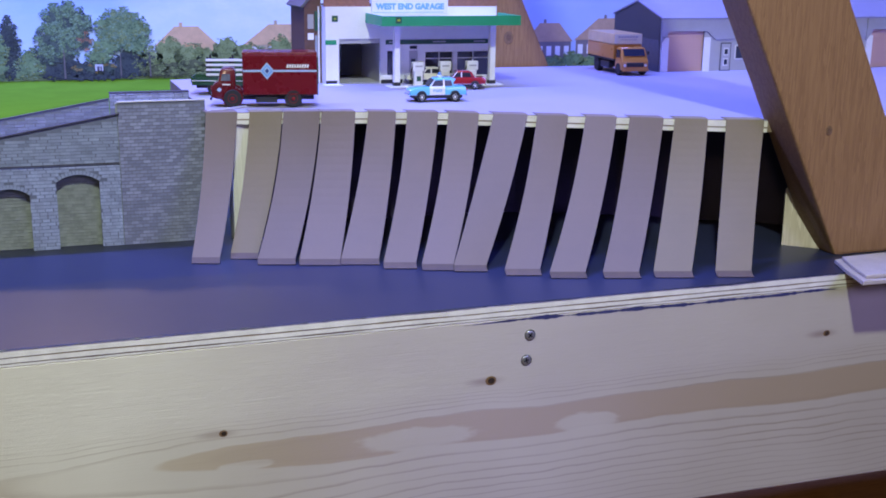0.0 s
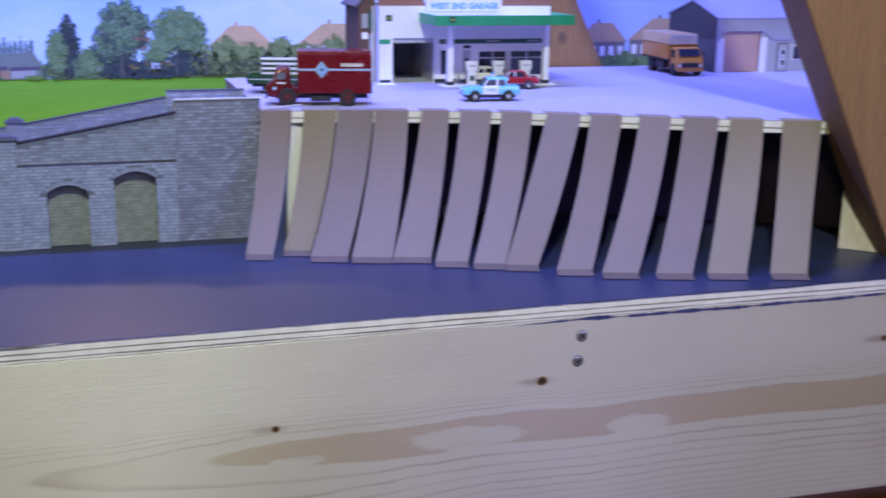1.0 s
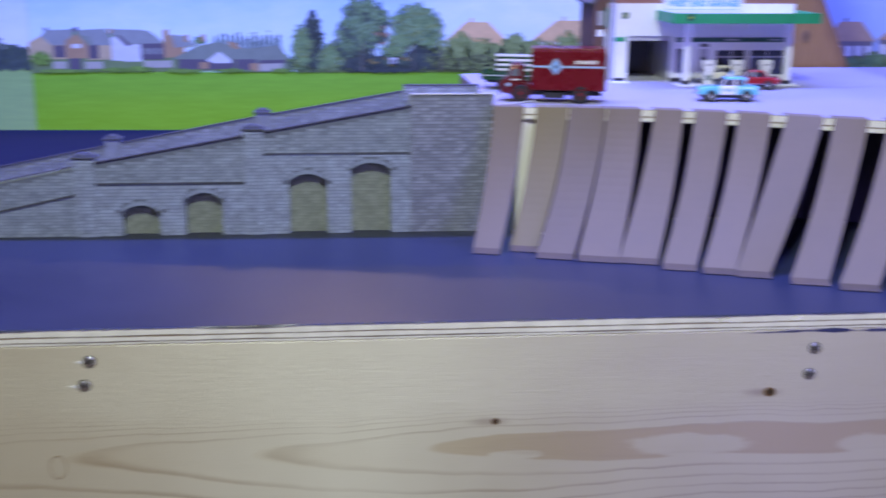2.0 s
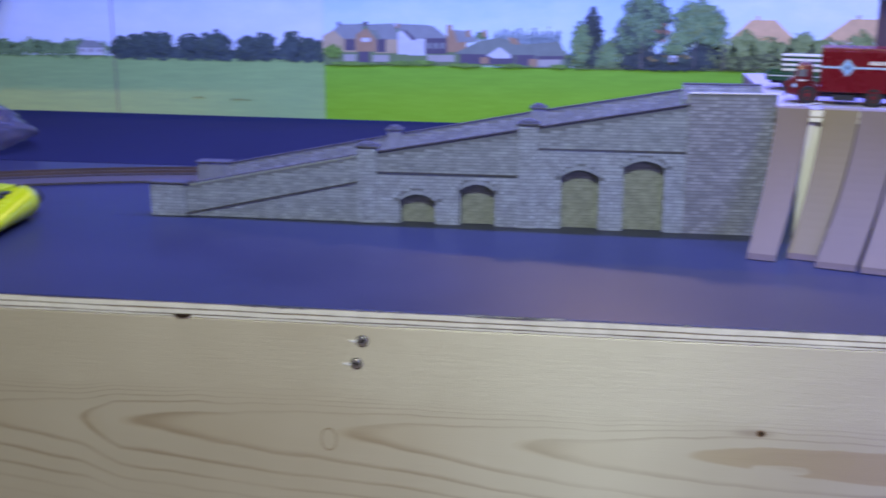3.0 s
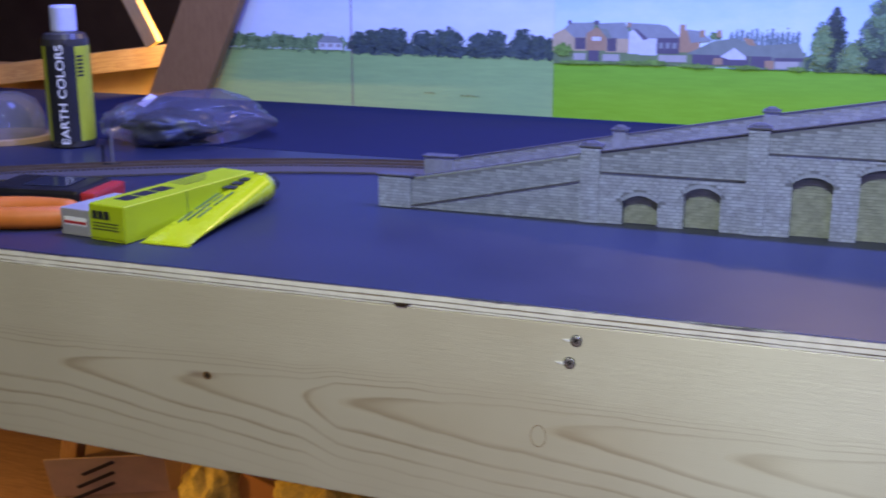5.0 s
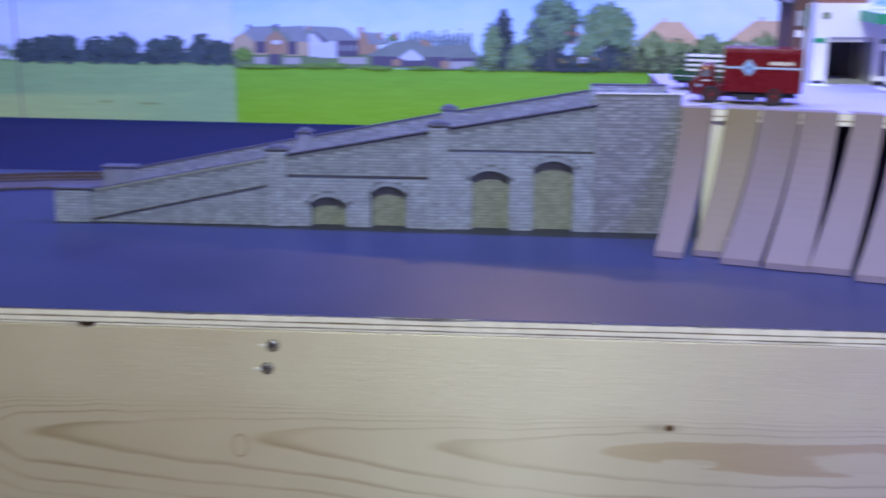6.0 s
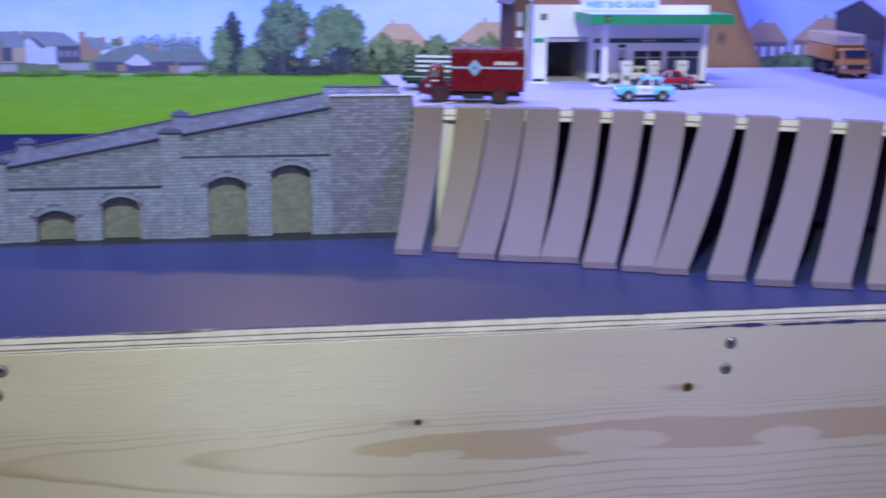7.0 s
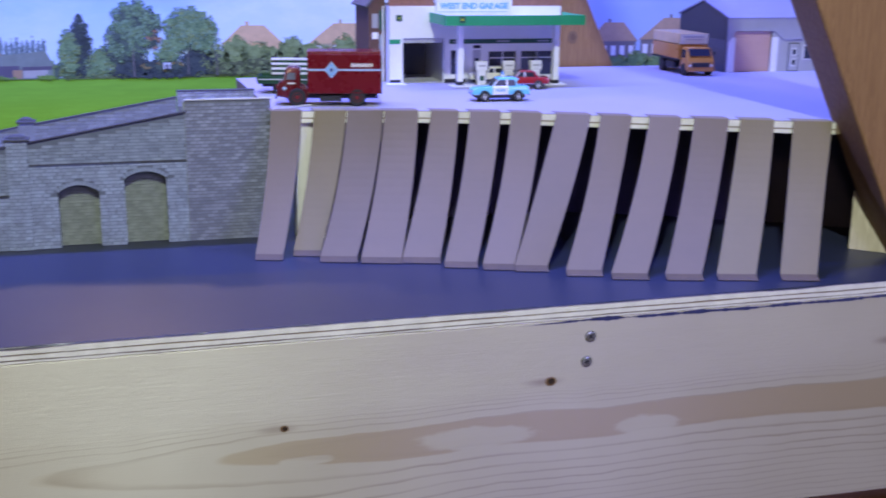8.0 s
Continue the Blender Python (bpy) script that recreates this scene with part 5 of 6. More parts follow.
# ---- the garage ----
def garage():
    y = 0.376
    g = group_of("garage", pose(0, 0, DECK), "white card filling station with green canopy and blue lettering", "garage building")
    x0, x1, top = 0.2000, 0.3670, 0.0705
    for a, b, lo, hi in ((x0, 0.2115, 0, top), (0.2115, 0.2520, 0.0415, top), (0.2520, 0.2740, 0, top), (0.2740, 0.2800, 0, 0.030), (0.2880, 0.2960, 0, top),
                         (0.2740, 0.2880, 0.030, top), (0.2960, 0.3600, 0.0285, top), (0.2960, 0.3600, 0, 0.0060), (0.3230, 0.3280, 0.0060, 0.0285), (0.3600, x1, 0, top)):
        part("wall_panel", box(nb(), a, b, y, y + 0.002, lo, hi), M["white"], g)
    part("side_wall", box(nb(), x0, x0 + 0.002, y + 0.002, y + 0.075, 0, top), M["white"], g)
    part("side_wall", box(nb(), x1 - 0.002, x1, y + 0.002, y + 0.075, 0, top), M["white"], g)
    part("back_wall", box(nb(), x0 + 0.002, x1 - 0.002, y + 0.073, y + 0.075, 0, top), M["gable_back"], g)
    part("workshop_floor", box(nb(), 0.2022, 0.3648, y + 0.0022, y + 0.0728, 0.0, 0.0006), M["grey_card"], g)
    part("partition", box(nb(), 0.2530, 0.2545, y + 0.0022, y + 0.0728, 0.0007, 0.050), M["barn_wall"], g)
    part("inner_door", box(nb(), 0.2140, 0.2320, y + 0.0700, y + 0.0728, 0.0007, 0.034), M["glass_dark"], g)
    part("roof", box(nb(), x0 + 0.002, x1 - 0.002, y + 0.004, y + 0.072, 0.060, 0.062), M["slate"], g)
    for a, b in ((x0 - 0.001, 0.2420), (0.3180, x1 + 0.001)):
        part("roof_tiles", prism(nb(), [(a, top), (b, top), (b, top + 0.012), (a, top + 0.012)], y + 0.001, y + 0.003), M["roof_tile"], g)
    sign = part("sign_board", bevelled(box(nb(), 0.2430, 0.3170, y - 0.0028, y, 0.0640, 0.0790), 0.0004, 1), M["white_paint"], g, "white sign board with blue letters")
    lettering("lettering", "WEST END GARAGE", 0.0072, pose(0.2800, y - 0.0030, 0.0705) @ UP, M["ink_blue"], sign, "light blue capital letters", 0.00042)
    part("sign_rule", box(nb(), 0.2440, 0.3120, y - 0.0031, y - 0.0028, 0.0652, 0.0657), M["ink_blue"], sign)
    b = part("badge", box(nb(), 0.2060, 0.2115, y - 0.0008, y, 0.0570, 0.0625), M["green_dark"], g, "small dark green square badge")
    part("badge_mark", box(nb(), 0.2080, 0.2097, y - 0.0011, y - 0.0008, 0.0590, 0.0605), M["bottle_green"], b)
    part("green_band", box(nb(), x0 - 0.0004, 0.2100, y - 0.0007, y, 0.0365, 0.0405), M["green"], g)
    band = part("green_band", box(nb(), 0.2570, 0.3640, y - 0.0007, y, 0.0360, 0.0402), M["green_dark"], g, "dark green band over the shop front")
    for a, b in ((0.2600, 0.2680), (0.3030, 0.3160), (0.3440, 0.3560)):
        part("print_bar", box(nb(), a, b, y - 0.0009, y - 0.0007, 0.0374, 0.0388), M["ink_grey"], band)
    for a, b in ((x0, 0.2105), (0.2525, 0.2735), (0.3605, x1)):
        part("plinth", box(nb(), a, b, y - 0.0006, y, 0.0, 0.0036), M["ink_black"], g)
    for a, b in ((0.2115, 0.2123), (0.2512, 0.2520)):
        part("door_frame", box(nb(), a, b, y - 0.0010, y + 0.003, 0, 0.0415), M["white_paint"], g)
    part("roller_door", box(nb(), 0.2123, 0.2512, y + 0.0022, y + 0.0032, 0.0370, 0.0412), M["grey_card"], g, "rolled-up grey workshop door")
    for a, b, lo, hi in ((0.2965, 0.3228, 0.0062, 0.0283), (0.3282, 0.3595, 0.0062, 0.0283)):
        w = part("shop_window", box(nb(), a, b, y + 0.0009, y + 0.0013, lo, hi), M["glass_dark"], g, "dark shop window")
        part("frame", box(nb(), a, b, y - 0.0003, y + 0.0008, hi - 0.0062, hi - 0.0054), M["white_paint"], w)
        part("frame", box(nb(), (a + b) / 2 - 0.0004, (a + b) / 2 + 0.0004, y - 0.0003, y + 0.0008, lo, hi), M["white_paint"], w)
    d = part("shop_door", box(nb(), 0.2802, 0.2878, y + 0.0005, y + 0.0012, 0.0, 0.0298), M["barn_wall"], g, "pale half-glazed shop door")
    part("pane", box(nb(), 0.2818, 0.2862, y + 0.0002, y + 0.0005, 0.015, 0.0225), M["glass_dark"], d)
    part("fanlight", box(nb(), 0.2805, 0.2875, y - 0.0004, y, 0.0316, 0.0346), M["glass_dark"], g)
    part("side_window", box(nb(), 0.2585, 0.2650, y - 0.0004, y, 0.0080, 0.0300), M["glass_dark"], g)
    # canopy on two columns
    c = part("canopy", box(nb(), 0.2390, 0.3680, 0.3225, y - 0.0002, 0.0575, 0.0580), M["white"], g, "flat forecourt canopy with green fascia")
    part("soffit_board", box(nb(), 0.2402, 0.3668, 0.3237, y - 0.0002, 0.0560, 0.0575), M["grey_card"], c)
    part("fascia", box(nb(), 0.2376, 0.3694, 0.3211, 0.3225, 0.0560, 0.0648), M["green"], c)
    part("fascia", box(nb(), 0.2376, 0.2390, 0.3225, y - 0.0002, 0.0560, 0.0648), M["green"], c)
    part("fascia", box(nb(), 0.3680, 0.3694, 0.3225, y - 0.0002, 0.0560, 0.0648), M["green"], c)
    bd = part("badge", box(nb(), 0.2502, 0.2555, 0.3203, 0.3211, 0.0585, 0.0640), M["green_dark"], c)
    part("badge_mark", box(nb(), 0.2515, 0.2542, 0.3200, 0.3203, 0.0604, 0.0620), M["bottle_green"], bd)
    for xa, ya in ((0.2560, 0.3455), (0.3490, 0.3455)):
        col = part("column", box(nb(), xa + 0.0006, xa + 0.0058, ya, ya + 0.006, 0.0006, 0.0560), M["white"], g)
        part("plinth", box(nb(), xa + 0.0002, xa + 0.0062, ya - 0.0004, ya + 0.0064, 0.0006, 0.0042), M["ink_black"], col)
    k = part("pump_island", bevelled(slab(nb(), [(0.2500, 0.3370), (0.3600, 0.3370), (0.3620, 0.3550), (0.2500, 0.3550)], 0.0, 0.0009), 0.0003, 1), M["white"], g, "pale raised pump island")
    part("pavement", slab(nb(), [(0.1960, 0.3640), (0.2130, 0.3640), (0.2110, y - 0.0010), (0.1960, y - 0.0010)], 0.0, 0.0009), M["white"], g)
    # brown house end beside the workshop
    h = group_of("brick_house", pose(0, 0, DECK), "brown brick-printed card house end with slate roof", "house")
    part("wall", box(nb(), 0.1840, 0.1995, 0.392, 0.452, 0, 0.073), M["brown_brick"], h)
    part("gable_wall", prism(nb(), [(0.1840, 0.073), (0.1995, 0.073), (0.1995, 0.088), (0.1900, 0.080)], 0.392, 0.452), M["brown_brick"], h)
    part("roof", prism(nb(), [(0.1800, 0.0700), (0.1815, 0.0685), (0.1995, 0.0880), (0.1995, 0.0905)], 0.389, 0.455), M["slate"], h)
    for lo, hi, mat in ((0.050, 0.063, "ink_grey"), (0.040, 0.046, "white"), (0.018, 0.026, "glass_dark")):
        part("window", box(nb(), 0.1870, 0.1925, 0.3912, 0.392, lo, hi), M[mat], h)
    part("drainpipe", box(nb(), 0.1965, 0.1978, 0.3908, 0.392, 0.0, 0.070), M["white"], h)
    part("window", box(nb(), 0.1938, 0.1960, 0.3912, 0.392, 0.012, 0.044), M["glass_pale"], h)
    part("green_sign", box(nb(), 0.1935, 0.1990, 0.3910, 0.392, 0.048, 0.066), M["green_dark"], h)


def petrol_pump(m):
    p = group_of("petrol_pump", m, "white petrol pump with green panel on the island", "petrol pump", "pumps under the canopy")
    part("body", bevelled(box(nb(), -0.0040, 0.0040, -0.003, 0.003, 0, 0.0130), 0.0004, 1), M["white_paint"], p)
    part("head", bevelled(box(nb(), -0.0055, 0.0055, -0.0032, 0.0032, 0.0130, 0.0215), 0.0006, 1), M["white_paint"], p)
    part("dial", box(nb(), -0.0034, 0.0034, -0.0036, -0.0032, 0.0168, 0.0182), M["ink_grey"], p)
    part("panel", box(nb(), -0.0020, 0.0020, -0.0034, -0.0030, 0.0040, 0.0085), M["green_dark"], p)
    bm = nb()
    for k in range(14):
        a, b = k / 14, (k + 1) / 14
        f = lambda t: Vector((-0.0055 - 0.0015 * math.sin(3.14 * t), -0.001, 0.017 - 0.011 * math.sin(1.57 * t)))
        p0, p1 = f(a), f(b)
        lathe(bm, [(0.0005, 0), (0.0005, (p1 - p0).length)], 6, Matrix.Translation(p0) @ (p1 - p0).to_track_quat("Z", "Y").to_matrix().to_4x4())
    part("hose", bm, M["tyre"], p)
    return p


# ---- road vehicles ----
def wheel(parent, x, y, r, w, rim, name="wheel"):
    side = 1 if y > 0 else -1
    m = Matrix.Translation((x, y, r)) @ pose(0, 0, 0, -90 * side)
    t = part(name, lathe(nb(), [(r * 0.62, -w), (r * 0.94, -w), (r, -w * 0.75), (r, -w * 0.25), (r * 0.94, 0), (r * 0.62, 0)], 22, m), M["tyre"], parent, smooth=False)
    part("rim", lathe(nb(), [(r * 0.64, -w * 0.9), (r * 0.62, -w * 0.06), (r * 0.50, w * 0.02), (r * 0.30, -w * 0.10), (r * 0.18, w * 0.10), (r * 0.05, w * 0.12)], 18, m), rim, t)
    return t


def shell(outline, half, top_half, zc, zt, bevel=0.0012, seg=2):
    """A body from its side outline in x and z; its sides lean in from height zc to zt."""
    bm = prism(nb(), outline, -half, half)
    for v in bm.verts:
        if v.co.z > zc:
            f = min(1.0, (v.co.z - zc) / (zt - zc))
            v.co.y *= 1 + f * (top_half / half - 1)
    return bevelled(bm, bevel, seg, 0.35)


def saloon(name, m, paint, label, door=None, fins=True, length=0.0515):
    """A small 1960s saloon, nose towards +x."""
    s = length / 0.0515
    c = group_of(name, m, label, "car")
    low = [(-0.0255, 0.0056), (-0.0257, 0.0100), (-0.0245, 0.0124), (-0.0130, 0.0122), (0.0080, 0.0120), (0.0215, 0.0112), (0.0250, 0.0098), (0.0257, 0.0068), (0.0250, 0.0056)]
    part("body", shell([(x * s, z) for x, z in low], 0.0096, 0.0088, 0.009, 0.0125), M[paint], c, smooth=True)
    cab = [(-0.0125, 0.0115), (-0.0165 if fins else -0.0160, 0.0116), (-0.0118, 0.0178), (-0.0085, 0.0189), (0.0015, 0.0189), (0.0035, 0.0180), (0.0085, 0.0116)]
    if fins:
        cab = [(-0.0165, 0.0115), (-0.0138, 0.0150), (-0.0165, 0.0182), (-0.0125, 0.0190), (0.0010, 0.0190), (0.0030, 0.0182), (0.0085, 0.0116)]
    part("cabin", shell([(x * s, z) for x, z in cab], 0.0086, 0.0070, 0.0115, 0.019, 0.0008), M[paint], c, smooth=True)
    for sy in (-1, 1):
        t = lambda y, z: sy * (y - 0.0016 * (z - 0.0115) / 0.0075)
        def glaze(n, pts, mat="car_glass"):
            bm = nb()
            f = [bm.verts.new((x * s, t(0.00885, z), z)) for x, z in pts]
            g = [bm.verts.new((x * s, t(0.0084, z), z)) for x, z in pts]
            bm.faces.new(f), bm.faces.new(g[::-1])
            for i in range(len(f)):
                j = (i + 1) % len(f)
                bm.faces.new((f[i], f[j], g[j], g[i]))
            return part(n, bm, M[mat], c)
        mid, tail = (-0.0050, -0.0128) if fins else (-0.0016, -0.0112)
        glaze("side_window", [(mid + 0.0006, 0.0128), (0.0062, 0.0128), (0.0026, 0.0172), (mid + 0.0006, 0.0174)])
        glaze("side_window", [(tail, 0.0128), (mid - 0.0008, 0.0128), (mid - 0.0008, 0.0174), (tail + 0.0008, 0.0172)])
        if not door:
            glaze("window_trim", [(mid - 0.0006, 0.0126), (mid + 0.0004, 0.0126), (mid + 0.0004, 0.0176), (mid - 0.0006, 0.0176)], "white_paint")
            glaze("window_trim", [(0.0064, 0.0126), (0.0072, 0.0126), (0.0034, 0.0176), (0.0026, 0.0176)], "white_paint")
        if door:
            d = part("door", bevelled(box(nb(), -0.0060 * s, 0.0078 * s, sy * 0.0094 - 0.0005, sy * 0.0094 + 0.0005, 0.0060, 0.0118), 0.0002, 1), M[door], c, "white painted door")
            lettering("lettering", "POLICE", 0.0024, pose(0.0010 * s, sy * 0.01005, 0.0092, 90, 0, 0 if sy < 0 else 180), M["ink_blue"], d, "small dark blue lettering", 0.0001)
            glaze("door_frame", [(-0.0060, 0.0116), (0.0080, 0.0116), (0.0074, 0.0127), (-0.0060, 0.0127)], door)
            glaze("door_frame", [(-0.0058, 0.0127), (-0.0044, 0.0127), (-0.0044, 0.0180), (-0.0058, 0.0180)], door)
            glaze("door_frame", [(0.0064, 0.0127), (0.0074, 0.0127), (0.0036, 0.0176), (0.0026, 0.0176)], door)
        part("sill_trim", box(nb(), -0.024 * s, 0.024 * s, sy * 0.0096 - 0.0002, sy * 0.0096 + 0.0002, 0.0056, 0.0060), M["chrome"], c)
        for wx in (-0.0150, 0.0150):
            part("wheel_arch", lathe(nb(), [(0.0047, -0.0010), (0.0047, 0.0)], 20, Matrix.Translation((wx * s, sy * 0.0098, 0.0046)) @ pose(0, 0, 0, -90 * sy)), M["chassis"], c)
            wheel(c, wx * s, sy * 0.0104, 0.0042, 0.0030, M["white_paint"])
        part("headlamp", lathe(nb(), [(0.0016, 0), (0.0014, 0.0006), (0.0006, 0.0008)], 14, pose(0.0251 * s, sy * 0.0064, 0.0086, 0, 90, 0)), M["chrome"], c)
        part("tail_lamp", box(nb(), -0.0262 * s, -0.0255 * s, sy * 0.0078 - 0.0008, sy * 0.0078 + 0.0008, 0.0085, 0.0110), M["tool_red"], c)
    part("windscreen", prism(nb(), [(0.0044, 0.0126), (0.0078, 0.0120), (0.0036, 0.0178), (0.0020, 0.0178)], -0.0066, 0.0066, Matrix.Diagonal((s, 1, 1, 1)) @ Matrix.Translation((0.0006, 0, 0.0002))), M["car_glass"], c)
    for x in (0.0254, -0.0262):
        part("bumper", bevelled(box(nb(), x * s, (x + 0.0010) * s, -0.0092, 0.0092, 0.0050, 0.0062), 0.0002, 1), M["chrome"], c)
    part("grille", box(nb(), 0.0254 * s, 0.0259 * s, -0.0046, 0.0046, 0.0066, 0.0088), M["chrome"], c)
    part("underside", box(nb(), -0.022 * s, 0.022 * s, -0.0080, 0.0080, 0.0030, 0.0058), M["chassis"], c)
    if door:
        part("roof_sign", bevelled(box(nb(), -0.0045, -0.0015, -0.0030, 0.0030, 0.0190, 0.0208), 0.0003, 1), M["white_paint"], c, "white roof sign")
        part("beacon", lathe(nb(), [(0.0009, 0.0208), (0.0010, 0.0226), (0.0004, 0.0232)], 12, pose(-0.003, 0, 0)), M["ink_blue"], c, "small blue beacon")
    return c


def red_lorry(m):
    v = group_of("box_lorry", m, "maroon box lorry with pale blue stripe and diamond emblem", "lorry")
    part("chassis", box(nb(), -0.043, 0.036, -0.008, 0.008, 0.0060, 0.0090), M["chassis"], v)
    van = part("box_body", bevelled(box(nb(), -0.0460, 0.0165, -0.0155, 0.0155, 0.0105, 0.0445), 0.0016, 3), M["red"], v, "maroon box body", smooth=False)
    part("roof", bevelled(box(nb(), -0.0462, 0.0167, -0.0150, 0.0150, 0.0440, 0.0462), 0.0010, 2), M["red"], van, "paler worn roof")
    for sy in (-1, 1):
        def bar(n, x0, x1, z0, z1, mat, off=0.0003):
            return part(n, box(nb(), x0, x1, sy * 0.0155 - off, sy * 0.0155 + off, z0, z1), M[mat], van)
        bar("stripe", -0.0455, -0.0090, 0.0300, 0.0316, "ink_pale")
        bar("stripe", 0.0010, 0.0160, 0.0300, 0.0316, "ink_pale")
        for r, mat, off in ((0.0072, "ink_pale", 0.0004), (0.0056, "ink_blue", 0.0006), (0.0037, "ink_pale", 0.0007), (0.0022, "ink_navy", 0.0008)):
            bm = prism(nb(), [(-0.0040 - r * 0.85, 0.0308), (-0.0040, 0.0308 - r), (-0.0040 + r * 0.85, 0.0308), (-0.0040, 0.0308 + r)], sy * 0.0155 - off, sy * 0.0155 + off)
            part("emblem", bm, M[mat], van, "pale blue diamond emblem")
        for k in range(9):
            x = -0.0385 + 0.0021 * k
            part("print_bar", prism(nb(), [(x, 0.0334), (x + 0.0015, 0.0334), (x + 0.0010, 0.0362), (x - 0.0005, 0.0362)], sy * 0.0155 - 0.0004, sy * 0.0155 + 0.0004), M["ink_white"], van)
        bar("rubbing_strip", -0.0455, 0.0160, 0.0113, 0.0120, "red", 0.0006)
    part("rear_door", box(nb(), -0.0466, -0.0458, -0.0140, 0.0140, 0.0100, 0.0420), M["lorry_green"], van, "dark rear shutter")
    cab = [(0.0226, 0.0078), (0.0226, 0.0298), (0.0245, 0.0322), (0.0332, 0.0322), (0.0352, 0.0302), (0.0368, 0.0212), (0.0408, 0.0192), (0.0426, 0.0160), (0.0426, 0.0085), (0.0380, 0.0070)]
    c = part("cab", shell(cab, 0.0125, 0.0105, 0.019, 0.033, 0.0010), M["red_dark"], v, smooth=True)
    for sy in (-1, 1):
        bm = nb()
        pts = [(0.0268, 0.0222), (0.0346, 0.0222), (0.0334, 0.0278), (0.0268, 0.0280)]
        f = [bm.verts.new((x, sy * (0.0127 - 0.0022 * (z - 0.019) / 0.014), z)) for x, z in pts]
        g = [bm.verts.new((x, sy * (0.0120 - 0.0022 * (z - 0.019) / 0.014), z)) for x, z in pts]
        bm.faces.new(f), bm.faces.new(g[::-1])
        for i in range(4):
            bm.faces.new((f[i], f[(i + 1) % 4], g[(i + 1) % 4], g[i]))
        part("side_window", bm, M["cab_glass"], c)
        part("door_line", box(nb(), 0.0246, 0.0250, sy * 0.0126 - 0.0002, sy * 0.0126 + 0.0002, 0.0090, 0.0210), M["chassis"], c)
        part("print_bar", box(nb(), 0.0268, 0.0335, sy * 0.0126 - 0.0003, sy * 0.0126 + 0.0003, 0.0186, 0.0197), M["ink_white"], c)
        part("emblem", prism(nb(), [(0.0338, 0.0148), (0.0360, 0.0128), (0.0382, 0.0148), (0.0360, 0.0168)], sy * 0.0126 - 0.0003, sy * 0.0126 + 0.0003), M["ink_pale"], c)
        part("mudguard", lathe(nb(), [(0.0088, -0.004), (0.0088, 0.0)], 18, Matrix.Translation((0.0252, sy * 0.0128, 0.0084)) @ pose(0, 0, 0, -90 * sy)), M["red_dark"], c)
        part("headlamp", lathe(nb(), [(0.0018, 0), (0.0016, 0.0010), (0.0006, 0.0013)], 14, pose(0.0418, sy * 0.0085, 0.0120, 0, 90, 0)), M["chrome"], c)
        wheel(v, 0.0252, sy * 0.0142, 0.0075, 0.0042, M["rim_red"])
        wheel(v, -0.0255, sy * 0.0158, 0.0074, 0.0060, M["rim_red"])
        part("side_tank", box(nb(), -0.012, 0.006, sy * 0.0115 - 0.002, sy * 0.0115 + 0.002, 0.0040, 0.0088), M["chassis"], v)
    part("windscreen", prism(nb(), [(0.0350, 0.0222), (0.0372, 0.0215), (0.0354, 0.0296), (0.0336, 0.0298)], -0.0098, 0.0098), M["glass_pale"], c)
    part("grille", box(nb(), 0.0419, 0.0427, -0.0050, 0.0050, 0.0095, 0.0160), M["chrome"], c)
    part("bumper", bevelled(box(nb(), 0.0425, 0.0440, -0.0125, 0.0125, 0.0060, 0.0082), 0.0003, 1), M["chassis"], v)
    return v


def green_lorry(m):
    v = group_of("flatbed_lorry", m, "dark green flatbed lorry carrying white slatted sides", "lorry")
    part("chassis", box(nb(), -0.040, 0.034, -0.007, 0.007, 0.0055, 0.0085), M["chassis"], v)
    bed = part("flatbed", bevelled(box(nb(), -0.0430, 0.0120, -0.0145, 0.0145, 0.0085, 0.0108), 0.0004, 1), M["lorry_green"], v)
    for sy in (-1, 1):
        part("side_board", box(nb(), -0.0430, 0.0120, sy * 0.0142 - 0.0005, sy * 0.0142 + 0.0005, 0.0108, 0.0150), M["lorry_green"], bed)
        part("side_line", box(nb(), -0.0425, 0.0115, sy * 0.0148 - 0.0002, sy * 0.0148 + 0.0002, 0.0122, 0.0127), M["ink_white"], bed)
        wheel(v, -0.0240, sy * 0.0140, 0.0066, 0.0055, M["tool_red"])
        wheel(v, 0.0270, sy * 0.0130, 0.0064, 0.0040, M["tool_red"])
    part("tail_board", box(nb(), -0.0436, -0.0428, -0.0145, 0.0145, 0.0108, 0.0150), M["lorry_green"], bed)
    cab = [(0.0130, 0.0070), (0.0130, 0.0280), (0.0160, 0.0305), (0.0240, 0.0300), (0.0275, 0.0200), (0.0370, 0.0175), (0.0385, 0.0130), (0.0380, 0.0070)]
    part("cab", shell(cab, 0.0122, 0.0105, 0.018, 0.031, 0.0010), M["lorry_green"], v, smooth=True)
    return v


def plank_rack(m):
    r = group_of("stake_body", m, "white slatted stake sides standing on the flatbed lorry", "lorry body")
    for k in range(5):
        part("slat", bevelled(box(nb(), -0.0345, 0.0110, -0.0123, -0.0113, 0.0016 + 0.0043 * k, 0.0037 + 0.0043 * k), 0.0002, 1), M["white_paint"], r)
    part("floor", box(nb(), -0.0345, 0.0110, -0.0110, 0.0110, 0.0, 0.0012), M["lorry_green"], r)
    part("far_side", box(nb(), -0.0345, 0.0110, 0.0113, 0.0120, 0.0012, 0.0170), M["lorry_green"], r, "dark green closed far side")
    for x in (-0.033, -0.012, 0.009):
        for y in (-0.0106, 0.0106):
            part("stake", box(nb(), x - 0.0010, x + 0.0010, y - 0.0007, y + 0.0007, 0.0000, 0.0225), M["chassis"], r)
    return r


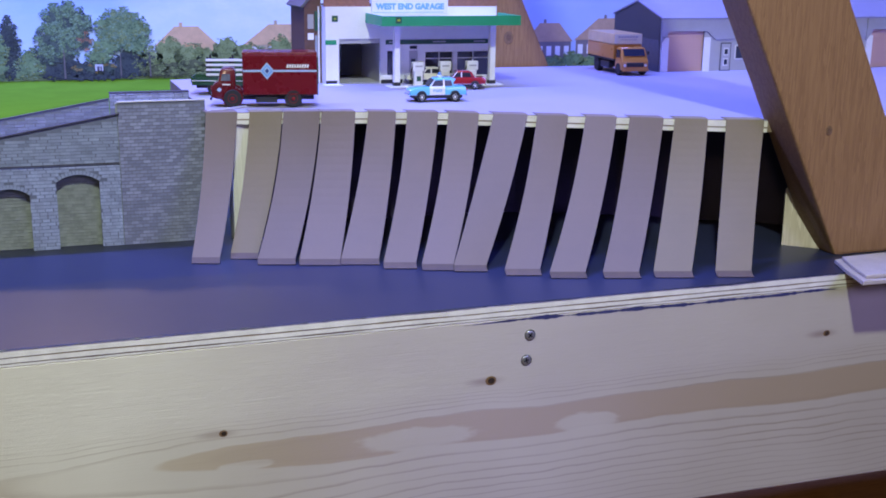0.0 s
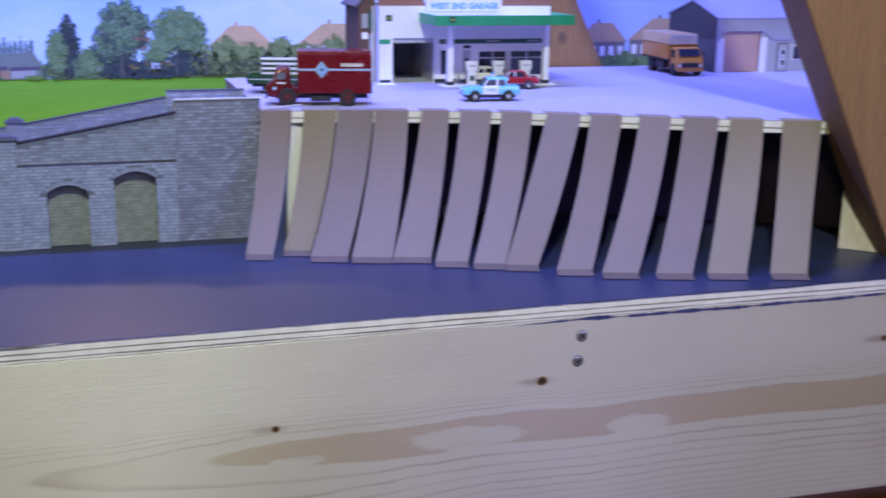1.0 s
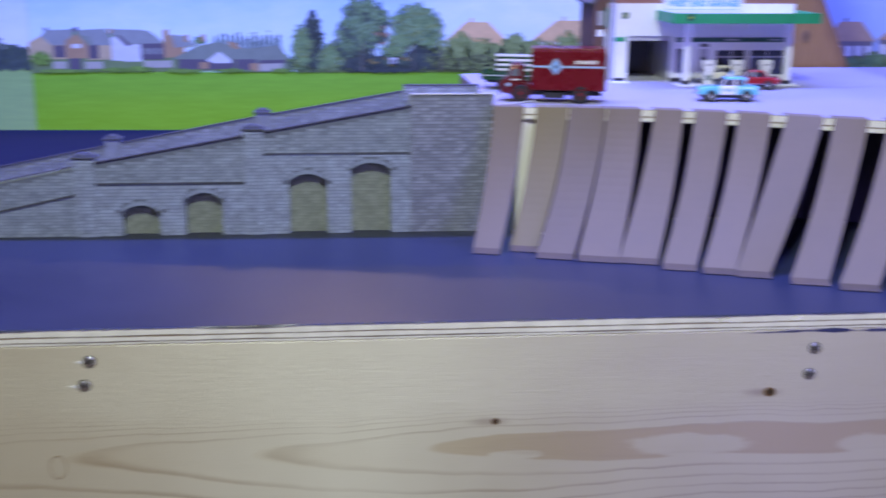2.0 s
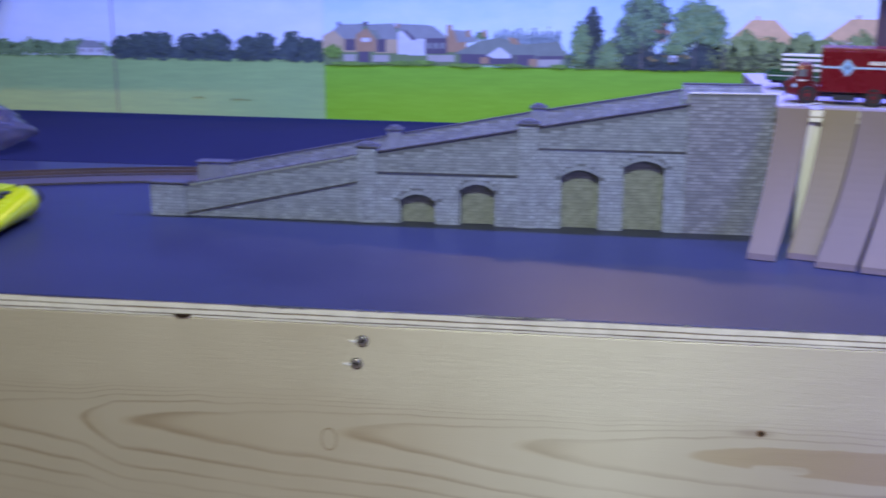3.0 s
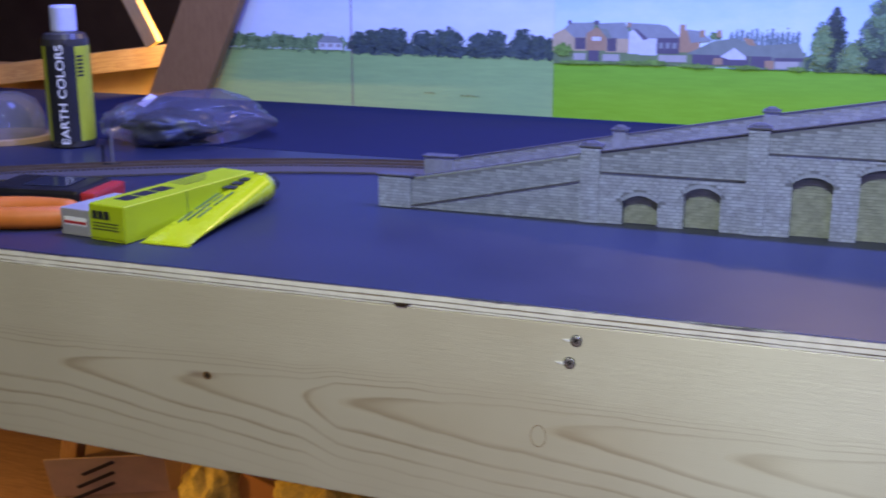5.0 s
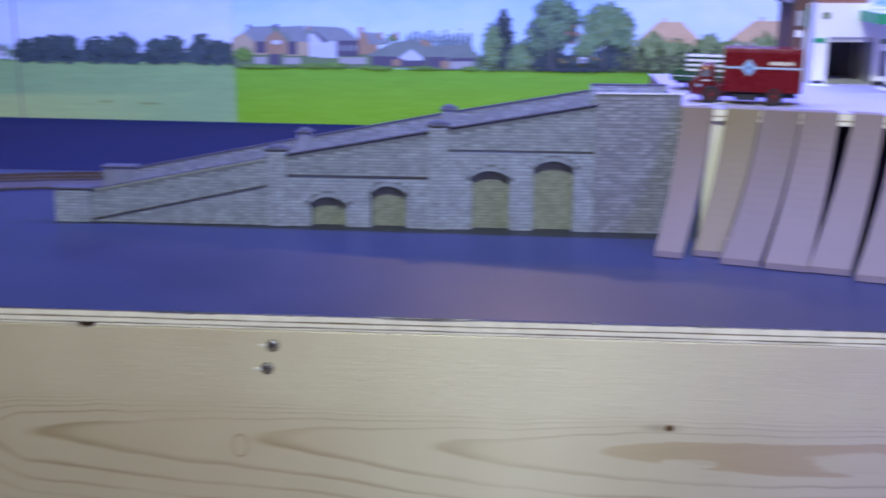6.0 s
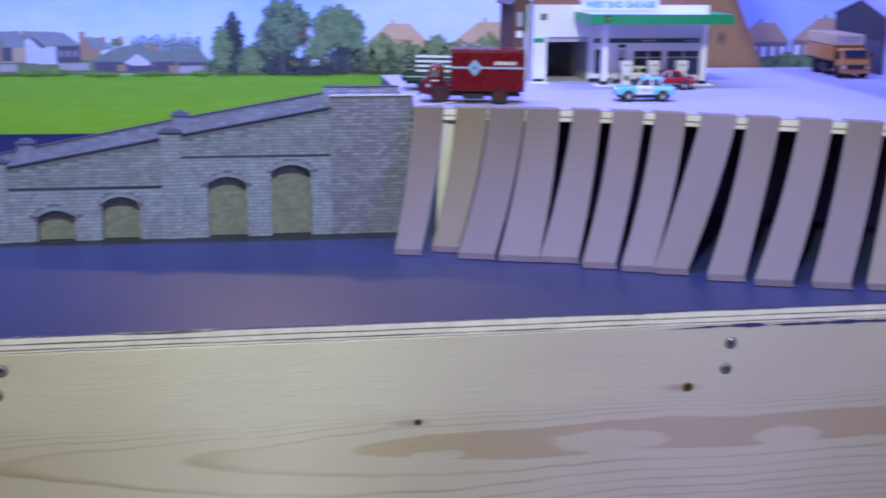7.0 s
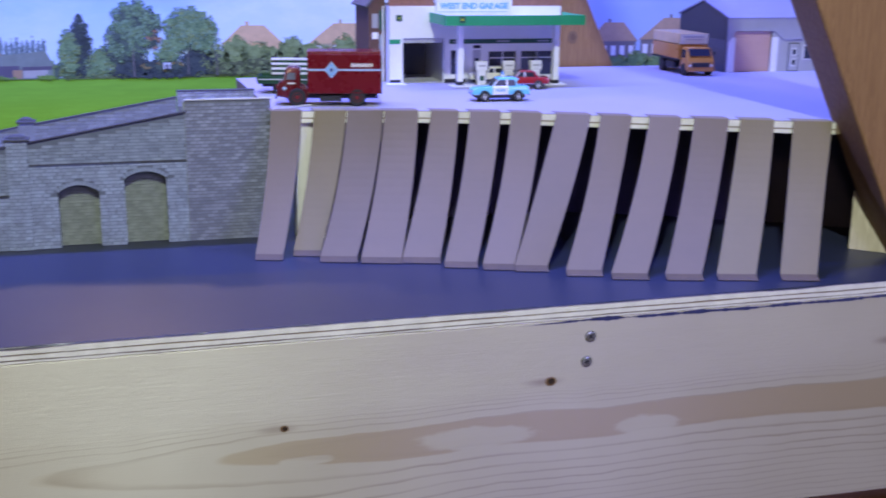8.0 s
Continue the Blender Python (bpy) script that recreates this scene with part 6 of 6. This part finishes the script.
def ochre_lorry(m):
    v = group_of("box_lorry", m, "ochre box lorry with cream upper body parked by the barn", "lorry")
    part("chassis", box(nb(), -0.042, 0.036, -0.008, 0.008, 0.0062, 0.0147), M["chassis"], v)
    for sy in (-1, 1):
        part("side_tank", bevelled(box(nb(), -0.012, 0.008, sy * 0.0115 - 0.0025, sy * 0.0115 + 0.0025, 0.0050, 0.0115), 0.0005, 1), M["chassis"], v)
        part("side_rail", box(nb(), -0.0438, 0.0198, sy * 0.0143 - 0.0004, sy * 0.0143 + 0.0004, 0.0132, 0.0147), M["chassis"], v)
    part("lower_body", bevelled(box(nb(), -0.0440, 0.0200, -0.0150, 0.0150, 0.0148, 0.0284), 0.0008, 2), M["orange"], v, "ochre lower body")
    up = part("upper_body", bevelled(box(nb(), -0.0440, 0.0200, -0.0150, 0.0150, 0.0286, 0.0388), 0.0010, 2), M["cream"], v, "cream upper body")
    # paler sheet paints the stronger light on the front of the cream body
    part("front_panel", box(nb(), 0.0199, 0.0203, -0.0142, 0.0142, 0.0290, 0.0383), M["cream_pale"], up, "front of the cream body, coloured paler as lit, with print")
    for k in range(7):
        part("print_bar", box(nb(), 0.0203, 0.0205, -0.0105 + 0.0030 * k, -0.0083 + 0.0030 * k, 0.0350, 0.0366), M["ink_grey"], up)
    part("print_bar", box(nb(), 0.0203, 0.0205, -0.0085, 0.0085, 0.0328, 0.0334), M["ink_grey"], up)
    cab = [(0.0210, 0.0060), (0.0210, 0.0250), (0.0235, 0.0268), (0.0315, 0.0265), (0.0350, 0.0200), (0.0385, 0.0135), (0.0385, 0.0055)]
    c = part("cab", shell(cab, 0.0138, 0.0122, 0.016, 0.027, 0.0010), M["orange"], v, smooth=True)
    part("windscreen", prism(nb(), [(0.0352, 0.0198), (0.0362, 0.0188), (0.0328, 0.0254), (0.0318, 0.0254)], -0.0108, 0.0108, pose(0.0004, 0, 0)), M["glass_dark"], c)
    part("grille", bevelled(box(nb(), 0.0380, 0.0391, -0.0090, 0.0090, 0.0085, 0.0128), 0.0003, 1), M["chassis"], c)
    part("bumper", bevelled(box(nb(), 0.0385, 0.0400, -0.0138, 0.0138, 0.0045, 0.0070), 0.0003, 1), M["orange"], v)
    for sy in (-1, 1):
        part("side_window", box(nb(), 0.0235, 0.0315, sy * 0.0132 - 0.0003, sy * 0.0132 + 0.0003, 0.0170, 0.0245), M["glass_dark"], c)
        part("mirror", box(nb(), 0.0325, 0.0335, sy * 0.0155 - 0.0010, sy * 0.0155 + 0.0010, 0.0200, 0.0228), M["chassis"], c)
        part("headlamp", lathe(nb(), [(0.0015, 0), (0.0013, 0.0006), (0.0005, 0.0008)], 14, pose(0.0384, sy * 0.0108, 0.0100, 0, 90, 0)), M["cream_pale"], c)
        wheel(v, 0.0290, sy * 0.0140, 0.0060, 0.0040, M["chassis"])
        wheel(v, -0.0220, sy * 0.0140, 0.0060, 0.0055, M["chassis"])
    return v


# ---- the barn ----
def barn():
    y, eave, ridge = 0.418, 0.0560, 0.0715
    b = group_of("industrial_unit", pose(0, 0, DECK), "long pale card industrial unit with pink roller doors", "industrial building")
    x0, x1, d = 0.5700, 1.0900, 0.106
    part("gable_wall", prism(nb(), [(y, 0), (y + d, 0), (y + d, eave), (y + d / 2, ridge), (y, eave)], -0.5718, -0.5700, pose(0, 0, 0, 0, 0, 90)), M["barn_dark"], b, "dark gable end")
    part("gable_base", prism(nb(), [(y + 0.001, 0), (y + d - 0.001, 0), (y + d - 0.001, 0.033), (y + 0.001, 0.033)], -0.5700, -0.5692, pose(0, 0, 0, 0, 0, 90)), M["slate"], b, "slightly paler lower gable")
    for a, z0, c, z1 in ((y - 0.003, eave - 0.001, y + d / 2, ridge), (y + d / 2, ridge, y + d + 0.003, eave - 0.001)):
        part("roof_slope", prism(nb(), [(a, z0), (c, z1), (c, z1 + 0.0015), (a, z0 + 0.0015)], -x1, -x0 + 0.001, pose(0, 0, 0, 0, 0, 90)), M["barn_slope"], b)
    for k in range(2):
        o = 0.2600 * k
        part("front_wall", box(nb(), x0 + o, 0.5785 + o, y, y + 0.002, 0, eave), M["barn_wall"], b)
        part("front_wall", box(nb(), 0.6230 + o, x0 + 0.26 + o, y, y + 0.002, 0, eave), M["barn_wall"], b)
        part("front_wall", box(nb(), 0.5785 + o, 0.6230 + o, y, y + 0.002, 0.0425, eave), M["barn_wall"], b)
        band = prism(nb(), [(x0 + o, eave), (x0 + o, 0.0300), (0.5785 + o, 0.0425), (0.6240 + o, 0.0425), (0.6350 + o, 0.0335), (x0 + 0.259 + o, 0.0335), (x0 + 0.259 + o, eave)], y - 0.0022, y - 0.0001)
        part("fascia_panel", band, M["barn_roof"], b, "pale shaped fascia over the doors")
        for xx in (0.5745, 0.6250):
            part("buttress", prism(nb(), [(xx - 0.003 + o, 0), (xx + 0.0045 + o, 0), (xx + 0.0045 + o, 0.036), (xx - 0.003 + o, 0.036)], y - 0.0018, y - 0.0001), M["white"], b)
        door = part("roller_door", box(nb(), 0.5785 + o, 0.6230 + o, y + 0.0030, y + 0.0040, 0, 0.0425), M["pink"], b, "pink slatted roller door")
        me = None
        for s in range(14):
            z = 0.0015 + 0.0030 * s
            if me is None:
                ob = part("slat", bevelled(box(nb(), 0.5788 + o, 0.6227 + o, y + 0.0026, y + 0.0030, -0.0013, 0.0015), 0.0002, 1), M["pink"], door)
                me = ob.data
                ob.matrix_local = pose(0, 0, z)
            else:
                share("slat", me, door, pose(0, 0, z))
        pd = part("door", box(nb(), 0.6430 + o, 0.6560 + o, y - 0.0008, y - 0.0001, 0.0, 0.0300), M["slate"], b, "dark framed door")
        part("door_leaf", box(nb(), 0.6442 + o, 0.6548 + o, y - 0.0012, y - 0.0008, 0.0010, 0.0288), M["grey_card"], pd)
        for lo in (0.0055, 0.0165):
            pf = part("pane", box(nb(), 0.6466 + o, 0.6524 + o, y - 0.0016, y - 0.0012, lo, lo + 0.0080), M["white_paint"], pd)
            part("glass", box(nb(), 0.6476 + o, 0.6514 + o, y - 0.0019, y - 0.0016, lo + 0.0012, lo + 0.0068), M["glass_dark"], pf)
        w = part("window", box(nb(), 0.6610 + o, 0.6740 + o, y - 0.0010, y - 0.0001, 0.0120, 0.0275), M["white_paint"], b)
        part("glass", box(nb(), 0.6622 + o, 0.6728 + o, y - 0.0014, y - 0.0010, 0.0132, 0.0263), M["glass_dark"], w)
    part("back_wall", box(nb(), x0 + 0.002, x1, y + d - 0.002, y + d, 0, eave), M["barn_wall"], b)
    part("dark_inside", box(nb(), x0 + 0.004, x1, y + 0.006, y + 0.008, 0, eave - 0.002), M["dark"], b)


garage()
pump = petrol_pump(pose(0.2790, 0.3460, DECK + 0.0010))
for px in (0.3050, 0.3315):
    copy_thing(pump, pose(px, 0.3460, DECK + 0.0010))
barn()
red_lorry(pose(0.1180, 0.2450, DECK, 0, 0, 169) @ Matrix.Scale(0.925, 4))
green_lorry(pose(0.1170, 0.3250, DECK, 0, 0, -14))
plank_rack(pose(0.1170, 0.3250, DECK + 0.0108, 0, 0, -14) @ Matrix.Diagonal((0.90, 1, 0.94, 1)))
saloon("police_car", pose(0.2608, 0.2405, DECK, 0, 0, 176) @ Matrix.Diagonal((0.94, 0.95, 1.02, 1)), "blue", "light blue police saloon with white doors on the forecourt", "white_paint")
saloon("red_saloon", pose(0.3095, 0.3200, DECK, 0, 0, 168) @ Matrix.Scale(0.88, 4), "red_car", "dark red saloon car with white window pillars beside the pumps", fins=False, length=0.054)
saloon("cream_saloon", pose(0.2945, 0.3620, DECK, 0, 0, 172) @ Matrix.Scale(0.85, 4), "cream_pale", "pale cream saloon car behind the pumps", fins=False)
ochre_lorry(pose(0.5270, 0.4280, DECK, 0, 0, -93) @ Matrix.Scale(1.06, 4))


# ---- things left on the board ----
def glue_carton():
    c = group_of("glue_carton", pose(-0.5765, 0.0420, 0, 0, 0, -8.5), "long yellow glue carton lying beside its tube", "carton")
    part("body", bevelled(box(nb(), -0.0180, 0.0180, 0.0, 0.158, 0.0002, 0.0290), 0.0006, 1), M["lime"], c)
    part("end_flap", box(nb(), -0.0172, 0.0172, -0.0008, -0.0002, 0.0030, 0.0282), M["lime"], c, "tucked yellow end flap")
    mark = lambda n, x0, x1, z0, z1: part(n, box(nb(), x0, x1, -0.0012, -0.0008, z0, z1), M["ink_black"], c)
    for k in range(3):
        mark("print_mark", -0.0140 + 0.0060 * k, -0.0140 + 0.0060 * k + 0.0050, 0.0175, 0.0240)
    for z in (0.0142, 0.0118, 0.0094):
        mark("print_bar", -0.0140, 0.0120, z, z + 0.0007)
    for k in range(3):
        part("print_mark", box(nb(), -0.010, 0.004, 0.018 + 0.019 * k, 0.034 + 0.019 * k, 0.0290, 0.0293), M["ink_black"], c)
    for k in range(4):
        part("print_bar", box(nb(), -0.013 + 0.005 * k, -0.0118 + 0.005 * k, 0.085, 0.130 - 0.006 * k, 0.0290, 0.0292), M["ink_black"], c)
    part("side_seam", box(nb(), 0.0180, 0.0183, 0.070, 0.0705, 0.0010, 0.0280), M["green_dark"], c)
    return c


def glue_tube():
    t = group_of("glue_tube", pose(-0.5300, 0.0490, 0, 0, 0, 1), "squeezed yellow glue tube with black cap", "glue tube")
    bm = nb()
    n, seg, rows = 20, 24, []
    for i in range(n + 1):
        u = i / n
        w = 0.0205 * (1 - u) + 0.0135 * u
        h = 0.0006 + 0.0128 * u ** 0.7
        row = []
        for k in range(seg):
            a = 2 * math.pi * k / seg
            x = w * math.cos(a)
            z = h + h * math.sin(a) * (1.0 + 0.10 * noise.noise((3 * u, k * 0.5, 2))) + 0.0008
            row.append(bm.verts.new((x + 0.0020 * u, u * 0.150 - 0.004 * (1 - u) * (k / seg - 0.5), max(0.0003, z))))
        rows.append(row)
    for a, b in zip(rows, rows[1:]):
        for k in range(seg):
            bm.faces.new((a[k], a[(k + 1) % seg], b[(k + 1) % seg], b[k]))
    bm.faces.new(rows[0][::-1]), bm.faces.new(rows[-1])
    part("body", bm, M["lime_tube"], t, smooth=True)
    part("crimp", box(nb(), -0.0206, 0.0206, -0.0030, 0.0015, 0.0004, 0.0014), M["lime_tube"], t, "flat crimped tube end")
    part("shoulder", lathe(nb(), [(0.0134, 0.0), (0.0120, 0.003), (0.0075, 0.006)], 24, pose(0.002, 0.150, 0.0142, -90)), M["cap_white"], t)
    part("cap", lathe(nb(), [(0.0074, 0.006), (0.0080, 0.008), (0.0068, 0.020), (0.0058, 0.021)], 20, pose(0.002, 0.150, 0.0142, -90)), M["cap_black"], t, "black screw cap")
    for k, (x, y, z) in enumerate(((-0.004, 0.106, 0.0218), (-0.004, 0.117, 0.0232), (-0.004, 0.128, 0.0245))):
        part("print_mark", box(nb(), -0.006, 0.006, -0.0035, 0.0035, -0.0004, 0.0004, pose(x, y, z + 0.0012, 8)), M["ink_black"], t)
    top = lambda y: 2 * (0.0006 + 0.0128 * (y / 0.150) ** 0.7) + 0.0012
    for x, spans in ((-0.0075, ((0.030, 0.052), (0.056, 0.094))), (-0.0020, ((0.034, 0.070), (0.074, 0.090))), (0.0035, ((0.040, 0.062), (0.066, 0.098)))):
        for y0, y1 in spans:
            rise = math.degrees(math.atan2(top(y1) - top(y0), y1 - y0))
            part("print_bar", box(nb(), -0.0007, 0.0007, -(y1 - y0) / 2, (y1 - y0) / 2, -0.0004, 0.0002, pose(x, (y0 + y1) / 2, top((y0 + y1) / 2) - abs(x) * 0.06, rise)), M["green_dark"], t)
    return t


def paint_bottle():
    b = group_of("paint_bottle", pose(-0.8775, 0.3930, 0, 0, 0, 52) @ Matrix.Diagonal((0.82, 0.82, 0.99, 1)), "round craft paint bottle with olive and black label", "bottle")
    part("body", lathe(nb(), [(0.0285, 0.0), (0.0305, 0.002), (0.0305, 0.116), (0.0300, 0.121), (0.0270, 0.126), (0.0160, 0.1285)], 40), M["bottle_body"], b, smooth=False)
    lab = part("label", lathe(nb(), [(0.0307, 0.008), (0.0309, 0.009), (0.0309, 0.112), (0.0307, 0.113)], 40), M["bottle_green"], b, "olive green wrap label")
    bm = nb()
    n = 10
    for z0, z1 in ((0.008, 0.1135),):
        lo, hi = [], []
        for k in range(n + 1):
            a = radians(-160 + 76 * k / n)
            lo.append(bm.verts.new((0.0312 * math.cos(a), 0.0312 * math.sin(a), z0)))
            hi.append(bm.verts.new((0.0312 * math.cos(a), 0.0312 * math.sin(a), z1)))
        for k in range(n):
            bm.faces.new((lo[k], lo[k + 1], hi[k + 1], hi[k]))
    part("dark_panel", bm, M["bottle_dark"], lab, "black label panel")
    a = radians(-120)
    lettering("lettering", "EARTH COLORS", 0.0152, Matrix.Translation((0.0317 * math.cos(a), 0.0317 * math.sin(a), 0.060)) @ pose(0, 0, 0, 0, 0, -30) @ UP @ pose(0, 0, 0, 0, 0, 90), M["ink_white"], lab, "white capital letters", 0.0002)
    for k in range(6):
        a = radians(-78)
        part("print_bar", box(nb(), -0.0045, 0.0045, -0.0314, -0.0308, 0.080 + 0.0042 * k, 0.0822 + 0.0042 * k, pose(0, 0, 0, 0, 0, 18)), M["ink_black"], lab)
    part("cap", lathe(nb(), [(0.0165, 0.1285), (0.0172, 0.130), (0.0168, 0.154), (0.0158, 0.1565), (0.010, 0.1570)], 32), M["cap_white"], b, "white flip-top cap")
    return b


def parts_bag():
    g = group_of("plastic_bag", pose(-0.772, 0.476, 0, 0, 0, 60) @ Matrix.Diagonal((0.80, 1.08, 1.0, 1)), "crumpled clear plastic bag of small parts", "plastic bag")
    bm = nb()
    bmesh.ops.create_icosphere(bm, subdivisions=5, radius=1.0)
    for v in bm.verts:
        d = v.co.copy()
        crease = 0.12 * noise.noise(d * 1.8) + 0.06 * abs(noise.noise(d * 4.5)) + 0.018 * noise.noise(d * 11)
        r = 1 + 1.4 * crease
        x, y, z = d.x * 0.125 * r, d.y * 0.070 * r, d.z * 0.030 * r + 0.026
        if d.x > 0.3:
            z *= 1 - 0.55 * (d.x - 0.3)
            y *= 1 + 0.25 * (d.x - 0.3)
        v.co = (x, y, max(0.0006 + 0.0004 * noise.noise(d * 20), z))
    part("bag", bm, M["film"], g, "creased clear film", smooth=True)
    rng = random.Random(8)
    for k in range(26):
        x, y = rng.uniform(-0.08, 0.0), rng.uniform(-0.035, 0.03)
        s = rng.uniform(0.003, 0.008)
        m = pose(x, y, 0.006 + rng.uniform(0, 0.014), rng.uniform(0, 180), rng.uniform(0, 180), rng.uniform(0, 180))
        mat = ("chassis", "chassis", "part_metal", "ink_grey")[k % 4]
        part("small_part", bevelled(box(nb(), -s, s, -s * 0.3, s * 0.3, -s * 0.22, s * 0.22, m), 0.0003, 1), M[mat], g)
    bm = nb()
    bmesh.ops.create_icosphere(bm, subdivisions=4, radius=1.0)
    for v in bm.verts:
        d = v.co.copy()
        r = 1 + 0.35 * noise.noise(d * 2.2 + Vector((4, 0, 0))) + 0.12 * noise.noise(d * 7)
        v.co = (-0.035 + d.x * 0.062 * r, d.y * 0.042 * r, max(0.0015, 0.017 + d.z * 0.018 * r))
    part("dark_contents", bm, M["bag_dark"], g, "dark folded packing inside the bag", smooth=True)
    part("paper_label", box(nb(), -0.013, 0.013, -0.006, 0.006, 0.0, 0.0004, pose(-0.062, 0.012, 0.0475, 14, -22, 12)), M["white_edge"], g, "small white paper label")


def track():
    """A loose curved length of track behind the ramp's foot."""
    n = 60
    pts = []
    for i in range(n + 1):
        t = i / n
        pts.append(Vector((-0.99 + 0.57 * t, 0.392 - 0.27 * (1 - t) ** 1.8 - 0.02 * (1 - t), 0)))
    def side(i, d):
        a, b = pts[max(0, i - 1)], pts[min(n, i + 1)]
        t = (b - a).normalized()
        return pts[i] + Vector((-t.y, t.x, 0)) * d
    g = group_of("track", pose(0, 0, 0), "curved length of brown model railway track", "railway track")
    def sweep(d0, d1, z0, z1):
        bm = nb()
        rows = [[bm.verts.new(side(i, d) + Vector((0, 0, z))) for d, z in ((d0, z0), (d1, z0), (d1, z1), (d0, z1))] for i in range(n + 1)]
        for a, b in zip(rows, rows[1:]):
            for k in range(4):
                bm.faces.new((a[k], a[(k + 1) % 4], b[(k + 1) % 4], b[k]))
        bm.faces.new(rows[0][::-1]), bm.faces.new(rows[-1])
        return bm
    part("track_bed", sweep(-0.034, 0.030, 0.0003, 0.0022), M["ballast"], g, "grey foam track bed")
    part("rail", sweep(-0.0008, 0.0002, 0.0036, 0.0062), M["rail"], g)
    part("rail", sweep(0.0158, 0.0168, 0.0036, 0.0062), M["rail"], g)
    me = None
    for i in range(0, n):
        for f in (0.25, 0.75):
            a, b = pts[i], pts[i + 1]
            p = a.lerp(b, f)
            ang = math.degrees(math.atan2((b - a).y, (b - a).x))
            m = pose(p.x, p.y, 0.0029, 0, 0, ang)
            if me is None:
                ob = part("sleeper", box(nb(), -0.0016, 0.0016, -0.0070, 0.0230, -0.0007, 0.0007), M["sleeper"], g)
                me = ob.data
                ob.matrix_local = m
            else:
                share("sleeper", me, g, m)


def odds():
    b = group_of("small_carton", pose(-0.6120, 0.0500, 0, 0, 0, -8), "small grey carton with a red label stripe", "carton")
    part("body", bevelled(box(nb(), -0.0155, 0.0155, 0, 0.060, 0.0002, 0.0215), 0.0005, 1), M["box_grey"], b)
    part("label", box(nb(), -0.0115, 0.0115, -0.0004, 0.0, 0.0085, 0.0150), M["ink_white"], b)
    part("stripe", box(nb(), -0.0115, 0.0115, -0.0007, -0.0004, 0.0098, 0.0120), M["tool_red"], b)
    p = group_of("pliers", pose(-0.668, 0.062, 0, 0, 0, 20), "pliers with thick orange grips", "pliers")
    for k, (y0, z0) in enumerate(((0.0, 0.009), (0.020, 0.010))):
        f = lambda t: Vector((-0.06 + 0.10 * t, y0 * (1 - 0.6 * t) + (0.012 if k else -0.008) * math.sin(3.0 * t), z0))
        bm, rows = nb(), []
        for i in range(25):
            t = i / 24
            r = 0.0092 * min(1.0, 0.45 + 6 * t, 0.45 + 6 * (1 - t))
            q = Matrix.Translation(f(t)) @ (f(t + 0.01) - f(t - 0.01)).to_track_quat("Z", "Y").to_matrix().to_4x4()
            rows.append([bm.verts.new(q @ Vector((r * math.cos(6.2832 * j / 16), r * math.sin(6.2832 * j / 16), 0))) for j in range(16)])
        for ra, rb in zip(rows, rows[1:]):
            for j in range(16):
                bm.faces.new((ra[j], ra[(j + 1) % 16], rb[(j + 1) % 16], rb[j]))
        bm.faces.new(rows[0][::-1]), bm.faces.new(rows[-1])
        part("grip", bm, M["grip"], p, "orange rubber grip", smooth=True)
    part("jaw", bevelled(box(nb(), 0.040, 0.085, 0.000, 0.016, 0.004, 0.015), 0.002, 2), M["zinc"], p)
    w = group_of("rail_cutter", pose(-0.700, 0.150, 0, 0, 0, 8), "black tool with red trim lying on the board", "tool")
    part("body", bevelled(box(nb(), -0.060, 0.030, -0.030, 0.030, 0.0002, 0.017), 0.004, 2), M["cap_black"], w)
    part("window", bevelled(box(nb(), -0.030, 0.012, -0.018, 0.018, 0.017, 0.0180), 0.0006, 1), M["glass_dark"], w)
    part("trim", bevelled(box(nb(), 0.030, 0.044, -0.028, 0.028, 0.002, 0.015), 0.003, 2), M["tool_red"], w)
    s = group_of("buffer_post", pose(-0.7585, 0.296, 0.0025), "thin pale post on a small black base", "post")
    part("base", bevelled(box(nb(), -0.010, 0.010, -0.006, 0.006, 0, 0.0026), 0.0005, 1), M["cap_black"], s)
    part("stem", lathe(nb(), [(0.0016, 0.0024), (0.0016, 0.036), (0.0010, 0.037)], 12, pose(0.003, 0, 0)), M["gable_back"], s)
    part("clip", box(nb(), -0.0085, -0.0070, -0.001, 0.001, 0.0024, 0.020), M["cap_black"], s)
    l = group_of("plastic_dome", pose(-0.975, 0.400, 0), "clear plastic dome beside the paint bottle", "plastic lid")
    part("dome", lathe(nb(), [(0.044, 0.0006), (0.045, 0.006), (0.042, 0.030), (0.034, 0.046), (0.020, 0.054), (0.004, 0.056)], 40), M["film_thick"], l, smooth=True)
    part("foot_ring", lathe(nb(), [(0.050, 0.0004), (0.050, 0.006), (0.046, 0.007)], 40), M["box_brown"], l, "brown ring under the dome")


glue_carton()
glue_tube()
paint_bottle()
parts_bag()
track()
odds()
